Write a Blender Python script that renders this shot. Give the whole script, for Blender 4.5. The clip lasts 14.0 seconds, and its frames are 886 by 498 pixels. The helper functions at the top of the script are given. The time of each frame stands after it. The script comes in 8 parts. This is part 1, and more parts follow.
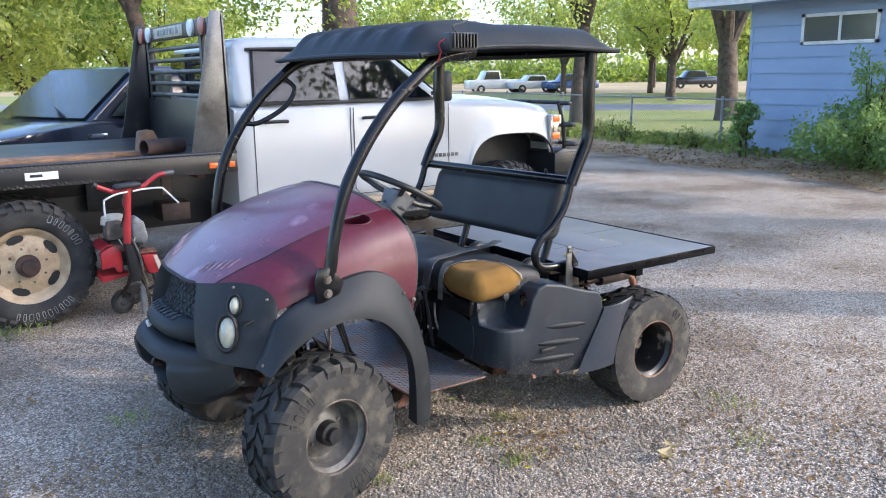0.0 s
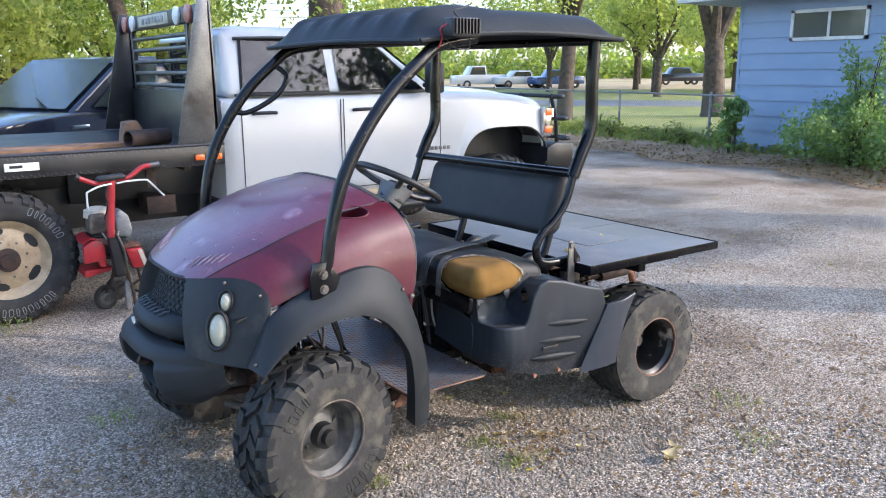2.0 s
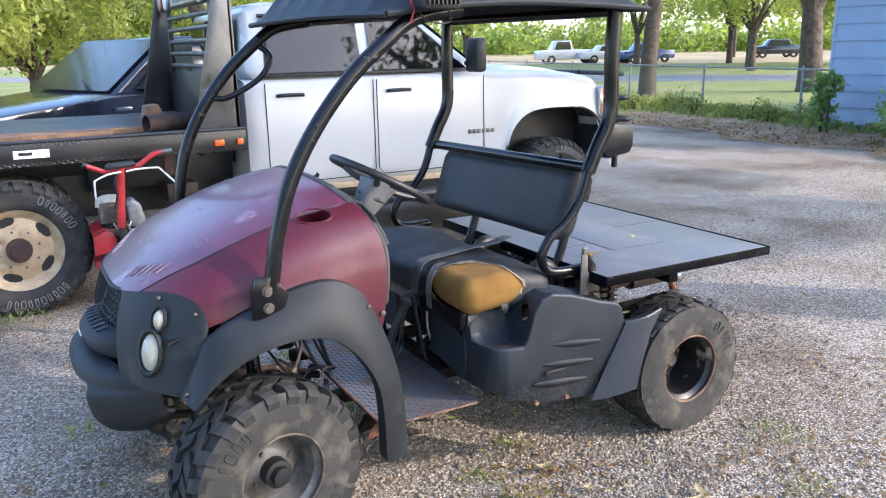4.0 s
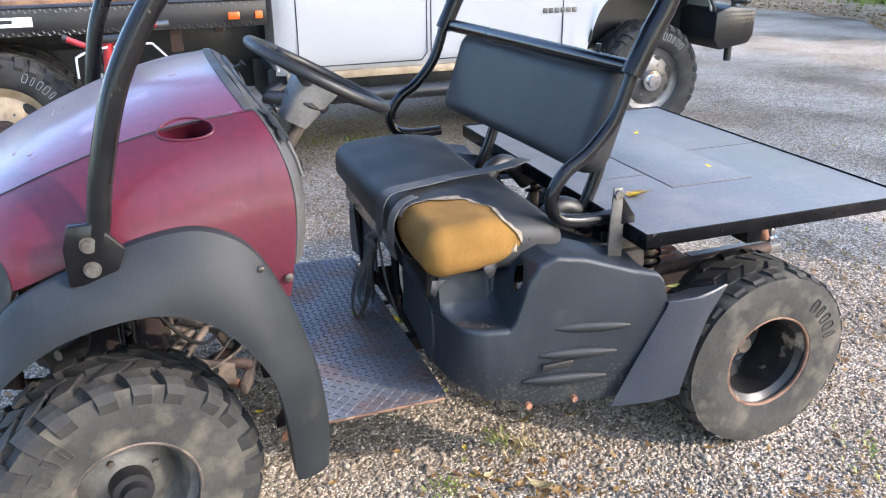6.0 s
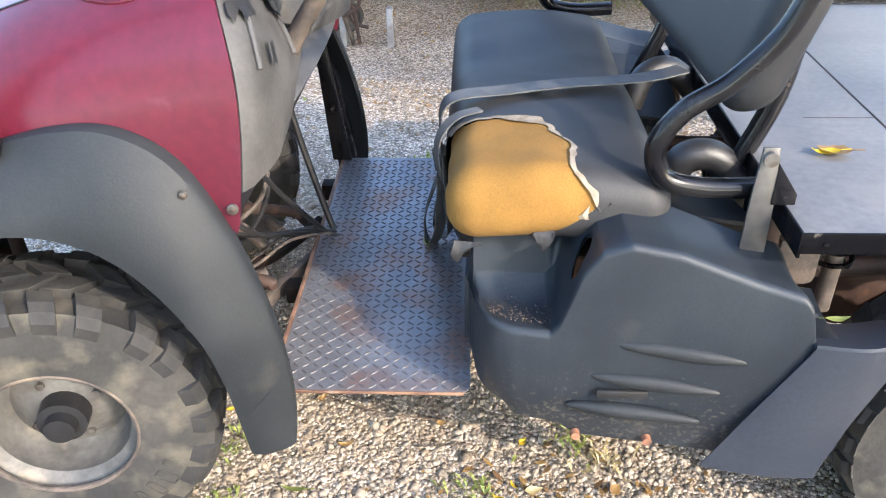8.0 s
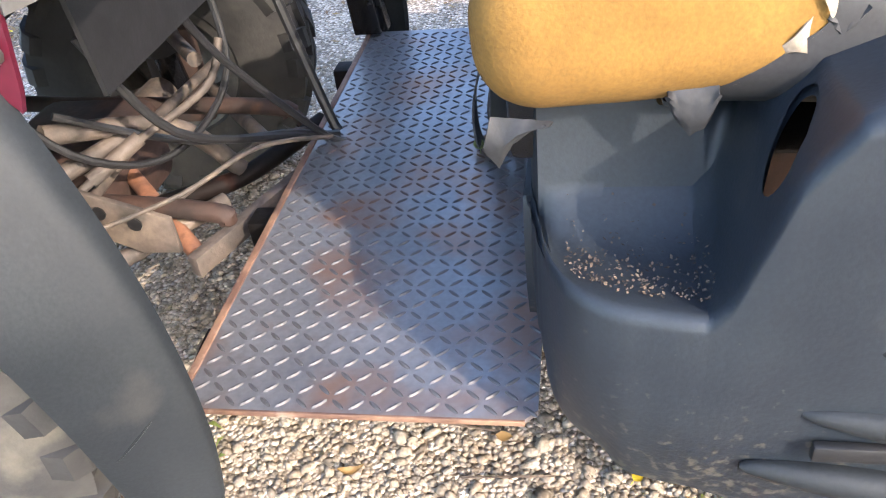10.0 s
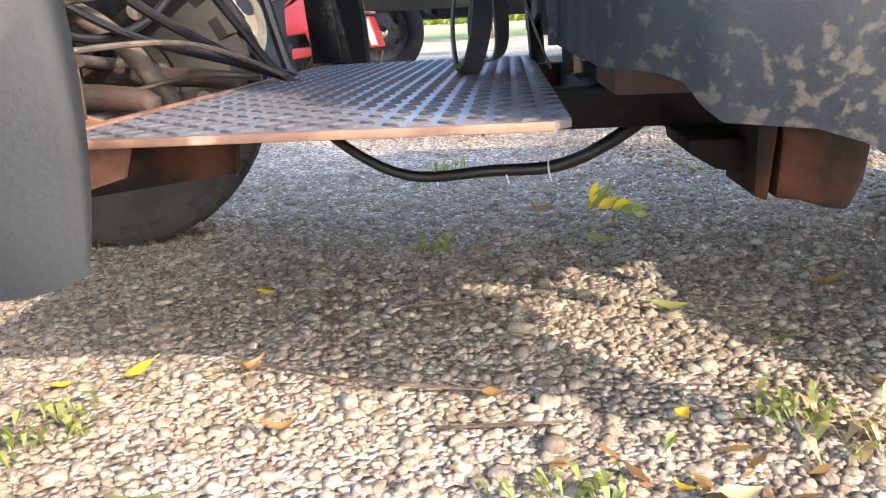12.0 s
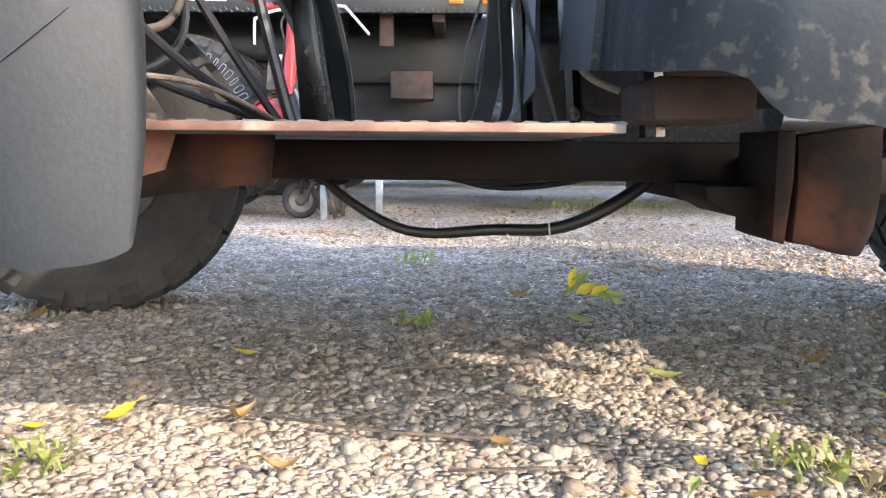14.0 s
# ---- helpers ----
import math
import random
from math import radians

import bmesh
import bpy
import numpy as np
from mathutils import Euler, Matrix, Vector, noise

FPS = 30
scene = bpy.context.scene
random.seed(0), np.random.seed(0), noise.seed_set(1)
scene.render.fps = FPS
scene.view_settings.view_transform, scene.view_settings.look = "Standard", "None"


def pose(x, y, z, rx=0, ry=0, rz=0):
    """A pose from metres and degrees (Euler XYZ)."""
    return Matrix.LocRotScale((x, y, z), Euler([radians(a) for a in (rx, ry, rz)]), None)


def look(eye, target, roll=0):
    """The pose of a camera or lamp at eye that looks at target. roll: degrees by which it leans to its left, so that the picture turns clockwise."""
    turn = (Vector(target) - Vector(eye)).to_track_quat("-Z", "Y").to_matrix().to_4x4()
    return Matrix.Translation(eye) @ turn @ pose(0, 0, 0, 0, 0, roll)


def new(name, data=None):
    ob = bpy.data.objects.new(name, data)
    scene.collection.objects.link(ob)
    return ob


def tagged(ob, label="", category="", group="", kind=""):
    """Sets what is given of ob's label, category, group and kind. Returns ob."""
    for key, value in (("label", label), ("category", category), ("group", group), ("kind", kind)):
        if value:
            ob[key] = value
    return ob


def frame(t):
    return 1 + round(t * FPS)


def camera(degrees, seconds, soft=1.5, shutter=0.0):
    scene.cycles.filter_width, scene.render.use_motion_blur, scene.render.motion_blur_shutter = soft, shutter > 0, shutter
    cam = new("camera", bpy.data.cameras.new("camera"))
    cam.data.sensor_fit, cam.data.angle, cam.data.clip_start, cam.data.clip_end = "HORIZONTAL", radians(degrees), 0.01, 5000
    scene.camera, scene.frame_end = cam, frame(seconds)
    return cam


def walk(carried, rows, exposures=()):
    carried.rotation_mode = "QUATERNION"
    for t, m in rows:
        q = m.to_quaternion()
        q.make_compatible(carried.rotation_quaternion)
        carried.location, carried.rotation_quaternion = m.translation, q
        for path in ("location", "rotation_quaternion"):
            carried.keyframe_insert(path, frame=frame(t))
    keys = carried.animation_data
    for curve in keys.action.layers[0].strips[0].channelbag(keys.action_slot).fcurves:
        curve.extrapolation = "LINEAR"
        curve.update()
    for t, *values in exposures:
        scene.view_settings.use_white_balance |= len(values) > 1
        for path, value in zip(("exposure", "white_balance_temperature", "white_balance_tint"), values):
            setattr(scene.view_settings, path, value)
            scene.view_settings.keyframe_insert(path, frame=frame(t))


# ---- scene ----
cam = camera(57.6, 14.0, 1.1)
PATH = [
    (0, (-1.25, -3.339, 1.718), (-0.164, -1.714, 1.291), -0.8),
    (0.5, (-1.243, -3.33, 1.716), (-0.163, -1.703, 1.288), -0.9),
    (1, (-1.234, -3.31, 1.709), (-0.16, -1.68, 1.277), -0.9),
    (1.5, (-1.233, -3.252, 1.701), (-0.155, -1.625, 1.265), -0.6),
    (2, (-1.232, -3.2, 1.686), (-0.116, -1.599, 1.248), -0.4),
    (2.5, (-1.073, -3.189, 1.673), (0.034, -1.584, 1.229), -0.4),
    (3, (-0.902, -3.196, 1.7), (0.114, -1.533, 1.251), -1.0),
    (3.2, (-0.864, -3.166, 1.701), (0.124, -1.487, 1.249), -1.3),
    (5.3, (-0.096, -2.633, 1.61), (0.62, -0.882, 0.961), -1.2),
    (5.5, (-0.016, -2.551, 1.593), (0.639, -0.789, 0.909), -1.6),
    (6, (0.197, -2.323, 1.572), (0.828, -0.583, 0.814), -0.5),
    (6.5, (0.509, -2.203, 1.538), (0.943, -0.434, 0.713), -1.9),
    (7, (0.743, -2.082, 1.547), (0.89, -0.291, 0.67), -1.9),
    (7.5, (0.808, -1.911, 1.517), (0.852, -0.138, 0.593), -0.6),
    (7.7, (0.835, -1.856, 1.494), (0.819, -0.116, 0.506), -0.5),
    (9.8, (0.909, -1.129, 1.137), (0.613, 0.444, -0.062), -6.0),
    (10, (0.9, -1.106, 1.013), (0.559, 0.461, -0.182), -7.3),
    (10.5, (0.839, -1.114, 0.744), (0.432, 0.607, -0.19), -7.3),
    (11, (0.821, -1.107, 0.589), (0.434, 0.675, -0.231), -6.4),
    (11.5, (0.806, -1.119, 0.471), (0.462, 0.755, -0.138), -5.2),
    (12, (0.809, -1.133, 0.429), (0.633, 0.784, -0.113), -3.0),
    (12.5, (0.727, -1.119, 0.479), (0.759, 0.781, -0.145), -0.5),
    (13, (0.695, -1.095, 0.455), (0.887, 0.751, -0.29), 5.8),
    (13.5, (0.732, -1.123, 0.384), (0.773, 0.83, -0.048), 1.9),
    (14, (0.722, -1.146, 0.335), (0.701, 0.839, 0.092), 0.4),
]
EXPOSURES = [(0.0, 2.03, 5700, 14), (3.0, 2.12, 5700, 14), (5.5, 2.5, 5750, 14), (7.5, 2.9, 6000, 12), (10.0, 3.2, 6050, 14), (11.0, 3.18, 6300, 17), (12.5, 3.24, 6200, 16), (14.0, 3.26, 6050, 15)]
walk(cam, [(t, look(e, g, r)) for t, e, g, r in PATH], EXPOSURES)

# ---- daylight ----
SUN_AZ, SUN_EL = math.atan2(-0.685, 0.728), radians(30)
world = bpy.data.worlds.new("sky")
scene.world = world
world.use_nodes = True
wn = world.node_tree
sky = wn.nodes.new("ShaderNodeTexSky")
sky.sky_type, sky.sun_disc = "NISHITA", False
sky.sun_elevation, sky.sun_rotation = SUN_EL, math.pi / 2 - SUN_AZ
sky.air_density, sky.dust_density, sky.ozone_density = 1.0, 1.8, 1.0
wn.nodes["Background"].inputs["Strength"].default_value = 0.15
wn.links.new(sky.outputs[0], wn.nodes["Background"].inputs["Color"])
sun_data = bpy.data.lights.new("sun", "SUN")
sun_data.energy, sun_data.angle, sun_data.color = 0.97, radians(0.6), (1.0, 0.85, 0.66)
sun = new("sun", sun_data)
sun_way = Vector((math.cos(SUN_AZ) * math.cos(SUN_EL), math.sin(SUN_AZ) * math.cos(SUN_EL), math.sin(SUN_EL)))
sun.matrix_world = look(sun_way * 30, (0, 0, 0))

# ---- materials ----
def mat(name, a, b=None, rough=0.6, metal=0.0, scale=6.0, fine=90.0, bump=0.15, dist=0.004, coat=0.0, rough_var=0.12,
        mask=(0.42, 0.62), spot=None, spot_scale=9.0, spot_at=(0.58, 0.66), random=0.0, island=0.0, spec=0.5, mud=None):
    """Two-scale surface: broad mottling between a and b, fine grain relief, and stains of colour spot."""
    m = bpy.data.materials.new(name)
    m.use_nodes = True
    n, l = m.node_tree.nodes, m.node_tree.links
    p = n["Principled BSDF"]
    p.inputs["Metallic"].default_value = metal
    p.inputs["Coat Weight"].default_value = coat
    p.inputs["Coat Roughness"].default_value = 0.15
    p.inputs["Specular IOR Level"].default_value = spec
    geo = n.new("ShaderNodeTexCoord")

    def noise_node(s, detail=5):
        t = n.new("ShaderNodeTexNoise")
        t.inputs["Scale"].default_value, t.inputs["Detail"].default_value = s, detail
        l.new(geo.outputs["Object"], t.inputs["Vector"])
        return t

    def ramp(src, lo, hi, c0, c1):
        r = n.new("ShaderNodeValToRGB")
        r.color_ramp.elements[0].position, r.color_ramp.elements[1].position = lo, hi
        r.color_ramp.elements[0].color, r.color_ramp.elements[1].color = (*c0, 1), (*c1, 1)
        l.new(src, r.inputs[0])
        return r.outputs[0]

    def mix(f, x, y, kind="MIX"):
        q = n.new("ShaderNodeMix")
        q.data_type, q.blend_type = "RGBA", kind
        if isinstance(f, float):
            q.inputs[0].default_value = f
        else:
            l.new(f, q.inputs[0])
        l.new(x, q.inputs[6])
        l.new(y, q.inputs[7])
        return q.outputs[2]

    b = b or tuple(c * 0.75 for c in a)
    big, small = noise_node(scale), noise_node(fine, 3)
    col = ramp(big.outputs[0], *mask, a, b)
    grain = ramp(small.outputs[0], 0.3, 0.7, (0.82,) * 3, (1.12,) * 3)
    col = mix(0.8, col, grain, "MULTIPLY")
    if spot:
        st = noise_node(spot_scale, 8)
        f = ramp(st.outputs[0], *spot_at, (0, 0, 0), (1, 1, 1))
        solid = n.new("ShaderNodeRGB")
        solid.outputs[0].default_value = (*spot, 1)
        col = mix(f, col, solid.outputs[0])
    if mud:
        sep = n.new("ShaderNodeSeparateXYZ")
        l.new(geo.outputs["Object"], sep.inputs[0])
        band = n.new("ShaderNodeMapRange")
        band.inputs["From Min"].default_value, band.inputs["From Max"].default_value = mud[1], mud[2]
        band.inputs["To Min"].default_value, band.inputs["To Max"].default_value = 0.065, -0.15
        l.new(sep.outputs["Z"], band.inputs[0])
        splash = noise_node(100, 9)
        both = n.new("ShaderNodeMath")
        l.new(splash.outputs[0], both.inputs[0])
        l.new(band.outputs[0], both.inputs[1])
        f = ramp(both.outputs[0], 0.58, 0.70, (0, 0, 0), (0.6, 0.6, 0.6))
        clay = n.new("ShaderNodeRGB")
        clay.outputs[0].default_value = (*mud[0], 1)
        col = mix(f, col, clay.outputs[0])
    if random or island:
        if random:
            src = n.new("ShaderNodeObjectInfo").outputs["Random"]
        else:
            src = n.new("ShaderNodeNewGeometry").outputs["Random Per Island"]
        k = random or island
        col = mix(1.0, col, ramp(src, 0.0, 1.0, (1 - k,) * 3, (1 + k,) * 3), "MULTIPLY")
    l.new(col, p.inputs["Base Color"])
    rr = n.new("ShaderNodeMapRange")
    rr.inputs["To Min"].default_value, rr.inputs["To Max"].default_value = max(0.03, rough - rough_var), min(1, rough + rough_var)
    l.new(big.outputs[0], rr.inputs[0])
    l.new(rr.outputs[0], p.inputs["Roughness"])
    if bump:
        u = n.new("ShaderNodeBump")
        u.inputs["Strength"].default_value, u.inputs["Distance"].default_value = bump, dist
        l.new(small.outputs[0], u.inputs["Height"])
        l.new(u.outputs[0], p.inputs["Normal"])
    return m


def glass(name, tint, rough=0.03, alpha=1.0):
    m = bpy.data.materials.new(name)
    m.use_nodes = True
    p = m.node_tree.nodes["Principled BSDF"]
    p.inputs["Base Color"].default_value = (*tint, 1)
    p.inputs["Roughness"].default_value = rough
    p.inputs["Specular IOR Level"].default_value = 0.8
    p.inputs["Transmission Weight"].default_value = alpha
    return m


def ground_mat(name, stops, s_big, s_small, bump, dist, voro=0.0, island=0.0):
    """Loose ground: colours by broad and fine noise, with stone cells and crevice shade in their colour where voro is
    given.
    """
    m = bpy.data.materials.new(name)
    m.use_nodes = True
    n, l = m.node_tree.nodes, m.node_tree.links
    p = n["Principled BSDF"]
    p.inputs["Roughness"].default_value = 0.9
    p.inputs["Specular IOR Level"].default_value = 0.25
    geo = n.new("ShaderNodeTexCoord")
    big = n.new("ShaderNodeTexNoise")
    big.inputs["Scale"].default_value, big.inputs["Detail"].default_value = s_big, 8
    l.new(geo.outputs["Object"], big.inputs["Vector"])
    r = n.new("ShaderNodeValToRGB")
    e = r.color_ramp.elements
    while len(e) < len(stops):
        e.new(0.5)
    for q, (at, c) in zip(e, stops):
        q.position, q.color = at, (*c, 1)
    l.new(big.outputs[0], r.inputs[0])
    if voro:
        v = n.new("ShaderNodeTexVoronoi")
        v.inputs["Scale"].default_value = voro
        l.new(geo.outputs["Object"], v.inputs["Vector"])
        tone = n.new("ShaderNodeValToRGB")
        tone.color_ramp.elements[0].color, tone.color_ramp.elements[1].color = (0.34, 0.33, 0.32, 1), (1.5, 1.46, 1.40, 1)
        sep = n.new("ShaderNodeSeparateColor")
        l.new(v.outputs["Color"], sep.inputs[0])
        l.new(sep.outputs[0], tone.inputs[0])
        # cell edges darker: brown dirt plus crevice shade painted into the gravel colour
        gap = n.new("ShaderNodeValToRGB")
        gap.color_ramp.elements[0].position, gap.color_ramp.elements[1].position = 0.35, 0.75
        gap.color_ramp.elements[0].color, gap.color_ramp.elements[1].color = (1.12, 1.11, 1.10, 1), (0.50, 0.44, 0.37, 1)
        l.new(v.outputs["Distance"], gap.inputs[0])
        # stone tone times the dirt and painted crevice shade
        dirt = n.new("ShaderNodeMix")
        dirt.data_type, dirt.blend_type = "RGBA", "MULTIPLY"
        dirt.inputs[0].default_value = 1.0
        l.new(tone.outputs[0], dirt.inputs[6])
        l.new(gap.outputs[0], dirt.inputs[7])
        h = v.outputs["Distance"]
    else:
        v = n.new("ShaderNodeTexNoise")
        v.inputs["Scale"].default_value, v.inputs["Detail"].default_value = s_small, 4
        l.new(geo.outputs["Object"], v.inputs["Vector"])
        tone = n.new("ShaderNodeValToRGB")
        tone.color_ramp.elements[0].position, tone.color_ramp.elements[1].position = 0.3, 0.7
        tone.color_ramp.elements[0].color, tone.color_ramp.elements[1].color = (0.7, 0.7, 0.7, 1), (1.25, 1.25, 1.25, 1)
        l.new(v.outputs[0], tone.inputs[0])
        h = v.outputs[0]
    q = n.new("ShaderNodeMix")
    q.data_type, q.blend_type = "RGBA", "MULTIPLY"
    q.inputs[0].default_value = 1.0
    l.new(r.outputs[0], q.inputs[6])
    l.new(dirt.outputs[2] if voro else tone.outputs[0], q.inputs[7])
    out = q.outputs[2]
    if island:
        g = n.new("ShaderNodeNewGeometry")
        ir = n.new("ShaderNodeValToRGB")
        ir.color_ramp.elements[0].color, ir.color_ramp.elements[1].color = (1 - island, 1 - island, 1 - island, 1), (1 + island, 1 + island * 0.97, 1 + island * 0.9, 1)
        l.new(g.outputs["Random Per Island"], ir.inputs[0])
        q2 = n.new("ShaderNodeMix")
        q2.data_type, q2.blend_type = "RGBA", "MULTIPLY"
        q2.inputs[0].default_value = 1.0
        l.new(out, q2.inputs[6])
        l.new(ir.outputs[0], q2.inputs[7])
        out = q2.outputs[2]
    l.new(out, p.inputs["Base Color"])
    u = n.new("ShaderNodeBump")
    u.invert = bool(voro)
    u.inputs["Strength"].default_value, u.inputs["Distance"].default_value = bump, dist
    l.new(h, u.inputs["Height"])
    l.new(u.outputs[0], p.inputs["Normal"])
    return m


def leaf_mat(name, a, b, trans=0.35, scale=1.2):
    """Leaves that let some light through, from a to b leaf by leaf."""
    m = bpy.data.materials.new(name)
    m.use_nodes = True
    n, l = m.node_tree.nodes, m.node_tree.links
    p = n["Principled BSDF"]
    p.inputs["Roughness"].default_value = 0.55
    g = n.new("ShaderNodeNewGeometry")
    r = n.new("ShaderNodeValToRGB")
    r.color_ramp.elements[0].color, r.color_ramp.elements[1].color = (*a, 1), (*b, 1)
    l.new(g.outputs["Random Per Island"], r.inputs[0])
    l.new(r.outputs[0], p.inputs["Base Color"])
    t = n.new("ShaderNodeBsdfTranslucent")
    bright = n.new("ShaderNodeMix")
    bright.data_type, bright.blend_type = "RGBA", "MULTIPLY"
    bright.inputs[0].default_value = 1.0
    l.new(r.outputs[0], bright.inputs[6])
    bright.inputs[7].default_value = (1.9, 1.9, 1.0, 1)
    l.new(bright.outputs[2], t.inputs["Color"])
    s = n.new("ShaderNodeMixShader")
    s.inputs[0].default_value = trans
    l.new(p.outputs[0], s.inputs[1])
    l.new(t.outputs[0], s.inputs[2])
    l.new(s.outputs[0], n["Material Output"].inputs["Surface"])
    return m


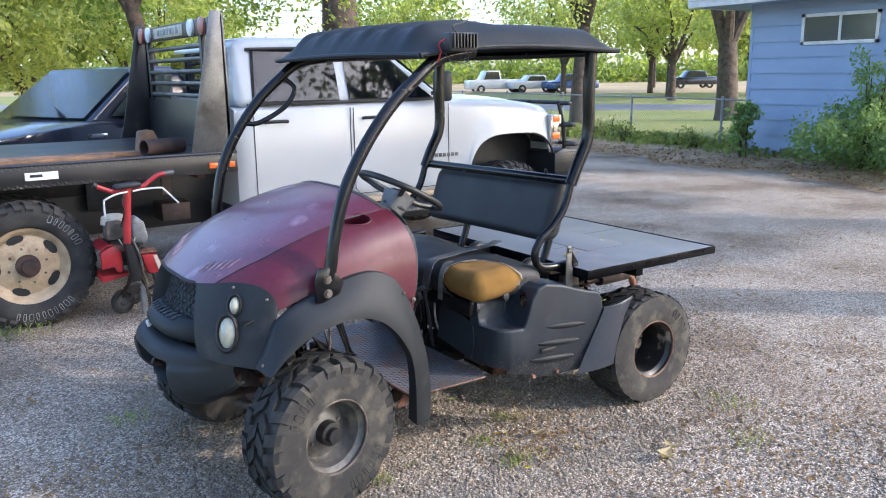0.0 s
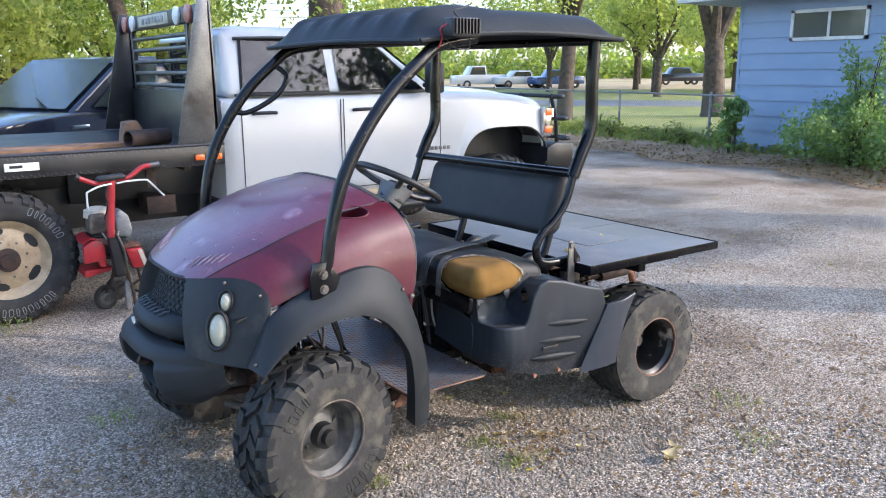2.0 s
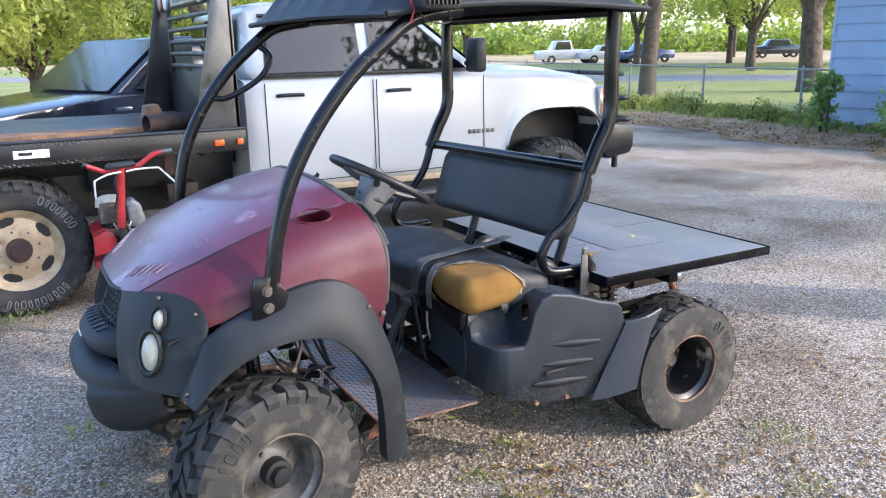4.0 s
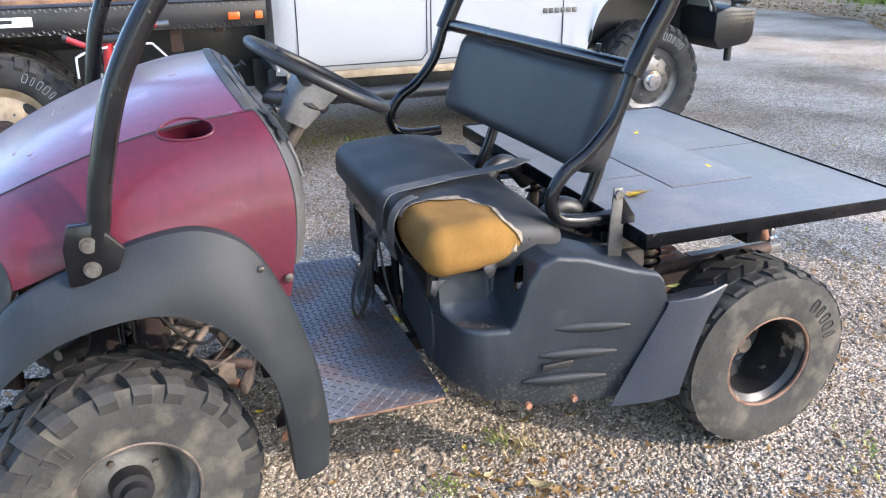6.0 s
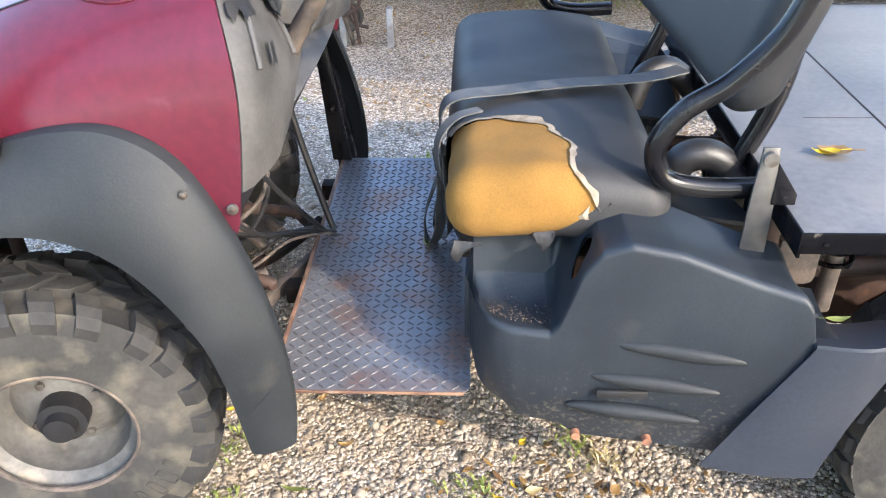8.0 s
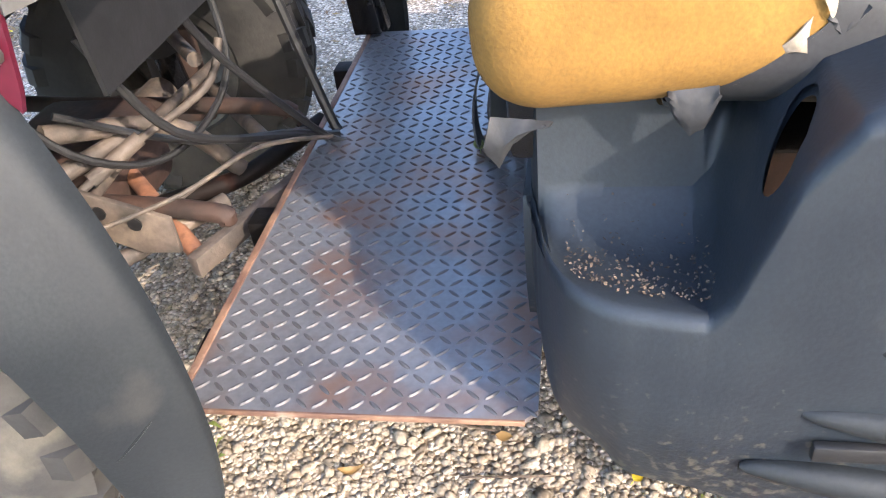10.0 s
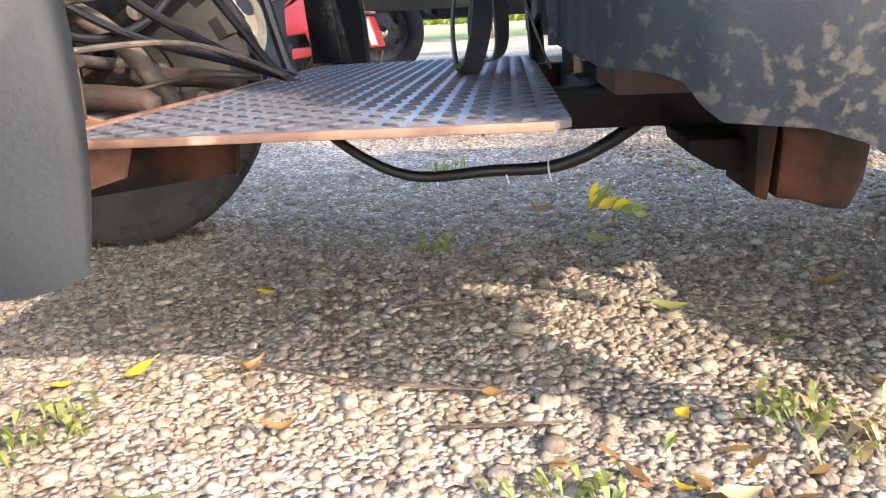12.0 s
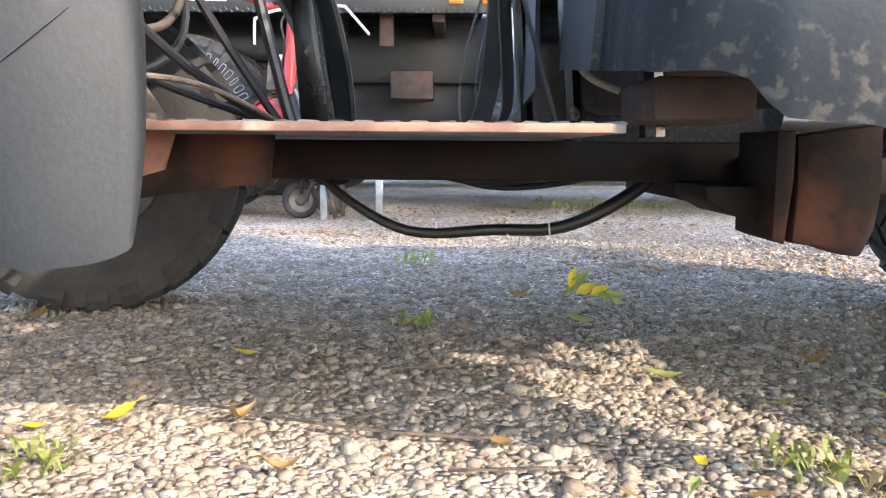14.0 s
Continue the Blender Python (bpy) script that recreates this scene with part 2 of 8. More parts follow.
M = {
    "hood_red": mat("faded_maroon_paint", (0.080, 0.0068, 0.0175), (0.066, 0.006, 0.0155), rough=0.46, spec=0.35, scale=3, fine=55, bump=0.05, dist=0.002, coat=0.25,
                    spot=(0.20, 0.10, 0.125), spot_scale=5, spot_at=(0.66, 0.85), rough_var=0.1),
    # purple in this base colour stands for sky reflection on the faded maroon hood
    "hood_top": mat("faded_maroon_sky_sheen_paint", (0.125, 0.036, 0.064), (0.10, 0.026, 0.05), rough=0.42, scale=3, fine=55, bump=0.05, dist=0.002, coat=0.45,
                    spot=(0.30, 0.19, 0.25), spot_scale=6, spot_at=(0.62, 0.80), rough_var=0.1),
    "scuff": mat("scuffed_pale_paint", (0.30, 0.235, 0.27), (0.17, 0.10, 0.13), rough=0.5, scale=30, fine=200, bump=0.1),
    "plastic": mat("weathered_black_plastic", (0.0135, 0.0160, 0.0185), (0.0225, 0.0255, 0.028), rough=0.56, spec=0.27, scale=4, fine=220, bump=0.18, dist=0.0015,
                   spot=(0.085, 0.078, 0.068), spot_scale=5, spot_at=(0.62, 0.92)),
    "plastic_mud": mat("mud_splashed_black_plastic", (0.0125, 0.0165, 0.0225), (0.021, 0.027, 0.0335), rough=0.50, spec=0.40, scale=4, fine=220, bump=0.18, dist=0.0015,
                       spot=(0.07, 0.066, 0.06), spot_scale=5, spot_at=(0.62, 0.92), mud=((0.085, 0.078, 0.062), 0.38, 0.58)),
    "plastic_new": mat("dark_blue_black_plastic", (0.019, 0.024, 0.035), (0.027, 0.032, 0.043), rough=0.42, scale=5, fine=140, bump=0.1, dist=0.002),
    "steel_black": mat("black_painted_steel", (0.004, 0.004, 0.0052), (0.009, 0.009, 0.010), rough=0.24, spec=0.28, scale=9, fine=120, bump=0.12, dist=0.002, coat=0.1,
                       spot=(0.10, 0.08, 0.065), spot_scale=22, spot_at=(0.68, 0.76)),
    "deck": mat("black_sheet_steel", (0.11, 0.107, 0.105), (0.15, 0.145, 0.138), rough=0.42, scale=3.5, fine=60, bump=0.06, dist=0.002,
                spot=(0.17, 0.155, 0.135), spot_scale=6, spot_at=(0.56, 0.8)),
    "rail_black": mat("glossy_black_angle", (0.004, 0.004, 0.005), (0.008, 0.008, 0.009), rough=0.2, spec=0.1, scale=9, fine=120, bump=0.1, dist=0.001, spot=(0.09, 0.08, 0.07), spot_scale=26, spot_at=(0.70, 0.76)),
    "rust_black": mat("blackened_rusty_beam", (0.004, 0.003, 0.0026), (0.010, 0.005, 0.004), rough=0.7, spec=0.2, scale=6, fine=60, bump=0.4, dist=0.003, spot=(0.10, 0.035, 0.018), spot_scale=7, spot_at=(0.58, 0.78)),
    "rust_edge": mat("dull_rusty_cut_edge", (0.185, 0.105, 0.065), (0.10, 0.052, 0.034), rough=0.7, scale=16, fine=120, bump=0.3, dist=0.002, spot=(0.27, 0.19, 0.14), spot_scale=20, spot_at=(0.6, 0.7)),
    "rubber_mud": mat("mud_stained_sidewall", (0.022, 0.0213, 0.020), (0.044, 0.041, 0.036), rough=0.85, scale=7, fine=60, bump=0.4, dist=0.004, spot=(0.125, 0.112, 0.083), spot_scale=11, spot_at=(0.50, 0.80)),
    "shroud": mat("faded_grey_shroud", (0.17, 0.17, 0.168), (0.12, 0.12, 0.12), rough=0.55, scale=9, fine=90, bump=0.15),
    "plate": mat("worn_steel_plate", (0.19, 0.192, 0.205), (0.14, 0.141, 0.152), rough=0.38, metal=0.45, scale=5, fine=110, bump=0.2, dist=0.001,
                 spot=(0.19, 0.10, 0.06), spot_scale=9, spot_at=(0.48, 0.74)),
    "plate_bar": mat("worn_tread_bar", (0.085, 0.083, 0.088), (0.055, 0.053, 0.056), rough=0.52, metal=0.25, scale=9, fine=110, bump=0.15, dist=0.001,
                     spot=(0.17, 0.085, 0.05), spot_scale=9, spot_at=(0.50, 0.72)),
    "rust": mat("orange_rusted_steel", (0.27, 0.12, 0.065), (0.13, 0.06, 0.04), rough=0.8, scale=14, fine=90, bump=0.4, dist=0.003,
                spot=(0.04, 0.025, 0.02), spot_scale=18, spot_at=(0.55, 0.7)),
    "rust_dark": mat("dark_rusted_steel", (0.050, 0.026, 0.018), (0.022, 0.015, 0.013), rough=0.75, scale=12, fine=80, bump=0.4, dist=0.003,
                     spot=(0.12, 0.055, 0.03), spot_scale=14, spot_at=(0.64, 0.8)),
    "dusty": mat("dusty_brown_metal", (0.105, 0.082, 0.066), (0.05, 0.041, 0.035), rough=0.7, scale=16, fine=120, bump=0.4, dist=0.003,
                 spot=(0.21, 0.16, 0.115), spot_scale=12, spot_at=(0.55, 0.75)),
    "vinyl": mat("black_vinyl", (0.018, 0.019, 0.021), (0.032, 0.032, 0.033), rough=0.52, spec=0.28, scale=6, fine=220, bump=0.2, dist=0.001),
    "foam": mat("yellow_foam", (0.208, 0.108, 0.0175), (0.168, 0.086, 0.0135), rough=0.95, scale=7, fine=260, bump=0.35, dist=0.002,
                spot=(0.15, 0.07, 0.016), spot_scale=9, spot_at=(0.66, 0.8)),
    "liner": mat("pale_cloth_lining", (0.26, 0.22, 0.165), (0.17, 0.135, 0.095), rough=0.95, scale=30, fine=200, bump=0.3),
    "strap": mat("black_webbing", (0.055, 0.056, 0.058), (0.095, 0.093, 0.092), rough=0.6, scale=20, fine=400, bump=0.4, dist=0.001),
    "rubber": mat("dusty_rubber", (0.0135, 0.0132, 0.013), (0.036, 0.034, 0.031), rough=0.8, scale=7, fine=70, bump=0.3, dist=0.003,
                  spot=(0.085, 0.076, 0.060), spot_scale=9, spot_at=(0.60, 0.85)),
    "rim": mat("dull_wheel_steel", (0.125, 0.12, 0.11), (0.065, 0.062, 0.057), rough=0.5, metal=0.25, scale=12, fine=90, bump=0.2,
               spot=(0.22, 0.185, 0.14), spot_scale=10, spot_at=(0.56, 0.72)),
    "rim_cream": mat("cream_steel_rim", (0.46, 0.35, 0.22), (0.36, 0.26, 0.155), rough=0.5, scale=10, fine=80, bump=0.15,
                     spot=(0.2, 0.1, 0.05), spot_scale=14, spot_at=(0.6, 0.75)),
    "rim_black": mat("worn_black_rim", (0.015, 0.015, 0.016), (0.03, 0.028, 0.026), rough=0.4, metal=0.2, scale=8, fine=80, bump=0.15,
                     spot=(0.3, 0.25, 0.2), spot_scale=9, spot_at=(0.60, 0.66)),
    "dash": mat("grey_worn_dash_plastic", (0.068, 0.066, 0.065), (0.040, 0.039, 0.038), rough=0.6, scale=7, fine=120, bump=0.2,
                spot=(0.05, 0.045, 0.04), spot_scale=10, spot_at=(0.62, 0.74)),
    "lens": mat("yellowed_headlight_lens", (0.40, 0.38, 0.29), (0.30, 0.28, 0.20), rough=0.22, scale=20, fine=60, bump=0.1, coat=0.5),
    "chrome": mat("chrome", (0.62, 0.62, 0.63), rough=0.15, metal=1.0, bump=0.0, rough_var=0.05),
    "bolt": mat("zinc_bolt", (0.16, 0.155, 0.145), (0.11, 0.09, 0.075), rough=0.45, metal=0.7, scale=40),
    "truck_white": mat("white_truck_paint", (0.50, 0.50, 0.495), (0.48, 0.478, 0.47), rough=0.20, scale=1.2, fine=600, bump=0.0, coat=0.4, rough_var=0.05),
    "dark_glass": glass("tinted_window", (0.012, 0.014, 0.016), 0.03, 0.0),
    "glass": glass("windscreen", (0.045, 0.06, 0.055), 0.12, 0.0),
    "house_glass": glass("house_window_pane", (0.09, 0.10, 0.105), 0.05, 0.0),
    "trim_black": mat("black_trim", (0.012, 0.012, 0.013), rough=0.5, scale=20, fine=100),
    "flatbed": mat("flatbed_black_paint", (0.010, 0.010, 0.0115), (0.022, 0.0215, 0.022), rough=0.36, scale=3, fine=60, bump=0.1,
                   spot=(0.075, 0.058, 0.045), spot_scale=6, spot_at=(0.66, 0.82)),
    "rack_steel": mat("bare_grey_steel", (0.15, 0.148, 0.145), (0.085, 0.082, 0.078), rough=0.38, metal=0.6, scale=4, fine=60, bump=0.08,
                      spot=(0.05, 0.04, 0.035), spot_scale=7, spot_at=(0.6, 0.75)),
    "amber": mat("amber_lens", (0.85, 0.16, 0.02), rough=0.25, scale=30, bump=0.1, coat=0.4),
    "pinkish": mat("faded_red_lens", (0.42, 0.16, 0.12), rough=0.35, scale=30, bump=0.1),
    "red": mat("tiller_red_paint", (0.42, 0.025, 0.03), (0.33, 0.02, 0.025), rough=0.38, scale=9, fine=80, bump=0.1,
               spot=(0.12, 0.05, 0.035), spot_scale=14, spot_at=(0.63, 0.72)),
    "cream": mat("cream_plastic", (0.55, 0.5, 0.4), rough=0.5, scale=12, fine=80),
    "white": mat("white_paint", (0.74, 0.74, 0.72), (0.64, 0.63, 0.6), rough=0.5, scale=5, fine=60),
    "navy": mat("dark_navy_paint", (0.012, 0.014, 0.024), (0.016, 0.018, 0.028), rough=0.16, scale=2, fine=500, bump=0.0, coat=0.5, rough_var=0.05),
    "blue_paint": mat("blue_car_paint", (0.03, 0.07, 0.2), rough=0.25, scale=2, bump=0.0, coat=0.5),
    "wood": mat("weathered_lumber", (0.21, 0.115, 0.06), (0.13, 0.075, 0.045), rough=0.8, scale=9, fine=60, bump=0.3),
    "siding": mat("blue_siding_paint", (0.31, 0.40, 0.55), (0.285, 0.37, 0.52), rough=0.6, scale=1.4, fine=150, bump=0.12),
    "bark": mat("furrowed_bark", (0.105, 0.075, 0.052), (0.055, 0.04, 0.03), rough=0.95, scale=7, fine=26, bump=0.9, dist=0.03),
    "galv": mat("galvanised_steel", (0.33, 0.34, 0.345), (0.22, 0.22, 0.22), rough=0.5, metal=0.5, scale=12),
    "road": mat("pale_asphalt", (0.19, 0.19, 0.195), (0.155, 0.155, 0.16), rough=0.85, scale=1.2, fine=30, bump=0.2),
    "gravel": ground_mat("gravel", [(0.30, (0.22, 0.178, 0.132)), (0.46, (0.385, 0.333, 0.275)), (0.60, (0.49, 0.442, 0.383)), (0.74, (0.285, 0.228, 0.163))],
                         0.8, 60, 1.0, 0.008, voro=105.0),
    "pebble": ground_mat("pebbles", [(0.3, (0.200, 0.158, 0.114)), (0.5, (0.252, 0.209, 0.160)), (0.7, (0.298, 0.262, 0.211))], 14, 220, 0.6, 0.002, island=0.30),
    "grass": ground_mat("grass_ground", [(0.3, (0.16, 0.19, 0.05)), (0.5, (0.215, 0.235, 0.065)), (0.7, (0.29, 0.255, 0.11))], 0.35, 12, 0.6, 0.05),
    "dry": ground_mat("dry_leaf_litter", [(0.3, (0.25, 0.155, 0.085)), (0.5, (0.35, 0.235, 0.14)), (0.7, (0.40, 0.31, 0.20))], 1.6, 25, 0.8, 0.02),
    "field": ground_mat("dry_field", [(0.3, (0.30, 0.22, 0.11)), (0.55, (0.38, 0.29, 0.15)), (0.7, (0.22, 0.2, 0.08))], 0.05, 3, 0.3, 0.05),
    "leaf_a": leaf_mat("oak_leaves", (0.10, 0.155, 0.03), (0.24, 0.27, 0.06), 0.5),
    "leaf_b": leaf_mat("pecan_leaves", (0.185, 0.23, 0.065), (0.38, 0.39, 0.13), 0.55),
    "leaf_c": leaf_mat("shrub_leaves", (0.11, 0.19, 0.07), (0.24, 0.32, 0.13), 0.45),
    "fallen": leaf_mat("fallen_leaves", (0.12, 0.065, 0.03), (0.27, 0.17, 0.06), 0.2),
    "fallen_yellow": leaf_mat("yellow_leaves", (0.45, 0.33, 0.02), (0.55, 0.40, 0.03), 0.25),
    "weed": leaf_mat("weeds", (0.12, 0.17, 0.04), (0.24, 0.25, 0.08), 0.35),
    "straw": leaf_mat("dry_stems", (0.25, 0.2, 0.1), (0.38, 0.31, 0.17), 0.2),
}

# ---- building helpers ----
def thing(name, label, category, at=(0, 0, 0), group="", kind=""):
    ob = new(name)
    ob.empty_display_size = 0.1
    ob.location = at
    return tagged(ob, label, category, group, kind)


def to_mesh(name, bm, material, sharp=38):
    bmesh.ops.recalc_face_normals(bm, faces=bm.faces[:])
    me = bpy.data.meshes.new(name)
    bm.to_mesh(me)
    bm.free()
    me.materials.append(material)
    for f in me.polygons:
        f.use_smooth = True
    me.set_sharp_from_angle(angle=radians(sharp))
    return me


def part(name, bm, material, parent, label="", m=None, sharp=38):
    """One mesh object under a thing or a part; the bmesh is in world metres unless m places it."""
    me = bm if isinstance(bm, bpy.types.Mesh) else to_mesh(name, bm, material, sharp)
    ob = new(name, me)
    if parent is not None:
        ob.parent = parent
        if parent.type == "EMPTY":
            ob.matrix_parent_inverse = Matrix.Translation(-Vector(parent.location))
    if m is not None:
        ob.matrix_basis = m
    if label:
        ob["label"] = label
    return ob


def solo(name, bm, material, label, category, group="", kind="", sharp=38):
    return tagged(part(name, bm, material, None, sharp=sharp), label, category, group, kind)


def box(bm, lo, hi, bevel=0.0, m=None, seg=2):
    r = bmesh.ops.create_cube(bm, size=1)
    c, s = (Vector(lo) + Vector(hi)) / 2, Vector(hi) - Vector(lo)
    for v in r["verts"]:
        v.co = Vector((v.co.x * s.x, v.co.y * s.y, v.co.z * s.z)) + c
    vs = r["verts"]
    if bevel:
        es = list({e for v in vs for e in v.link_edges})
        o = bmesh.ops.bevel(bm, geom=es, offset=bevel, segments=seg, profile=0.5, affect="EDGES")
        vs = list({v for f in o["faces"] for v in f.verts} | {v for v in vs if v.is_valid})
    if m is not None:
        bmesh.ops.transform(bm, matrix=m, verts=[v for v in vs if v.is_valid])
    return bm


def boxes(*spec, bevel=0.0):
    bm = bmesh.new()
    for lo, hi in spec:
        box(bm, lo, hi, bevel)
    return bm


def spline(pts, per=6):
    """A smooth line through the points."""
    p = [Vector(q) for q in pts]
    if len(p) < 3:
        return p
    out = []
    for i in range(len(p) - 1):
        a, b, c, d = p[max(0, i - 1)], p[i], p[i + 1], p[min(len(p) - 1, i + 2)]
        for k in range(per):
            t = k / per
            out.append(0.5 * (2 * b + (c - a) * t + (2 * a - 5 * b + 4 * c - d) * t * t + (3 * b - a - 3 * c + d) * t ** 3))
    return out + [p[-1]]


def sweep(bm, pts, radius, n=10, per=6, flat=None, cap=True):
    """A tube along the points; flat=(half width, half thickness) makes a strap; radius may be a function of 0..1."""
    line = spline(pts, per)
    rings, up = [], None
    for i, p in enumerate(line):
        t = (line[min(i + 1, len(line) - 1)] - line[max(i - 1, 0)]).normalized()
        if up is None:
            up = t.orthogonal().normalized() if abs(t.y) > 0.95 else Vector((0, 1, 0))
        side = t.cross(up).normalized()
        up = side.cross(t).normalized()
        r = radius(i / (len(line) - 1)) if callable(radius) else radius
        ring = []
        for k in range(n):
            a = 2 * math.pi * k / n
            if flat:
                q = p + up * (flat[0] * max(-1, min(1, 1.6 * math.cos(a)))) + side * (flat[1] * max(-1, min(1, 1.6 * math.sin(a))))
            else:
                q = p + (up * math.cos(a) + side * math.sin(a)) * r
            ring.append(bm.verts.new(q))
        rings.append(ring)
    for a, b in zip(rings, rings[1:]):
        for k in range(n):
            bm.faces.new((a[k], a[(k + 1) % n], b[(k + 1) % n], b[k]))
    if cap:
        bm.faces.new(rings[0][::-1])
        bm.faces.new(rings[-1])
    return bm


def tube(pts, radius, n=10, per=6, **k):
    return sweep(bmesh.new(), pts, radius, n, per, **k)


def lathe(profile, n=48, bm=None, axis="y"):
    """Turns (radius, along) points about the axis."""
    bm = bm or bmesh.new()
    rings = []
    for r, h in profile:
        ring = []
        for k in range(n):
            a = 2 * math.pi * k / n
            c, s = r * math.cos(a), r * math.sin(a)
            ring.append(bm.verts.new((c, h, s) if axis == "y" else (c, s, h)))
        rings.append(ring)
    for a, b in zip(rings, rings[1:]):
        for k in range(n):
            bm.faces.new((a[k], a[(k + 1) % n], b[(k + 1) % n], b[k]))
    return bm


def cyl(bm, a, b, r, n=16):
    return sweep(bm, [a, b], r, n)


def grid(f, nu, nv, thick=0.0, bm=None):
    """A sheet of points f(u, v), u and v from 0 to 1, made thick along its normals."""
    bm = bm or bmesh.new()
    v = [[bm.verts.new(f(i / nu, j / nv)) for j in range(nv + 1)] for i in range(nu + 1)]
    fs = [bm.faces.new((v[i][j], v[i + 1][j], v[i + 1][j + 1], v[i][j + 1])) for i in range(nu) for j in range(nv)]
    if thick:
        bmesh.ops.recalc_face_normals(bm, faces=fs)
        bmesh.ops.solidify(bm, geom=fs, thickness=thick)
    return bm


def prism(outline, lo, hi, axis="y", bevel=0.0):
    """An outline of two coordinates pushed along the axis from lo to hi."""
    bm = bmesh.new()

    def put(p, h):
        return {"y": (p[0], h, p[1]), "x": (h, p[0], p[1]), "z": (p[0], p[1], h)}[axis]

    a = [bm.verts.new(put(p, lo)) for p in outline]
    b = [bm.verts.new(put(p, hi)) for p in outline]
    n = len(a)
    bm.faces.new(a)
    bm.faces.new(b[::-1])
    for i in range(n):
        bm.faces.new((a[i], b[i], b[(i + 1) % n], a[(i + 1) % n]))
    bmesh.ops.recalc_face_normals(bm, faces=bm.faces[:])
    if bevel:
        es = [e for e in bm.edges if e.calc_face_angle(0) > 0.6]
        bmesh.ops.bevel(bm, geom=es, offset=bevel, segments=2, profile=0.5, affect="EDGES")
    return bm


def lerp(table, x):
    """The value at x of a table of (x, value)."""
    if x <= table[0][0]:
        return table[0][1]
    for (a, p), (b, q) in zip(table, table[1:]):
        if x <= b:
            return p + (q - p) * (x - a) / (b - a)
    return table[-1][1]


def smooth(table, x, w=0.04):
    return sum(lerp(table, x + w * k) for k in (-1, -0.5, 0, 0.5, 1)) / 5


def cloud(name, verts, faces, material):
    me = bpy.data.meshes.new(name)
    me.from_pydata(verts, [], faces)
    me.materials.append(material)
    return me


def leaves(rng, centres, spread, size, per, droop=0.3, slim=0.55):
    """Leaf blades scattered round the centres: arrays of corners, four to a leaf."""
    c = np.repeat(np.asarray(centres), per, axis=0)
    n = len(c)
    s = np.repeat(np.asarray(spread).reshape(-1, 1) if np.ndim(spread) else np.full((len(centres), 1), spread), per, axis=0)
    d = rng.normal(size=(n, 3))
    d /= np.linalg.norm(d, axis=1, keepdims=True)
    p = c + d * s * rng.random((n, 1)) ** 0.45
    a = rng.normal(size=(n, 3)); a[:, 2] -= droop
    a /= np.linalg.norm(a, axis=1, keepdims=True)
    b = np.cross(a, rng.normal(size=(n, 3)))
    b /= np.linalg.norm(b, axis=1, keepdims=True)
    k = size * (0.6 + 0.8 * rng.random((n, 1)))
    mid = p + a * k * 0.5
    return np.stack([p, mid + b * k * slim * 0.5, p + a * k, mid - b * k * slim * 0.5], axis=1)


def blades_mesh(name, quads, material):
    n = len(quads)
    return cloud(name, quads.reshape(-1, 3).tolist(), np.arange(4 * n).reshape(-1, 4).tolist(), material)

# ---- ground ----
def edge_x(y):
    """Where the gravel yard ends and the leaf litter begins."""
    return 10.9 + 0.10 * (y - 4.7) + 0.25 * math.sin(y * 1.7) + 0.12 * math.sin(y * 4.1 + 1)


def sheet(name, corners, z, material, label, category, cuts=1):
    bm = bmesh.new()
    (x0, y0), (x1, y1) = corners
    return solo(name, grid(lambda u, v: (x0 + (x1 - x0) * u, y0 + (y1 - y0) * v, z), cuts, cuts, bm=bm), material, label, category, kind="structure")


sheet("ground", ((-900, -900), (900, 900)), -0.012, M["grass"], "flat grassy ground reaching to the horizon", "ground", 4)


def yard(u, v):
    y = -14 + 34 * v
    x = -16 + (edge_x(y) + 16) * u
    near = math.exp(-((x - 0.9) ** 2 + (y - 0.2) ** 2) / 3.0)
    return x, y, 0.0 + (0.012 * noise.noise((x * 0.9, y * 0.9, 0)) + 0.004 * noise.noise((x * 4, y * 4, 3))) * (1 - near)


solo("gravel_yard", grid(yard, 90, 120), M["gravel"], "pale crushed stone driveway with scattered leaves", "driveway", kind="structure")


def litter(u, v):
    y = -14 + 26 * v
    x = edge_x(y) - 0.35 + (2.9 + 0.3 * math.sin(y * 2.3)) * u
    return x, y, 0.006 + 0.03 * math.sin(math.pi * u) + 0.03 * u * noise.noise((x * 2, y * 2, 1))


solo("leaf_litter_verge", grid(litter, 14, 90), M["dry"], "strip of dry leaves and dead grass along the yard edge", "verge", kind="structure")
ROAD_DIR = Vector((-0.62, 0.785, 0)).normalized()


def band(name, near, wide, z, material, label, category):
    """A strip that runs across the view, square to the way out of the yard."""
    out = Vector((ROAD_DIR.y, -ROAD_DIR.x, 0))
    return solo(name, grid(lambda u, v: tuple(out * (near + wide * u) + ROAD_DIR * (-160 + 320 * v) + Vector((0, 0, z))), 2, 8), material, label, category, kind="structure")


band("road", 34.0, 6.5, 0.0, M["road"], "pale asphalt road beyond the lawn", "road")
band("dry_field", 62.0, 300.0, 0.0, M["field"], "tan dry field across the road", "field")

# ---- the utility vehicle ----
utv = thing("utility_vehicle", "worn maroon utility vehicle with black plastic trim and a torn seat", "utility vehicle", (0.9, 0.02, 0))
YC = 0.02


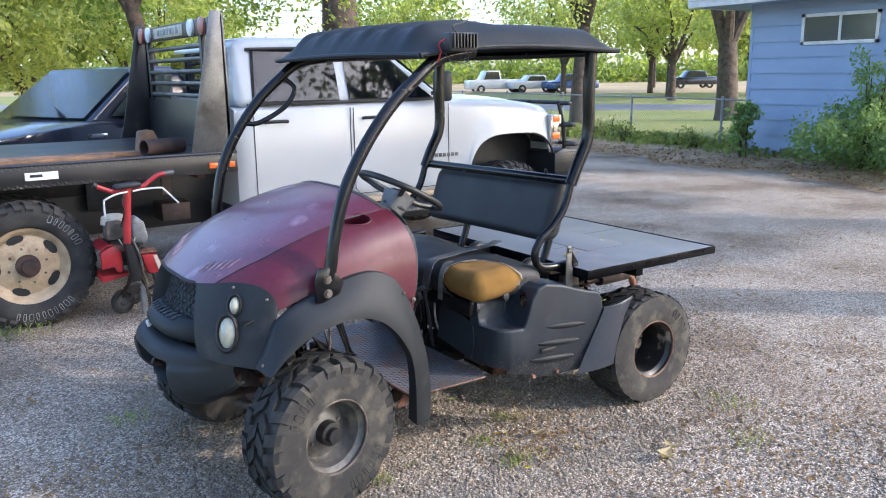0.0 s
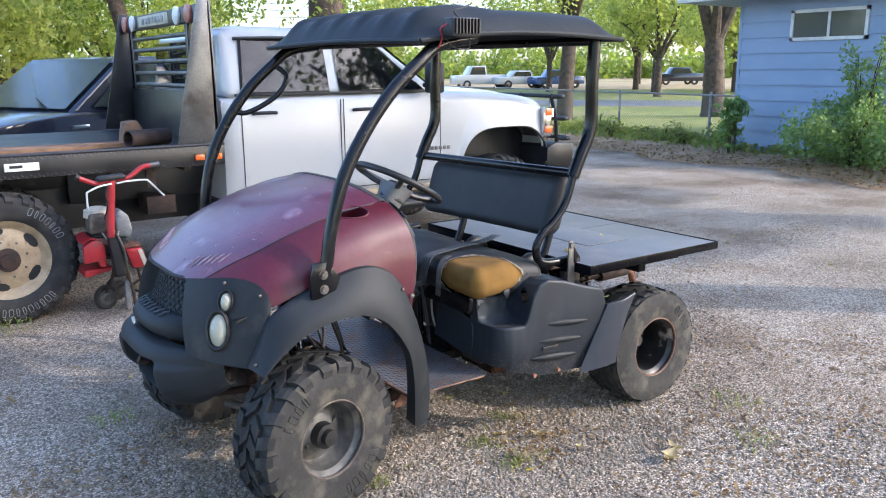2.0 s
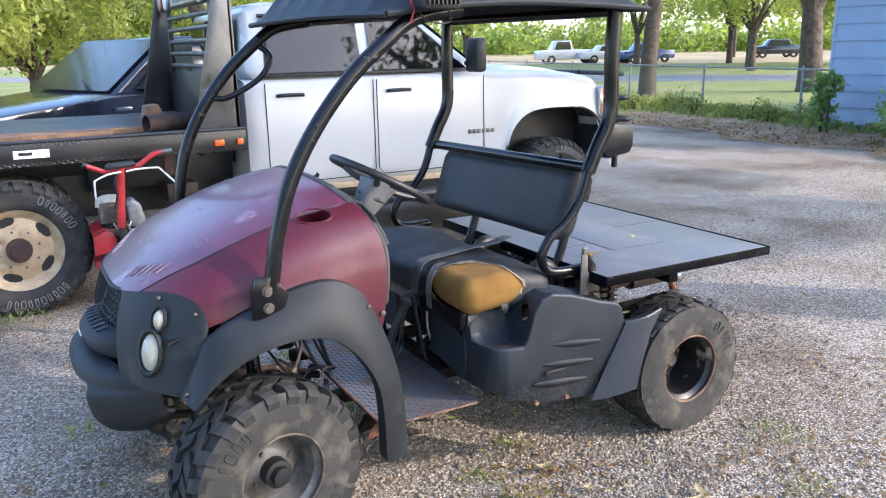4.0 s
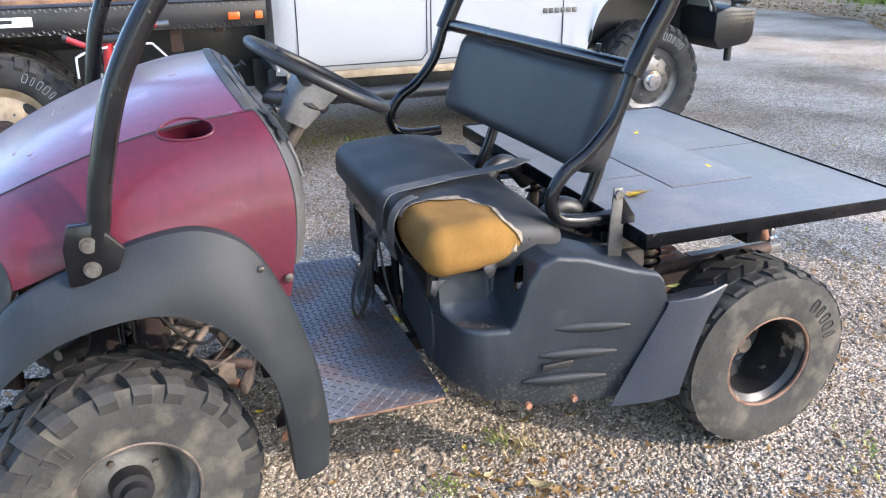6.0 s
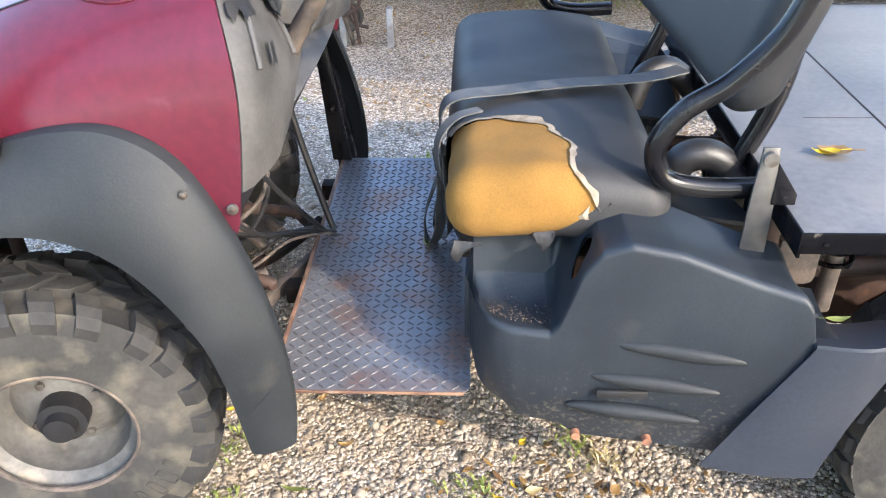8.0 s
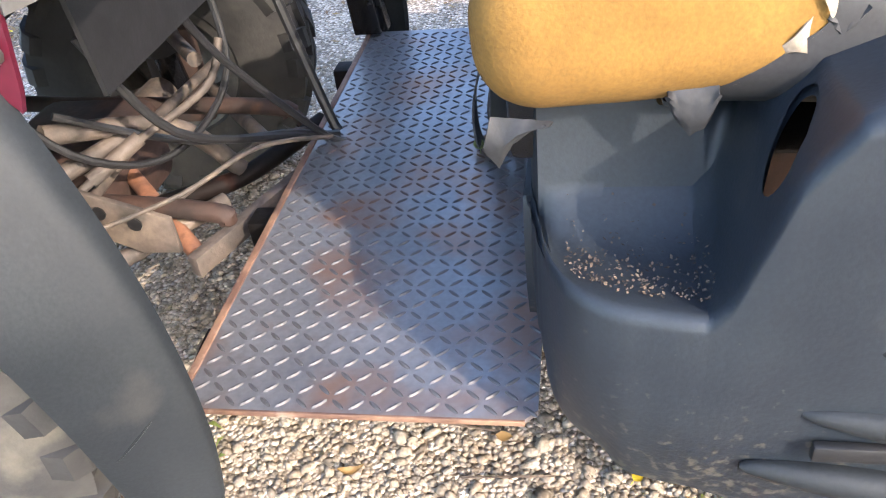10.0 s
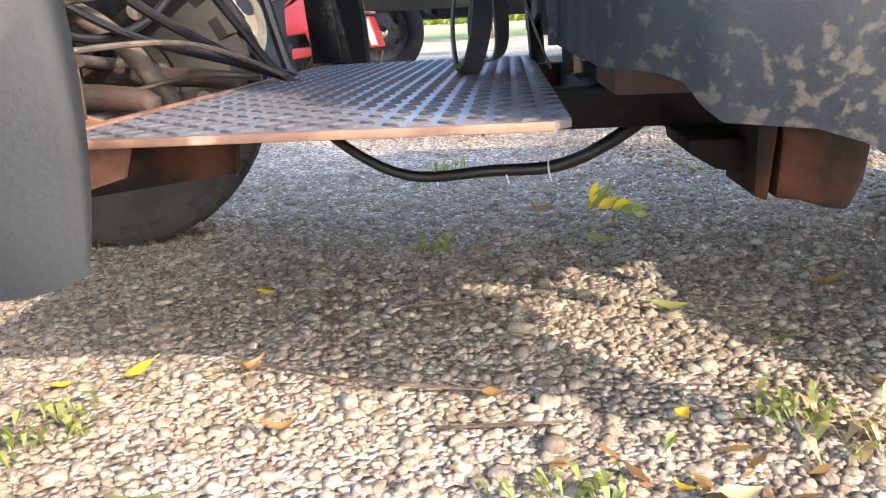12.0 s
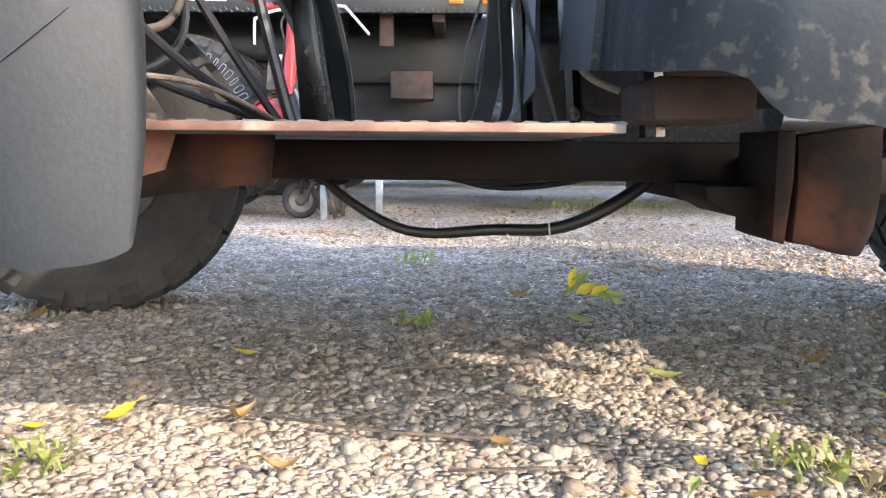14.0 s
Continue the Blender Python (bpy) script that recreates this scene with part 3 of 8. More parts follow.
def wheel(parent, m, r, w, rim_r, material, dish, hub_mat, lugs=26, tyre_label="", slots=8, hub_r=0.05, nuts=6, nut_ring=0.09, tread=0.012, rim_label="", face=0.9, slot=0.065, letters=(), letter_mat=None, wall=None, lip=None, slot_at=0.74, wrap=1.07):
    """A wheel about the y axis, outer side towards -y: rim disc with slots, tyre with lugs, hub and nuts."""
    h = w / 2
    prof = [(rim_r * 1.06, -h * face), (rim_r * 1.08, -h * face + 0.012), (rim_r * 1.0, -h * face + 0.02), (rim_r * 0.93, -h * face + 0.03),
            (rim_r * 0.88, -h * face + dish), (rim_r * 0.80, -h * face + dish + 0.012), (hub_r * 1.5, -h * face + dish - 0.012), (hub_r, -h * face + dish - 0.02), (0.001, -h * face + dish - 0.02)]
    bm = lathe(prof, 40)
    lathe([(rim_r * 0.93, -h * face + 0.03), (rim_r * 0.9, h * 0.8), (rim_r * 1.06, h * 0.92)], 40, bm)
    rim = part("wheel", bm, material, parent, rim_label, m)
    sw = [(rim_r * 1.03, -h * 0.86), (rim_r * 1.10, -h * 0.97), (rim_r + (r - rim_r) * 0.35, -h * 1.04), (rim_r + (r - rim_r) * 0.62, -h * 1.03), (r * 0.945, -h * 0.93),
          (r - tread, -h * 0.80), (r - tread * 0.8, -h * 0.4), (r - tread * 0.6, 0)]
    sw += [(a, -b) for a, b in reversed(sw[:-1])]
    part("tyre", lathe(sw, 64), wall or M["rubber"], rim, tyre_label or "dusty black off-road tyre")
    for row, (y0, y1, off) in enumerate(((-0.99, -0.50, 0.0), (-0.44, -0.04, 0.5), (0.04, 0.44, 0.0), (0.50, 0.99, 0.5))):
        if not lugs:
            break
        wid = 2 * math.pi * r / lugs * (0.58 if row in (0, 3) else 0.66)
        skew = (0.10, -0.32, 0.32, -0.10)[row]
        bm = bmesh.new()
        outer = row in (0, 3)
        way = -1 if row < 2 else 1
        cuts = [(0.50, r), (0.80, r - 0.002), (0.90 * wrap, r * 0.962), (wrap, r * (0.90 if wrap > 1 else 0.955))] if outer else [(abs(y0), r), (abs(y1), r)]
        loops = []
        for k, (yy, q) in enumerate(cuts):
            loop = []
            for sx, lift in ((-1, 0), (-1, 1), (1, 1), (1, 0)):
                ang = (sx * wid / 2 * (1 - 0.14 * lift)) / r + skew * (way * yy - (y0 + y1) / 2)
                deep = tread * 1.5 * (1 - lift)
                sink = 0.93 if outer and k > 1 and not lift else 1.0
                loop.append(bm.verts.new(((q - deep) * math.cos(ang), way * yy * sink * h, (q - deep) * math.sin(ang))))
            loops.append(loop)
        for p, q in zip(loops, loops[1:]):
            for i in range(4):
                bm.faces.new((p[i], p[(i + 1) % 4], q[(i + 1) % 4], q[i]))
        bm.faces.new(loops[0])
        bm.faces.new(loops[-1][::-1])
        me = to_mesh("tread_block", bm, M["rubber"], 20)
        for k in range(lugs):
            part("tread_block", me, M["rubber"], rim, "", Matrix.Rotation(2 * math.pi * (k + off + 0.12 * math.sin(k * 2.4 + row)) / lugs, 4, "Y"))
    bm = lathe([(hub_r * 0.95, -h * face + dish - 0.015), (hub_r * 0.9, -h * face + dish - 0.06), (hub_r * 0.6, -h * face + dish - 0.062), (hub_r * 0.55, -h * face + dish - 0.085), (0.001, -h * face + dish - 0.087)], 20)
    part("hub", bm, hub_mat, rim)
    for k in range(nuts):
        a = 2 * math.pi * (k + 0.3) / nuts
        c = Vector((nut_ring * math.cos(a), -h * face + dish - 0.006, nut_ring * math.sin(a)))
        bm = cyl(bmesh.new(), c, c + Vector((0, -0.016, 0)), 0.009, 6)
        part("lug_nut", bm, M["bolt"], rim)
    if lip:
        ring = [(rim_r * 1.07 * math.cos(2 * math.pi * k / 40), -h * face - 0.002, rim_r * 1.07 * math.sin(2 * math.pi * k / 40)) for k in range(41)]
        part("rim_lip", tube(ring, 0.006, 8, 1, cap=False), lip, rim, "rusty worn rim lip")
    ra, rb = rim_r + (r - rim_r) * 0.38, rim_r + (r - rim_r) * 0.64
    half = 0.27 * (rb - ra)
    for centre, count in letters:
        for k in range(count):
            a = centre + (k - (count - 1) / 2) * half * 3.1 / ((ra + rb) / 2)
            wk = half * (0.75 + 0.25 * math.sin(k * 2.1 + count))
            loop = [(ra, -wk * 0.7), (ra, wk * 0.7), ((ra * 0.8 + rb * 0.2), wk), ((ra * 0.2 + rb * 0.8), wk), (rb, wk * 0.7), (rb, -wk * 0.7), ((ra * 0.2 + rb * 0.8), -wk), ((ra * 0.8 + rb * 0.2), -wk), (ra, -wk * 0.7)]
            pts = [(p * math.cos(a) - q * math.sin(a), -h * 1.042, p * math.sin(a) + q * math.cos(a)) for p, q in loop]
            part("sidewall_mark", tube(pts, 0.0024, 5, 1, cap=False), letter_mat, rim, "raised outlined sidewall mark")
    for k in range(slots):
        a = 2 * math.pi * (k + 0.5) / slots
        rr = rim_r * slot_at
        bm = bmesh.new()
        ring = []
        for i in range(10):
            t = 2 * math.pi * i / 10
            u, v = rim_r * slot * 2 * math.cos(t), rim_r * slot * math.sin(t)
            ring.append(((rr + v) * math.cos(a) - u * math.sin(a), -h * face + dish + 0.004, (rr + v) * math.sin(a) + u * math.cos(a)))
        va = [bm.verts.new(p) for p in ring]
        vb = [bm.verts.new((p[0], p[1] - 0.004, p[2])) for p in ring]
        bm.faces.new(vb)
        for i in range(10):
            bm.faces.new((va[i], va[(i + 1) % 10], vb[(i + 1) % 10], vb[i]))
        part("slot", bm, M["trim_black"], rim, "dark slot")
    return rim


FR = 0.318
wheel(utv, pose(0.018, -0.540, FR - 0.004, 0, 0, 12), FR, 0.220, 0.143, M["rim"], 0.092, M["trim_black"], 22,
      "chunky mud tyre with dried mud on its sidewall", 8, 0.054, 4, 0.075, 0.026, "dull silver steel wheel with mud stains", slot=0.042, slot_at=0.60, letters=((2.4, 4), (-0.9, 6)), letter_mat=M["rubber_mud"], wall=M["rubber_mud"], lip=M["dusty"])
wheel(utv, pose(-0.03, 0.555, FR - 0.004, 0, 0, 192), FR, 0.220, 0.143, M["rim"], 0.055, M["rust_dark"], 22, "chunky mud tyre with dried mud on its sidewall", 8, 0.048, 5, 0.085, 0.018)
RR = 0.298
wheel(utv, pose(1.888, -0.500, RR - 0.008), RR, 0.25, 0.142, M["rim_black"], 0.19, M["dusty"], 24, "worn all-terrain tyre with grey dust", 6, 0.045, 4, 0.07, 0.011, "peeling black deep-dish wheel with a rusty lip", letters=((0.6, 5),), letter_mat=M["rubber"], wall=M["rubber_mud"], lip=M["rust_edge"], wrap=0.95)
wheel(utv, pose(1.888, 0.54, RR - 0.008, 0, 0, 180), RR, 0.25, 0.142, M["rim_black"], 0.19, M["dusty"], 24, "worn all-terrain tyre with grey dust", 6, 0.045, 4, 0.07, 0.011, wall=M["rubber_mud"], lip=M["rust_edge"], wrap=0.95)

# body shell: centre hood and sides over the front wheels
Z_TOP = [(-0.40, 0.89), (-0.33, 0.945), (-0.2, 1.035), (-0.05, 1.108), (0.1, 1.168), (0.25, 1.208), (0.42, 1.228)]
Z_LOW = [(-0.4, 0.79), (-0.15, 0.835), (0.05, 0.915), (0.16, 0.945), (0.27, 0.945), (0.36, 0.895), (0.43, 0.745), (0.5, 0.70)]
HALF = [(-0.4, 0.36), (-0.27, 0.47), (-0.13, 0.565), (0.05, 0.585), (0.5, 0.585)]


def shell(u, a, lift=0.0):
    """Point of the body: u from nose to dash, a from -1 (left foot) over the top to 1 (right foot)."""
    s, c = math.sin(a * math.pi / 2), math.cos(a * math.pi / 2)
    xf = -0.372 + 0.235 * abs(s) ** 3.0
    h = max(0.0, c) ** 0.62
    xr = 0.445 + 0.06 * math.sin(math.pi * (1 - h)) - 0.065 * h
    x = xf + (xr - xf) * u
    zt, zl = smooth(Z_TOP, x), smooth(Z_LOW, x, 0.03)
    hw = smooth(HALF, x)
    zb = 0.62
    end = math.acos(min(1.0, max(0.0, (zl - zb) / (zt - zb))) ** (1 / 0.38)) * 2 / math.pi
    m = abs(a)
    e = m if m <= 0.47 else 0.47 + (m - 0.47) / 0.53 * (end - 0.47)
    s2 = math.sin(e * math.pi / 2) / (1 - (1 - math.sin(end * math.pi / 2)) * max(0.0, m - 0.47) / 0.53)
    y = hw * math.copysign(min(1.0, s2) ** 0.72, s)
    z = zb + (zt - zb) * max(0.0, math.cos(e * math.pi / 2)) ** 0.38
    p = Vector((x, YC + y, z))
    if lift:
        n = Vector((-0.25, s * 1.1, c)).normalized()
        p += n * lift
    return p


hood = part("hood", grid(lambda u, v: shell(u, -0.46 + 0.92 * v), 30, 24, 0.012), M["hood_top"], utv, "faded maroon hood with scuffs and purple sky sheen in its colour")
for sgn, nm in ((-1, "left"), (1, "right")):
    # side panel with an open cup recess
    span = [(0.55 + 0.004 * k, 0.50 + 0.004 * j) for k in range(80) for j in range(60)]
    u0, a0 = min(span, key=lambda q: (shell(q[0], sgn * q[1]).x - 0.262) ** 2 + (shell(q[0], sgn * q[1]).y - YC - sgn * 0.458) ** 2)
    du, da = 0.080, 0.074
    bm = grid(lambda u, v: shell(u, sgn * (0.472 + 0.528 * v)), 110, 110)
    vals = {}
    for i in range(110):
        for j in range(110):
            vals[(i, j)] = ((((i + 0.5) / 110 - u0) / du) ** 2 + (((0.472 + 0.528 * (j + 0.5) / 110) - a0) / da) ** 2) < 1.0
    bm.faces.ensure_lookup_table()
    gone = [bm.faces[i * 110 + j] for (i, j), hit in vals.items() if hit]
    bmesh.ops.delete(bm, geom=gone, context="FACES")
    bmesh.ops.recalc_face_normals(bm, faces=bm.faces[:])
    bmesh.ops.solidify(bm, geom=bm.faces[:], thickness=0.006)
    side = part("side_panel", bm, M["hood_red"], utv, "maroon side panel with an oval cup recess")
    oval = [shell(u0 + du * 1.04 * math.cos(2 * math.pi * k / 40), sgn * (a0 + da * 1.04 * math.sin(2 * math.pi * k / 40))) for k in range(41)]
    part("recess_lip", tube([p + Vector((0, sgn * 0.001, 0.0005)) for p in oval], 0.0034, 8, 1, cap=False), M["hood_red"], side)
    mid = sum(oval[:40], Vector()) / 40

    def bowl(u, v):
        p = oval[int(round(u * 40)) % 40]
        q = mid.lerp(p, 1.0 - 0.12 * v if v < 0.75 else 0.91 * (1 - v) / 0.25)
        return q + Vector((0, -sgn * 0.030, -0.060)) * min(1, v / 0.75)

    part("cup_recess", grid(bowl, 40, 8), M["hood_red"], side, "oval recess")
    part("panel_gap", tube([shell(0.93 * k / 30, sgn * 0.468, 0.0002) for k in range(31)], 0.0026, 6, 1), M["trim_black"], side, "dark gap beside the hood")
    for u, v in ((0.985, 0.97), (0.35, 0.94)):
        p = shell(u, sgn * (0.47 + 0.53 * v), 0.006)
        part("fastener", lathe([(0.010, 0.0), (0.010, -0.006), (0.001, -0.008)], 10), M["bolt"], side, "", pose(p.x, p.y, p.z, 0, 0, 0 if sgn < 0 else 180))
# louvres pressed into the hood nose
for sgn in (-1, 1):
    for k in range(6):
        a0 = 0.20 + 0.036 * k
        u1 = 0.055 + 0.013 * k
        pts = [shell(u1 + 0.075 * j / 4, sgn * (a0 - 0.004 * j), 0.001) for j in range(5)]
        part("louvre", tube(pts, lambda t: 0.0012 + 0.0032 * math.sin(math.pi * t), 6, 1), M["scuff"], hood, "scuffed pressed louvre")
rs = random.Random(31)
for k in range(26):
    u, a, way = rs.uniform(0.05, 0.9), rs.uniform(-0.43, 0.10), rs.uniform(-0.03, 0.03)
    pts = [shell(u + way * j / 2, a + 0.02 * rs.uniform(-1, 1) * j / 2, 0.0004) for j in range(3)]
    part("scratch", tube(pts, lambda t: 0.0003 + 0.0011 * math.sin(math.pi * t), 5, 2), M["scuff"], hood, "pale scratch in the paint")

# front fenders
OUT = [(-0.245, 0.640), (-0.20, 0.73), (-0.14, 0.83), (0.05, 0.915), (0.18, 0.950), (0.28, 0.945), (0.37, 0.885), (0.44, 0.745), (0.492, 0.57), (0.512, 0.40), (0.503, 0.258)]
INN = [(-0.225, 0.625), (-0.15, 0.695), (-0.05, 0.755), (0.06, 0.785), (0.16, 0.785), (0.25, 0.748), (0.32, 0.675), (0.375, 0.575), (0.398, 0.46), (0.408, 0.35), (0.415, 0.252)]
OUT_S, INN_S = spline([(a, 0, b) for a, b in OUT], 5), spline([(a, 0, b) for a, b in INN], 5)
Y_OUT = [(0, 0.575), (0.3, 0.59), (0.7, 0.590), (1.0, 0.600)]


def fender_point(sgn, u, v):
    i = u * (len(OUT_S) - 1)
    k = min(int(i), len(OUT_S) - 2)
    a, b = OUT_S[k].lerp(OUT_S[k + 1], i - k), INN_S[k].lerp(INN_S[k + 1], i - k)
    tail = max(0, (u - 0.68) / 0.32)
    if v < 0.12:
        w = 1 - v / 0.12
        q, y = a, lerp(Y_OUT, u) - 0.03 * (1 - tail) * w - 0.004 * tail * w
        q = q + Vector((0, 0, -0.004 * w))
    elif v > 0.88:
        w = (v - 0.88) / 0.12
        q, y = b, 0.655 - 0.065 * tail - 0.03 * w
    else:
        w = (v - 0.12) / 0.76
        q = a.lerp(b, w)
        y = lerp(Y_OUT, u) + (0.08 - 0.055 * tail) * math.sin(w * math.pi / 2)
    tip = 0.020 * abs(2 * v - 1) ** 3 * max(0.0, (u - 0.92) / 0.08) ** 2
    return Vector((q.x, YC + sgn * (y + 0.02), q.z + tip))


for sgn in (-1, 1):
    fen = part("front_fender", grid(lambda u, v: fender_point(sgn, u, v), 56, 14, 0.009), M["plastic"], utv, "grey-black plastic front fender with scratches")
    for u, v in ((0.03, 0.2), (0.62, 0.2)):
        p = fender_point(sgn, u, v)
        part("rivet", lathe([(0.008, 0.0), (0.007, -0.006), (0.001, -0.008)], 10), M["bolt"], fen, "", pose(p.x, p.y + sgn * 0.004, p.z, 0, 0, 0 if sgn < 0 else 180))

    crack = [fender_point(sgn, 0.872 + 0.003 * k, 0.36 + 0.085 * k) + Vector((0, sgn * 0.0008, 0)) for k in range(5)]
    part("crack", tube(crack, lambda t: 0.0003 + 0.0009 * math.sin(math.pi * t), 5, 3), M["trim_black"], fen, "dark crack in the fender")

# roof: thin moulded canopy with a rolled edge and ribs


def roof_point(u, v):
    skew = -0.10 * v
    x = 0.50 + 1.10 * u + skew
    y = -0.575 + 1.20 * v
    e = min(1, min(u, 1 - u) * 9) * min(1, min(v, 1 - v) * 9)
    front = math.exp(-u * 7)
    z = 1.815 + 0.085 * (1 - (1 - min(1, e)) ** 2) + 0.02 * math.sin(math.pi * u) + 0.012 * math.sin(math.pi * v) - 0.020 * front
    if u < 0.42:
        z += 0.024 * max(0.0, math.cos(2 * math.pi * (v * 6.5 + 0.25))) ** 0.7 * math.sin(math.pi * min(1, 0.08 + u / 0.46)) * min(1, e * 1.6)
    return Vector((x, y, z))


roof = part("canopy", grid(roof_point, 40, 60, 0.010), M["plastic"], utv, "weathered black plastic roof canopy with ribbed front")
bm = bmesh.new()
edge = [roof_point(0, k / 10) for k in range(11)] + [roof_point(k / 10, 1) for k in range(1, 11)] + [roof_point(1, 1 - k / 10) for k in range(1, 11)] + [roof_point(1 - k / 10, 0) for k in range(1, 11)]
part("roof_lip", tube([p - Vector((0, 0, 0.008)) for p in edge], 0.011, 8, 2), M["plastic"], roof)

# cage
TUBE = 0.0255
A_POST = [(0.045, -0.60, 0.93), (0.062, -0.60, 1.00), (0.085, -0.597, 1.11), (0.14, -0.59, 1.28), (0.235, -0.58, 1.44), (0.365, -0.565, 1.59), (0.50, -0.55, 1.70), (0.62, -0.53, 1.775), (0.80, -0.52, 1.805)]
part("front_post", tube(A_POST, TUBE, 14), M["steel_black"], utv, "bent black tube post with chipped paint")
A_RIGHT = [(p[0] - 0.10 * i / 8 - 0.03, 0.60, p[2]) for i, p in enumerate(A_POST)]
part("front_post", tube(A_RIGHT, TUBE, 14), M["steel_black"], utv)
part("grab_handle", tube([(0.185, 0.60, 1.49), (0.26, 0.575, 1.485), (0.40, 0.56, 1.56), (0.46, 0.565, 1.65), (0.42, 0.59, 1.70)], 0.013, 10), M["steel_black"], utv)
R_POST = [(1.50, -0.50, 1.82), (1.49, -0.50, 1.62), (1.488, -0.50, 1.41), (1.43, -0.50, 1.285), (1.385, -0.50, 1.19), (1.345, -0.50, 1.08), (1.275, -0.50, 0.995), (1.205, -0.50, 0.945), (1.168, -0.50, 0.88),
          (1.188, -0.50, 0.822), (1.26, -0.50, 0.802), (1.37, -0.50, 0.805)]
part("rear_post", tube(R_POST[:5], TUBE + 0.004, 14), M["steel_black"], utv, "black tube post with scuffs")
part("side_hoop", tube(R_POST[4:], 0.019, 14), M["steel_black"], utv, "bent black tube hip guard")
part("rear_post", tube([(p[0] - 0.12, 0.60, p[2]) for p in R_POST[:5]], TUBE + 0.004, 14), M["steel_black"], utv)
part("side_hoop", tube([(p[0] - 0.12, 0.60, p[2]) for p in R_POST[4:]], 0.019, 14), M["steel_black"], utv)
part("cross_bar", tube([(1.40, -0.51, 1.205), (1.29, 0.60, 1.205)], 0.022, 14), M["steel_black"], utv)
part("roof_bar", tube([(0.78, -0.52, 1.80), (0.66, 0.60, 1.80)], 0.02, 12), M["steel_black"], utv)
part("roof_bar", tube([(1.49, -0.50, 1.80), (1.37, 0.60, 1.80)], 0.02, 12), M["steel_black"], utv)
for y, dx in ((-0.31, 0.0), (0.30, -0.07)):
    part("seat_stay", tube([(1.445 + dx, y, 1.12), (1.425 + dx, y, 0.90), (1.35 + dx, y, 0.70)], 0.02, 10), M["steel_black"], utv)
part("latch_pin", tube([(1.40, -0.30, 1.20), (1.402, -0.30, 1.245)], 0.008, 8), M["steel_black"], utv)
# post foot bracket
bracket = part("post_bracket", prism([(-0.015, 0.865), (0.075, 0.865), (0.105, 0.935), (0.055, 1.0), (0.0, 1.0), (-0.015, 0.95)], -0.622, -0.602, bevel=0.004), M["steel_black"], utv, "black steel bracket with two bolts")
for z in (0.955, 0.90):
    part("bolt", cyl(bmesh.new(), (0.035, -0.620, z), (0.035, -0.634, z), 0.013, 6), M["bolt"], bracket)
    part("washer", cyl(bmesh.new(), (0.035, -0.620, z), (0.035, -0.625, z), 0.018, 16), M["bolt"], bracket)

# load deck
deck = part("load_deck", boxes(((1.395, -0.625, 0.765), (2.315, 0.705, 0.785)), bevel=0.002), M["deck"], utv, "dusty flat black sheet steel deck with scuffs")
for lo, hi in (((1.39, -0.632, 0.750), (2.32, -0.627, 0.789)), ((1.39, 0.707, 0.750), (2.32, 0.712, 0.789)), ((1.388, -0.632, 0.742), (1.393, 0.712, 0.789)), ((2.317, -0.632, 0.750), (2.322, 0.712, 0.789)),
               ((1.39, -0.627, 0.750), (2.32, -0.59, 0.755)), ((1.75, -0.6, 0.70), (1.80, 0.68, 0.763)), ((1.39, -0.40, 0.66), (2.3, -0.35, 0.715)), ((1.39, 0.40, 0.66), (2.3, 0.45, 0.715))):
    part("deck_rail", boxes((lo, hi), bevel=0.001), M["rail_black"], deck)
part("hatch_panel", boxes(((1.70, -0.30, 0.784), (2.0, 0.42, 0.7875)), bevel=0.001), M["deck"], deck, "square cut hatch panel")
for (a, b) in (((1.6975, -0.303), (1.7005, 0.423)), ((1.9995, -0.303), (2.0025, 0.423)), ((1.70, -0.3035), (2.0, -0.3003)), ((1.70, 0.4203), (2.0, 0.4235)), ((1.55, -0.1515), (1.70, -0.1495)), ((2.0, 0.05), (2.31, 0.053))):
    part("seam", boxes(((a[0], a[1], 0.784), (b[0] - 0.0008, b[1] - 0.0008, 0.7858))), M["rust_dark"], deck, "dark seam")
for k in range(5):
    x = 1.43 + 0.2 * k
    part("rail_bolt", cyl(bmesh.new(), (x, -0.630, 0.770), (x, -0.635, 0.770), 0.0045, 6), M["steel_black"], deck)

# engine cover on either side under the seat
COWL_TOP = [(0.850, 0.578), (0.998, 0.578), (1.012, 0.600), (1.026, 0.645), (1.044, 0.705), (1.075, 0.752), (1.120, 0.770), (1.200, 0.757), (1.330, 0.715), (1.400, 0.70), (1.415, 0.68), (1.430, 0.612), (1.660, 0.622)]
COWL_BOT = [(0.850, 0.405), (0.872, 0.393), (0.905, 0.390), (0.920, 0.384), (0.932, 0.368), (0.944, 0.358), (1.000, 0.353), (1.030, 0.343), (1.060, 0.323), (1.200, 0.314), (1.350, 0.320), (1.500, 0.335)]
COWL_Y = [(0.850, 0.40), (0.852, 0.465), (0.859, 0.522), (0.872, 0.566), (0.892, 0.598), (0.925, 0.619), (0.980, 0.630), (1.060, 0.636), (1.200, 0.650), (1.350, 0.677), (1.500, 0.715), (1.660, 0.72)]


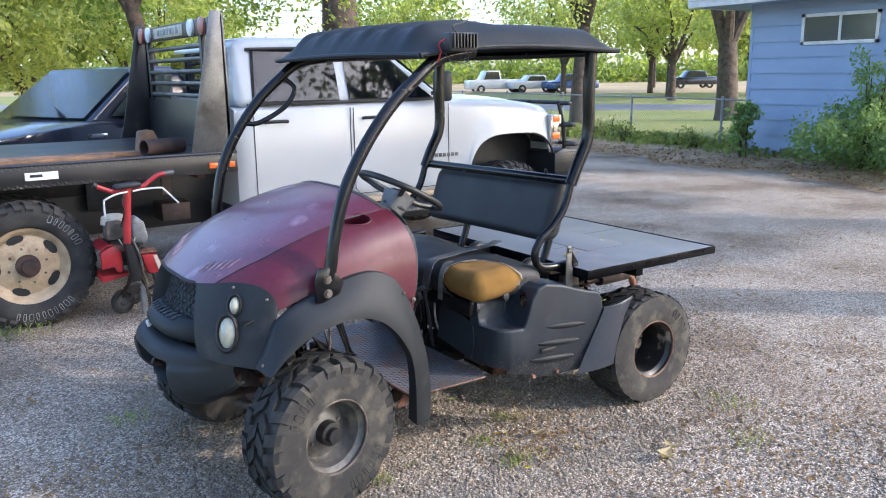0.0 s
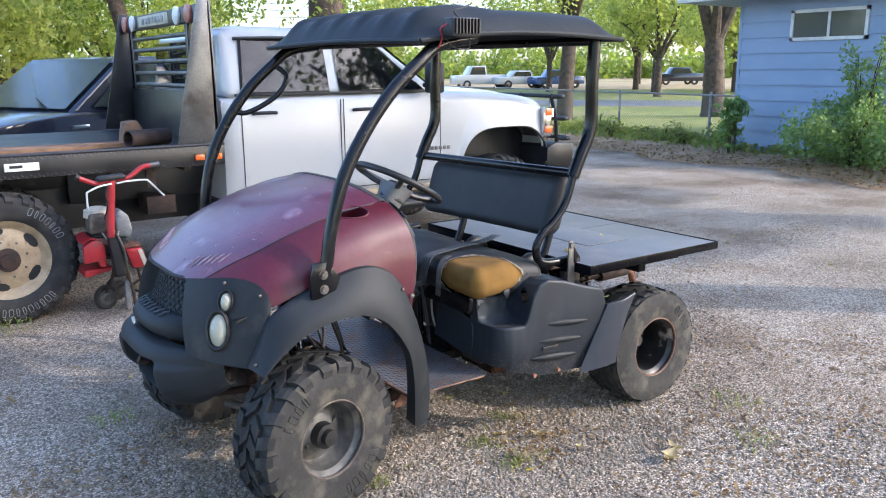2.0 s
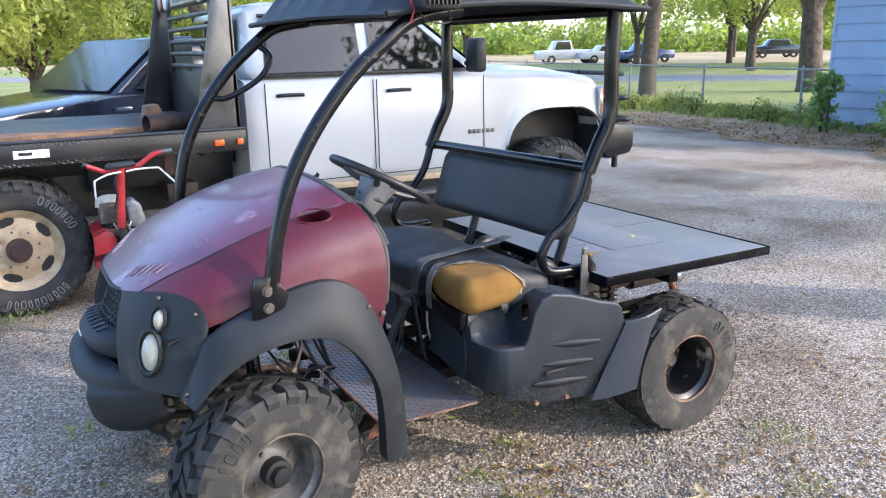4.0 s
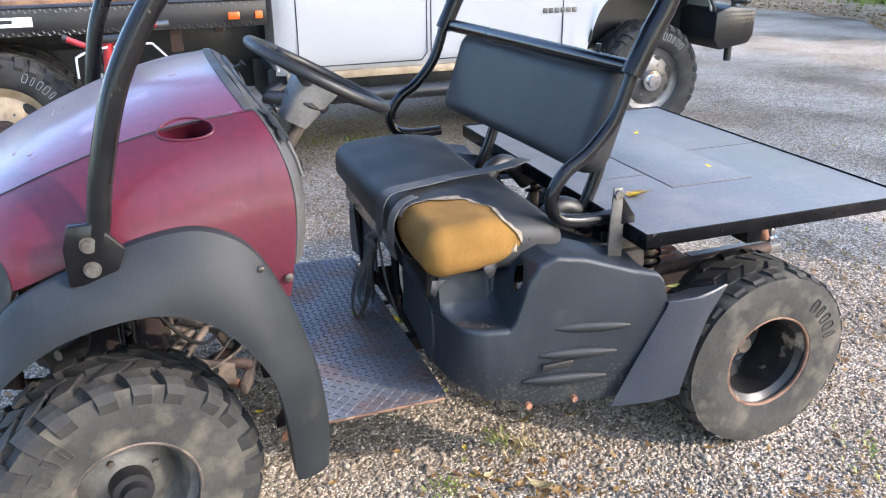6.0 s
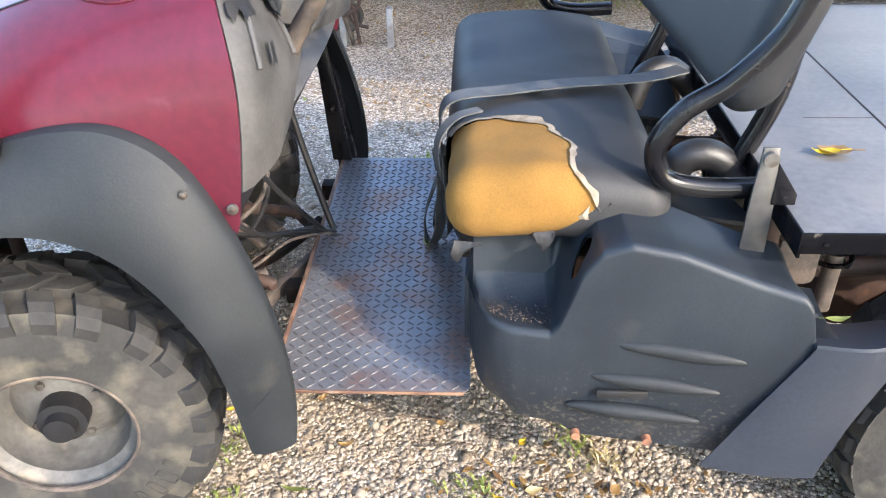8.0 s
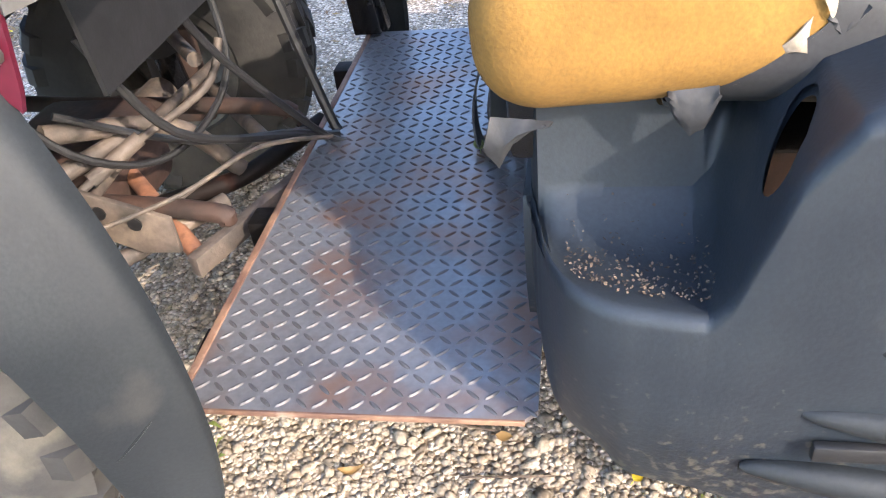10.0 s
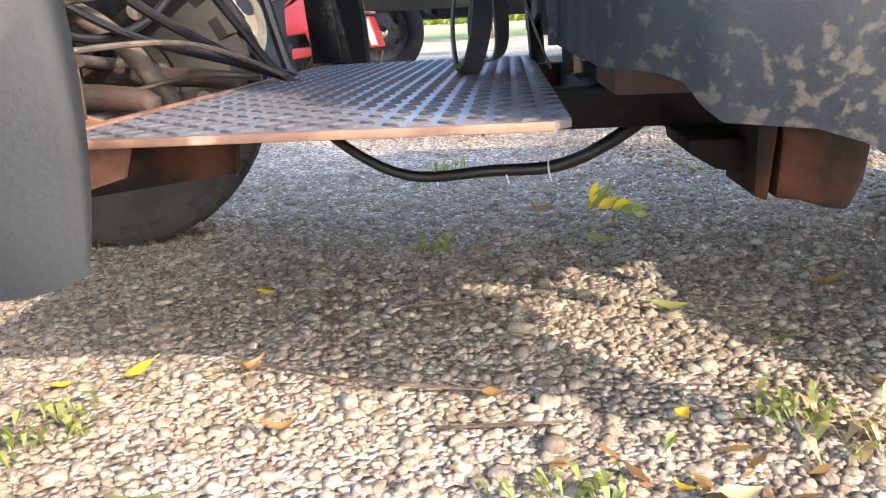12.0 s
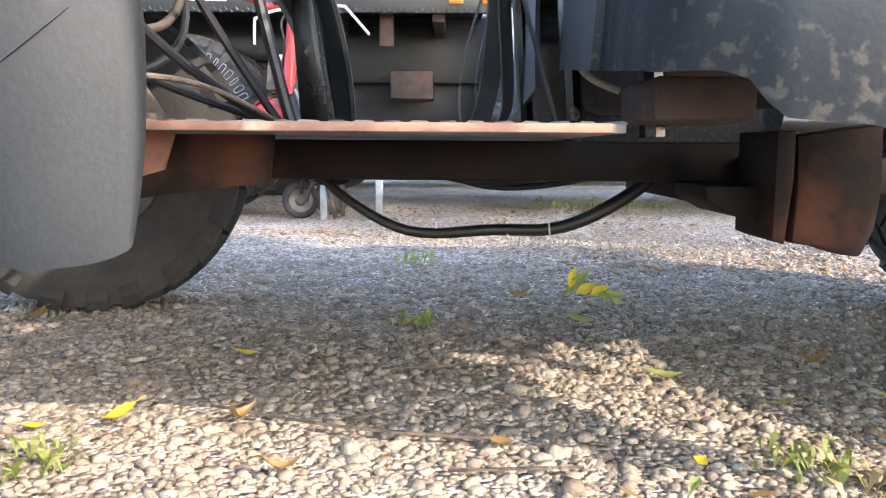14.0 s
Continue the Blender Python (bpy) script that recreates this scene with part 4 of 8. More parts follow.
def cowl_point(sgn, u, v, x0=0.850, x1=1.475):
    """Side cover: outer wall, rounded rim, then the ledge of the front pocket with its back wall, or the sloping top."""
    x = x0 + (x1 - x0) * u ** 1.5
    zt, zb = lerp(COWL_TOP, x), lerp(COWL_BOT, x)
    y = smooth(COWL_Y, x, 0.012)
    pocket = max(0.0, min(1.0, (1.040 - x) / 0.035))
    deep = max(0.012, y - 0.014 - 0.470) * pocket + 0.16 * (1 - pocket)
    if v <= 0.50:
        w = v / 0.50
        z = zb + (zt - 0.014 - zb) * w
        yy = y - 0.02 * (1 - w) ** 3 + 0.006 * math.sin(w * math.pi)
    elif v <= 0.60:
        w = (v - 0.50) / 0.10
        z = zt - 0.014 + 0.014 * math.sin(w * math.pi / 2)
        yy = y - 0.014 * (1 - math.cos(w * math.pi / 2))
    elif v <= 0.80:
        w = (v - 0.60) / 0.20
        z = zt - (0.010 * pocket + 0.012 * (1 - pocket)) * math.sin(w * math.pi) + 0.022 * pocket * max(0.0, (w - 0.5) / 0.5) ** 2
        yy = y - 0.014 - deep * w
    else:
        w = (v - 0.80) / 0.20
        z = zt + (0.022 + 0.113 * w) * pocket - 0.03 * w * (1 - pocket)
        yy = y - 0.014 - deep - (0.006 * w + 0.010 * math.sin(w * math.pi / 2)) * pocket - 0.05 * w * (1 - pocket)
    return Vector((x, YC + sgn * (yy + 0.02), z))


for sgn in (-1, 1):
    skin = grid(lambda u, v: cowl_point(sgn, u, v), 150, 80, 0.006)
    broken = [f for f in skin.faces if (lambda c: ((c.x - 1.050 - 0.35 * (c.y + 0.560)) / 0.014) ** 2 + ((c.y + 0.560) / 0.036) ** 2 + 0.3 * noise.noise(c * 60) < 1)(f.calc_center_median())] if sgn < 0 else []
    bmesh.ops.delete(skin, geom=broken, context="FACES")
    for _ in range(5):
        rim = {}
        for e in skin.edges:
            if len(e.link_faces) == 1:
                for v, w in ((e.verts[0], e.verts[1]), (e.verts[1], e.verts[0])):
                    rim.setdefault(v, []).append(w.co.copy())
        for v, near in rim.items():
            v.co = v.co * 0.5 + sum(near, Vector()) / len(near) * 0.5
    cowl = part("engine_cover", skin, M["plastic_mud"], utv, "scuffed grey-black plastic side cover with raised ribs and dried mud")

    def front_face(u, v):
        p = cowl_point(sgn, 0, 0.60 * v)
        w = u
        return Vector((0.850 + 0.012 * math.sin(w * math.pi / 2), p.y - sgn * (0.30 * w + 0.0), p.z + 0.03 * w * (1 - v) + 0.10 * w * v))

    part("cover_front", grid(front_face, 10, 12, 0.008), M["plastic_mud"], cowl, "black front face of the side cover")
    for (xa, xb, z) in ((1.035, 1.275, 0.416), (1.075, 1.30, 0.490), (1.115, 1.335, 0.566)):
        n = 14
        pts = [Vector((xa + (xb - xa) * k / n, YC + sgn * (lerp(COWL_Y, xa + (xb - xa) * k / n) + 0.020), z - 0.012 * k / n)) for k in range(n + 1)]
        part("rib", sweep(bmesh.new(), pts, lambda t: 0.003 + 0.0135 * math.sin(math.pi * min(1, max(0, t))) ** 0.6, 10, 2), M["plastic"], cowl)
    for (xa, za, xb, zb, r) in ((1.16, 0.69, 1.42, 0.668, 0.0045), (1.11, 0.640, 1.43, 0.612, 0.0055)):
        pts = [Vector((xa + (xb - xa) * k / 10, YC + sgn * (lerp(COWL_Y, xa + (xb - xa) * k / 10) + 0.014), za + (zb - za) * k / 10)) for k in range(11)]
        part("ledge", sweep(bmesh.new(), pts, r, 8, 2), M["plastic"], cowl)
    x = 1.13
    part("vent_slot", boxes(((1.085, YC + sgn * (lerp(COWL_Y, x) + 0.025) - 0.004, 0.446), (1.178, YC + sgn * (lerp(COWL_Y, x) + 0.025) + 0.006, 0.464)), bevel=0.003), M["trim_black"], cowl, "dark open slot")
    for x, z in ((1.058, 0.332), (1.192, 0.333)):
        y = YC + sgn * (lerp(COWL_Y, x) + 0.005)
        part("screw", cyl(bmesh.new(), (x, y, z), (x, y + sgn * 0.014, z), 0.009, 10), M["rust"], cowl, "rusty screw head")

    FLAP_FRONT = [(0.30, 1.285), (0.40, 1.33), (0.5, 1.375), (0.612, 1.425)]
    FLAP_BACK = [(0.335, 1.475), (0.45, 1.505), (0.55, 1.545), (0.635, 1.60)]

    def flap(u, v):
        z = 0.305 + 0.31 * v
        xa, xb = lerp(FLAP_FRONT, z), lerp(FLAP_BACK, z + 0.02 * u)
        x = xa + (xb - xa) * u
        yy = lerp(COWL_Y, x) + 0.012 + 0.012 * math.sin(u * math.pi) - 0.02 * (v - 0.5) * u
        return Vector((x, YC + sgn * (yy + 0.02), z + 0.03 * u))

    fl = part("splash_flap", grid(flap, 18, 18, 0.006), M["plastic_new"], cowl, "smooth darker blue-black splash flap before the rear wheel")
    part("flap_shelf", grid(lambda u, v: flap(u, 1) + Vector((0, -sgn * 0.15 * v, -0.05 * v - 0.03 * v * u)), 8, 4, 0.006), M["plastic_new"], fl)
    rg = np.random.default_rng(60 + sgn)
    gx, gw = rg.uniform(0.885, 1.005, 420), np.abs(rg.normal(0, 0.4, 420)) % 1
    quads = []
    for a, b in zip(gx, gw):
        c = cowl_point(sgn, ((a - 0.85) / 0.625) ** (1 / 1.5), 0.62 + 0.17 * b) + Vector((0, 0, 0.003))
        k = 0.0007 + 0.0014 * rg.random()
        t = rg.uniform(0, 6.28)
        e, f = Vector((math.cos(t), math.sin(t), rg.normal(0, 0.4))) * k, Vector((-math.sin(t), math.cos(t), rg.normal(0, 0.4))) * k * 0.7
        quads.append([tuple(c - e), tuple(c + f), tuple(c + e), tuple(c - f)])
    ob = part("dirt", blades_mesh("dirt", np.array(quads), M["bark"]), M["bark"], cowl, "dry dirt and leaf crumbs on the ledge")
    ob["kind"] = "stuff"
    part("cover_top", grid(lambda u, v: Vector((1.03 + 0.36 * u, YC + sgn * (0.46 - 0.30 * v), 0.745 - 0.05 * u - 0.06 * v)), 6, 6, 0.008), M["plastic"], cowl)

# floor plate with raised tread bars
plate = part("floor_plate", prism([(0.450, -0.540), (0.840, -0.540), (0.854, -0.526), (0.854, 0.535), (0.450, 0.535)], 0.349, 0.3555, "z"), M["plate"], utv, "steel tread plate floor with rusty edges and wear")
LUG = bmesh.new()
for k in range(8):
    a = 2 * math.pi * k / 8
    LUG.verts.new((0.0112 * math.cos(a), 0.0031 * math.sin(a), 0))
for k in range(6):
    a = 2 * math.pi * k / 6
    LUG.verts.new((0.0075 * math.cos(a), 0.0012 * math.sin(a), 0.0022))
LUG.verts.ensure_lookup_table()
vs = LUG.verts[:]
LUG.faces.new(vs[8:])
low, top = vs[:8], vs[8:]
bmesh.ops.bridge_loops(LUG, edges=[LUG.edges.new((low[k], low[(k + 1) % 8])) for k in range(8)] + [e for e in LUG.edges if e.verts[0] in top and e.verts[1] in top])
lug_me = to_mesh("tread_bar", LUG, M["plate_bar"])
lv = np.array([v.co[:] for v in lug_me.vertices])
lf = [tuple(p.vertices) for p in lug_me.polygons]
V, F = [], []
base = 0
for i in range(19):
    for j in range(51):
        x, y = 0.464 + 0.0212 * i, -0.528 + 0.0212 * j
        a = radians(42 if (i + j) % 2 else -42)
        if x > 0.85 or y > 0.53:
            continue
        r = np.array([[math.cos(a), -math.sin(a), 0], [math.sin(a), math.cos(a), 0], [0, 0, 1]])
        if j < 15:
            part("tread_bar", lug_me, None, plate, "", pose(x, y, 0.3553, 0, 0, math.degrees(a)))
            continue
        V.extend((lv @ r.T + (x, y, 0.3553)).tolist())
        F.extend([tuple(q + base for q in f) for f in lf])
        base += len(lv)
ob = part("tread_pattern", cloud("tread_pattern", V, F, M["plate_bar"]), M["plate_bar"], plate, "raised diamond tread bars")
ob["kind"] = "stuff"
for f in ob.data.polygons:
    f.use_smooth = True
part("plate_edge", boxes(((0.450, -0.5435, 0.3485), (0.841, -0.5395, 0.3557)), bevel=0.001), M["rust_edge"], plate, "bright rusty cut edge")
part("plate_edge", boxes(((0.440, -0.540, 0.3465), (0.450, 0.535, 0.358)), bevel=0.001), M["rust_edge"], plate, "bright rusty cut edge")

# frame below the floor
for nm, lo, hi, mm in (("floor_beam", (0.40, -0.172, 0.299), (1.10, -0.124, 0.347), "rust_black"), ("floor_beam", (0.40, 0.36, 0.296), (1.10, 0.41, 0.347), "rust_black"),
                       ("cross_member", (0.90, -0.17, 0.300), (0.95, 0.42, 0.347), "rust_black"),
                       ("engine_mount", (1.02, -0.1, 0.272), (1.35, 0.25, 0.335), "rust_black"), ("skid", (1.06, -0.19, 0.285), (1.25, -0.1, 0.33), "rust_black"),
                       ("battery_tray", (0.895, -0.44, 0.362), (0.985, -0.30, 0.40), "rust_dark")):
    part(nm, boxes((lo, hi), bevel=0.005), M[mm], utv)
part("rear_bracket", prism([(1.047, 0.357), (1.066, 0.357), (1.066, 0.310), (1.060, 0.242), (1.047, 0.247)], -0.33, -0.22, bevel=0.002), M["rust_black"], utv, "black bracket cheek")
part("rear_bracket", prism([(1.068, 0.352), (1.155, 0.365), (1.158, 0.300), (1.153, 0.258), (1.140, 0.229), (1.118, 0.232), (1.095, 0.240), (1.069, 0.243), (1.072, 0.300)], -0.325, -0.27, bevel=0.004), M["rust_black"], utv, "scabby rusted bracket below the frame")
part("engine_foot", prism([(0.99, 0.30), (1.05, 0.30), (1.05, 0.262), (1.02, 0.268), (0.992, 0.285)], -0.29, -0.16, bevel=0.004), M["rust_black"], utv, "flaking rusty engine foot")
part("gusset", prism([(0.43, 0.348), (0.50, 0.348), (0.49, 0.318), (0.40, 0.292), (0.40, 0.31)], -0.50, -0.494), M["rust"], utv, "orange rusted gusset plate")
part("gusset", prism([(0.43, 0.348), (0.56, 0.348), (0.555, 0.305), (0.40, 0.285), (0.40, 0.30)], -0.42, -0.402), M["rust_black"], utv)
for sgn in (1,):
    y = YC + sgn * 0.50
    part("fender_brace", prism([(0.385, 0.80), (0.415, 0.80), (0.475, 0.36), (0.415, 0.36)], y - 0.012, y + 0.012, bevel=0.003), M["steel_black"], utv, "black steel brace behind the fender")
    part("brace_web", prism([(0.405, 0.70), (0.445, 0.62), (0.485, 0.36), (0.465, 0.36)], y + 0.012, y + 0.05), M["steel_black"], utv)

# seat: rounded cushion with a torn corner of bare foam
def rounded(lo, hi, r, n, f=None):
    """Points and faces of a rounded box, as lists."""
    lo, hi = Vector(lo), Vector(hi)
    vs, fs, seen = [], [], {}

    def vert(p):
        key = tuple(round(c, 5) for c in p)
        if key not in seen:
            seen[key] = len(vs)
            q = Vector([lo[i] + (hi[i] - lo[i]) * p[i] for i in range(3)])
            core = Vector([min(max(q[i], lo[i] + r), hi[i] - r) for i in range(3)])
            d = q - core
            q = core + (d.normalized() * r if d.length > 1e-9 else d)
            vs.append(q)
        return seen[key]

    for ax in range(3):
        for s in (0, 1):
            for i in range(n[(ax + 1) % 3]):
                for j in range(n[(ax + 2) % 3]):
                    q = []
                    for di, dj in ((0, 0), (1, 0), (1, 1), (0, 1)):
                        p = [0, 0, 0]
                        p[ax] = s
                        p[(ax + 1) % 3] = (i + di) / n[(ax + 1) % 3]
                        p[(ax + 2) % 3] = (j + dj) / n[(ax + 2) % 3]
                        q.append(vert(p))
                    fs.append(q if s else q[::-1])
    return [f(v) for v in vs] if f else vs, fs


def pick(vs, fs, keep, lift=0.0):
    """A bmesh of the faces whose centre passes keep, lifted along the normals."""
    bm = bmesh.new()
    nv = [bm.verts.new(v) for v in vs]
    for f in fs:
        c = sum((vs[i] for i in f), Vector()) / 4
        if keep(c):
            bm.faces.new([nv[i] for i in f])
    bmesh.ops.delete(bm, geom=[v for v in bm.verts if not v.link_faces], context="VERTS")
    for _ in range(6):
        rim = {}
        for e in bm.edges:
            if len(e.link_faces) == 1:
                for v, w in ((e.verts[0], e.verts[1]), (e.verts[1], e.verts[0])):
                    rim.setdefault(v, []).append(w.co.copy())
        for v, near in rim.items():
            v.co = v.co * 0.5 + sum(near, Vector()) / len(near) * 0.5
    bm.normal_update()
    if lift:
        for v in bm.verts:
            v.co += v.normal * lift
    return bm


def sag(p):
    q = Vector(p)
    q.z += 0.018 * math.sin(math.pi * min(1, max(0, (p.x - 0.79) / 0.42))) - 0.012 * math.exp(-((p.y - 0.1) / 0.15) ** 2) + 0.006 * noise.noise(Vector(p) * 7)
    q.x += 0.015 * (0.80 - p.z) * 1.0
    return q


SEAT = rounded((0.80, -0.517, 0.672), (1.215, 0.535, 0.815), 0.055, (96, 210, 40), sag)


def tear(c, grow):
    wide = 0.16 if c.x < 0.912 else 0.156 * (0.40 + 0.60 * max(0.0, min(1.0, (c.z - 0.685) / 0.09)))
    d = Vector(((c.x - 0.912) / wide, (c.y + 0.45) / 0.232, (c.z - 0.765) / 0.110))
    return d.length + 0.10 * noise.noise(Vector(c) * 13) + 0.05 * noise.noise(Vector(c) * 45) < 1.0 + grow and c.y < -0.18


cushion = part("seat_cushion", pick(*SEAT, lambda c: not tear(c, 0.06)), M["vinyl"], utv, "black vinyl bench seat torn open at one corner")
FOAM = rounded((0.808, -0.518, 0.678), (1.215, 0.535, 0.818), 0.058, (96, 210, 40), sag)
foam = pick(FOAM[0], FOAM[1], lambda c: tear(c, 0.07), -0.003)
for v in foam.verts:
    d = Vector(((v.co.x - 0.905) / 0.15, (v.co.y + 0.50) / 0.19, (v.co.z - 0.755) / 0.12)).length
    v.co += v.normal * (0.007 * max(0.0, 1 - d * d) + 0.004 * noise.noise(v.co * 14))
    v.co.y -= 0.006 * max(0.0, 1 - d)
part("foam_core", foam, M["foam"], cushion, "bare yellow foam")
part("torn_lining", pick(SEAT[0], SEAT[1], lambda c: tear(c, 0.075) and not tear(c, 0.035 + 0.05 * noise.noise(Vector(c) * 14)), 0.003), M["liner"], cushion, "frayed pale lining round the tear")
for (xs, za, zb, tips, seed) in (((0.824, 0.876), 0.695, 0.690, (0.030, 0.046, 0.022, 0.010, 0.003), 1), ((0.965, 1.005), 0.716, 0.718, (0.004, 0.026, 0.040, 0.034, 0.006), 2),
                                 ((1.074, 1.100), 0.776, 0.782, (0.006, 0.016, 0.026, 0.018, 0.004), 3)):
    def flap_shape(u, v):
        k = min(int(u * 4), 3)
        edge = tips[k] + (tips[k + 1] - tips[k]) * (u * 4 - k) + 0.002 * noise.noise((u * 9, seed, 0))
        return Vector((xs[0] + (xs[1] - xs[0]) * u - 0.008 * v * (seed == 1), -0.508 - 0.007 * math.sin(v * 2.6) - 0.003 * noise.noise((u * 4, v * 3, seed)), za + (zb - za) * u - edge * v))

    part("torn_flap", grid(flap_shape, 16, 6, 0.002), M["vinyl"], cushion, "loose torn vinyl flap")
part("torn_lining", grid(lambda u, v: Vector((1.044 + 0.024 * u + 0.004 * v, -0.517 - 0.003 * math.sin(u * 5), 0.752 + 0.026 * u - (0.006 + 0.034 * u ** 1.5) * v)), 8, 6, 0.0015), M["liner"], cushion, "pale frayed lining scrap")
part("seat_base", boxes(((0.83, -0.44, 0.61), (1.2, 0.48, 0.69)), bevel=0.01), M["steel_black"], utv)
for x, y in ((0.91, -0.30), (0.84, 0.35), (0.88, 0.05)):
    part("seat_support", tube([(x, y, 0.63), (x + 0.02, y, 0.35)], 0.014, 8), M["steel_black"], utv)
part("engine_block", boxes(((0.95, -0.22, 0.40), (1.22, 0.35, 0.60)), bevel=0.03), M["rust_dark"], utv, "dark greasy engine under the seat")


def lean(p):
    q = Vector(p)
    q.x += 0.09 * (p.z - 1.05) / 0.28 - 0.06 * (p.y - 0.05) / 1.0 + 0.012 * math.cos((p.y - 0.05) * 3)
    return q


BACK = rounded((1.300, -0.435, 0.900), (1.405, 0.555, 1.190), 0.050, (12, 60, 26), lean)
part("seat_back", pick(*BACK, lambda c: True), M["vinyl"], utv, "faded black vinyl bench backrest")

# dash
def dash_point(u, v):
    a = -0.97 + 1.94 * u
    e = shell(1.0, a)
    w = max(0.0, v)
    p = Vector((e.x + 0.004 + 0.040 * math.sin(math.pi * w ** 0.6), YC + (e.y - YC) * (1 - 0.9 * w), e.z - 0.002 + (0.90 - e.z) * w * 0.9))
    p.x += 0.006 * noise.noise(Vector((u * 9, w * 7, 2)))
    return p


dash = part("dash", grid(dash_point, 60, 24, 0.008), M["dash"], utv, "dusty grey dash panel with broken openings")
part("dash_lower", grid(lambda u, v: Vector((0.47 - 0.04 * math.sin(math.pi * v) + 0.035 * v - 0.06 * abs(2 * u - 1) ** 3, YC + (0.53 - 0.04 * v) * (2 * u - 1), 0.93 - v * (0.07 + 0.05 * abs(2 * u - 1) ** 4))), 32, 12, 0.008), M["dash"], utv, "dusty grey lower dash")
part("dash_trim", grid(lambda u, v: shell(0.972 + 0.03 * v, -0.46 + 0.92 * u, 0.003) + Vector((0.004 * v, 0, -0.012 * max(0, v - 0.8) * 5)), 40, 6, 0.004), M["dash"], dash, "dusty grey trim along the hood")
for (ua, ub, va, vb, k) in ((0.175, 0.265, 0.0, 0.10, 1), (0.10, 0.135, 0.16, 0.20, 5), (0.22, 0.33, 0.36, 0.60, 6), (0.33, 0.44, 0.12, 0.42, 2), (0.56, 0.70, 0.14, 0.40, 3), (0.74, 0.80, 0.15, 0.5, 4)):
    def gap(u, v):
        j = 0.25 * noise.noise(Vector((v * 5, k, 0))) * (1 if u > 0.5 else -1)
        i = 0.25 * noise.noise(Vector((u * 5, k, 4))) * (1 if v > 0.5 else -1)
        return dash_point(ua + (ub - ua) * (u + j * abs(2 * u - 1)), va + (vb - va) * (v + i * abs(2 * v - 1))) + Vector((0.0125, 0, 0.004))
    part("dash_opening", grid(gap, 10, 10), M["trim_black"], dash, "broken dark opening in the dash")
for va in (0.08, 0.56, 0.66):
    part("dash_ridge", tube([dash_point(0.10 + 0.8 * k / 24, va) + Vector((0.004, 0, 0)) for k in range(25)], 0.006, 8, 1), M["dash"], dash)
for u, v in ((0.29, 0.2), (0.31, 0.3), (0.50, 0.12)):
    p = dash_point(u, v)
    part("knob", tube([p, p + Vector((0.030, 0, 0.012)), p + Vector((0.034, 0, 0.0135))], lambda t: 0.005 if t < 0.55 else 0.011, 10), M["trim_black"], dash, "black pull knob")

# steering
SW = Vector((0.622, -0.20, 1.195))
N_SW = Vector((0.48, 0.0, 0.877)).normalized()
A_SW, B_SW = Vector((0, 1, 0)), N_SW.cross(Vector((0, 1, 0)))
ring = [SW + (A_SW * math.cos(t) + B_SW * math.sin(t)) * 0.195 for t in [2 * math.pi * k / 40 for k in range(41)]]
sw = part("steering_wheel", tube(ring, 0.0145, 10, 1, cap=False), M["trim_black"], utv, "worn black steering wheel")
for t in (0.5, math.pi - 0.5, 1.5 * math.pi):
    q = SW + (A_SW * math.cos(t) + B_SW * math.sin(t)) * 0.19
    part("spoke", tube([SW - N_SW * 0.03, SW.lerp(q, 0.6) - N_SW * 0.02, q], 0.013, 8), M["trim_black"], sw)
part("wheel_hub", lathe([(0.001, 0.02), (0.04, 0.018), (0.055, 0.0), (0.06, -0.06), (0.045, -0.075)], 20, axis="z"), M["trim_black"], sw, "", look(SW - N_SW * 0.02, SW - N_SW * 2))
col = [SW - N_SW * 0.03, SW - N_SW * 0.15 + Vector((0.01, 0, 0)), Vector((0.50, -0.2, 0.97)), Vector((0.42, -0.2, 0.80))]
part("steering_column", tube(col, 0.019, 12), M["dusty"], utv, "bare rusty brown steering column")


def shroud(u, v):
    """Tapered cover under the wheel, round the column."""
    a = 2 * math.pi * u
    k = 0.068 - 0.030 * v
    c = SW - N_SW * (0.015 + 0.125 * v) + B_SW * 0.012 * v
    ca, sa = math.cos(a), math.sin(a)
    return c + A_SW * (k * math.copysign(abs(ca) ** 0.6, ca)) + B_SW * (k * 0.9 * math.copysign(abs(sa) ** 0.6, sa))


part("column_shroud", grid(shroud, 28, 8, 0.004), M["shroud"], utv, "faded grey column shroud")

# front mask, grille, lamps and bumper
def mask_point(u, v):
    a = -1 + 2 * u
    top = shell(0.0, a, 0.002)
    s = math.sin(a * math.pi / 2)
    yb = 0.575 * math.copysign(abs(s) ** 0.8, s)
    xb = -0.415 + 0.20 * abs(s) ** 3.0
    bot = Vector((xb, YC + yb, 0.66 - 0.035 * abs(s) ** 2))
    p = top.lerp(bot, v)
    bulge = math.sin(math.pi * v)
    p.x -= 0.022 * bulge * (1 - abs(s) ** 2)
    p.y += 0.012 * bulge * s
    inner = max(0.0, min(1.0, (0.50 - abs(s)) / 0.10))
    p.x += 0.075 * inner * inner * (3 - 2 * inner) * min(1.0, v / 0.12)
    return p


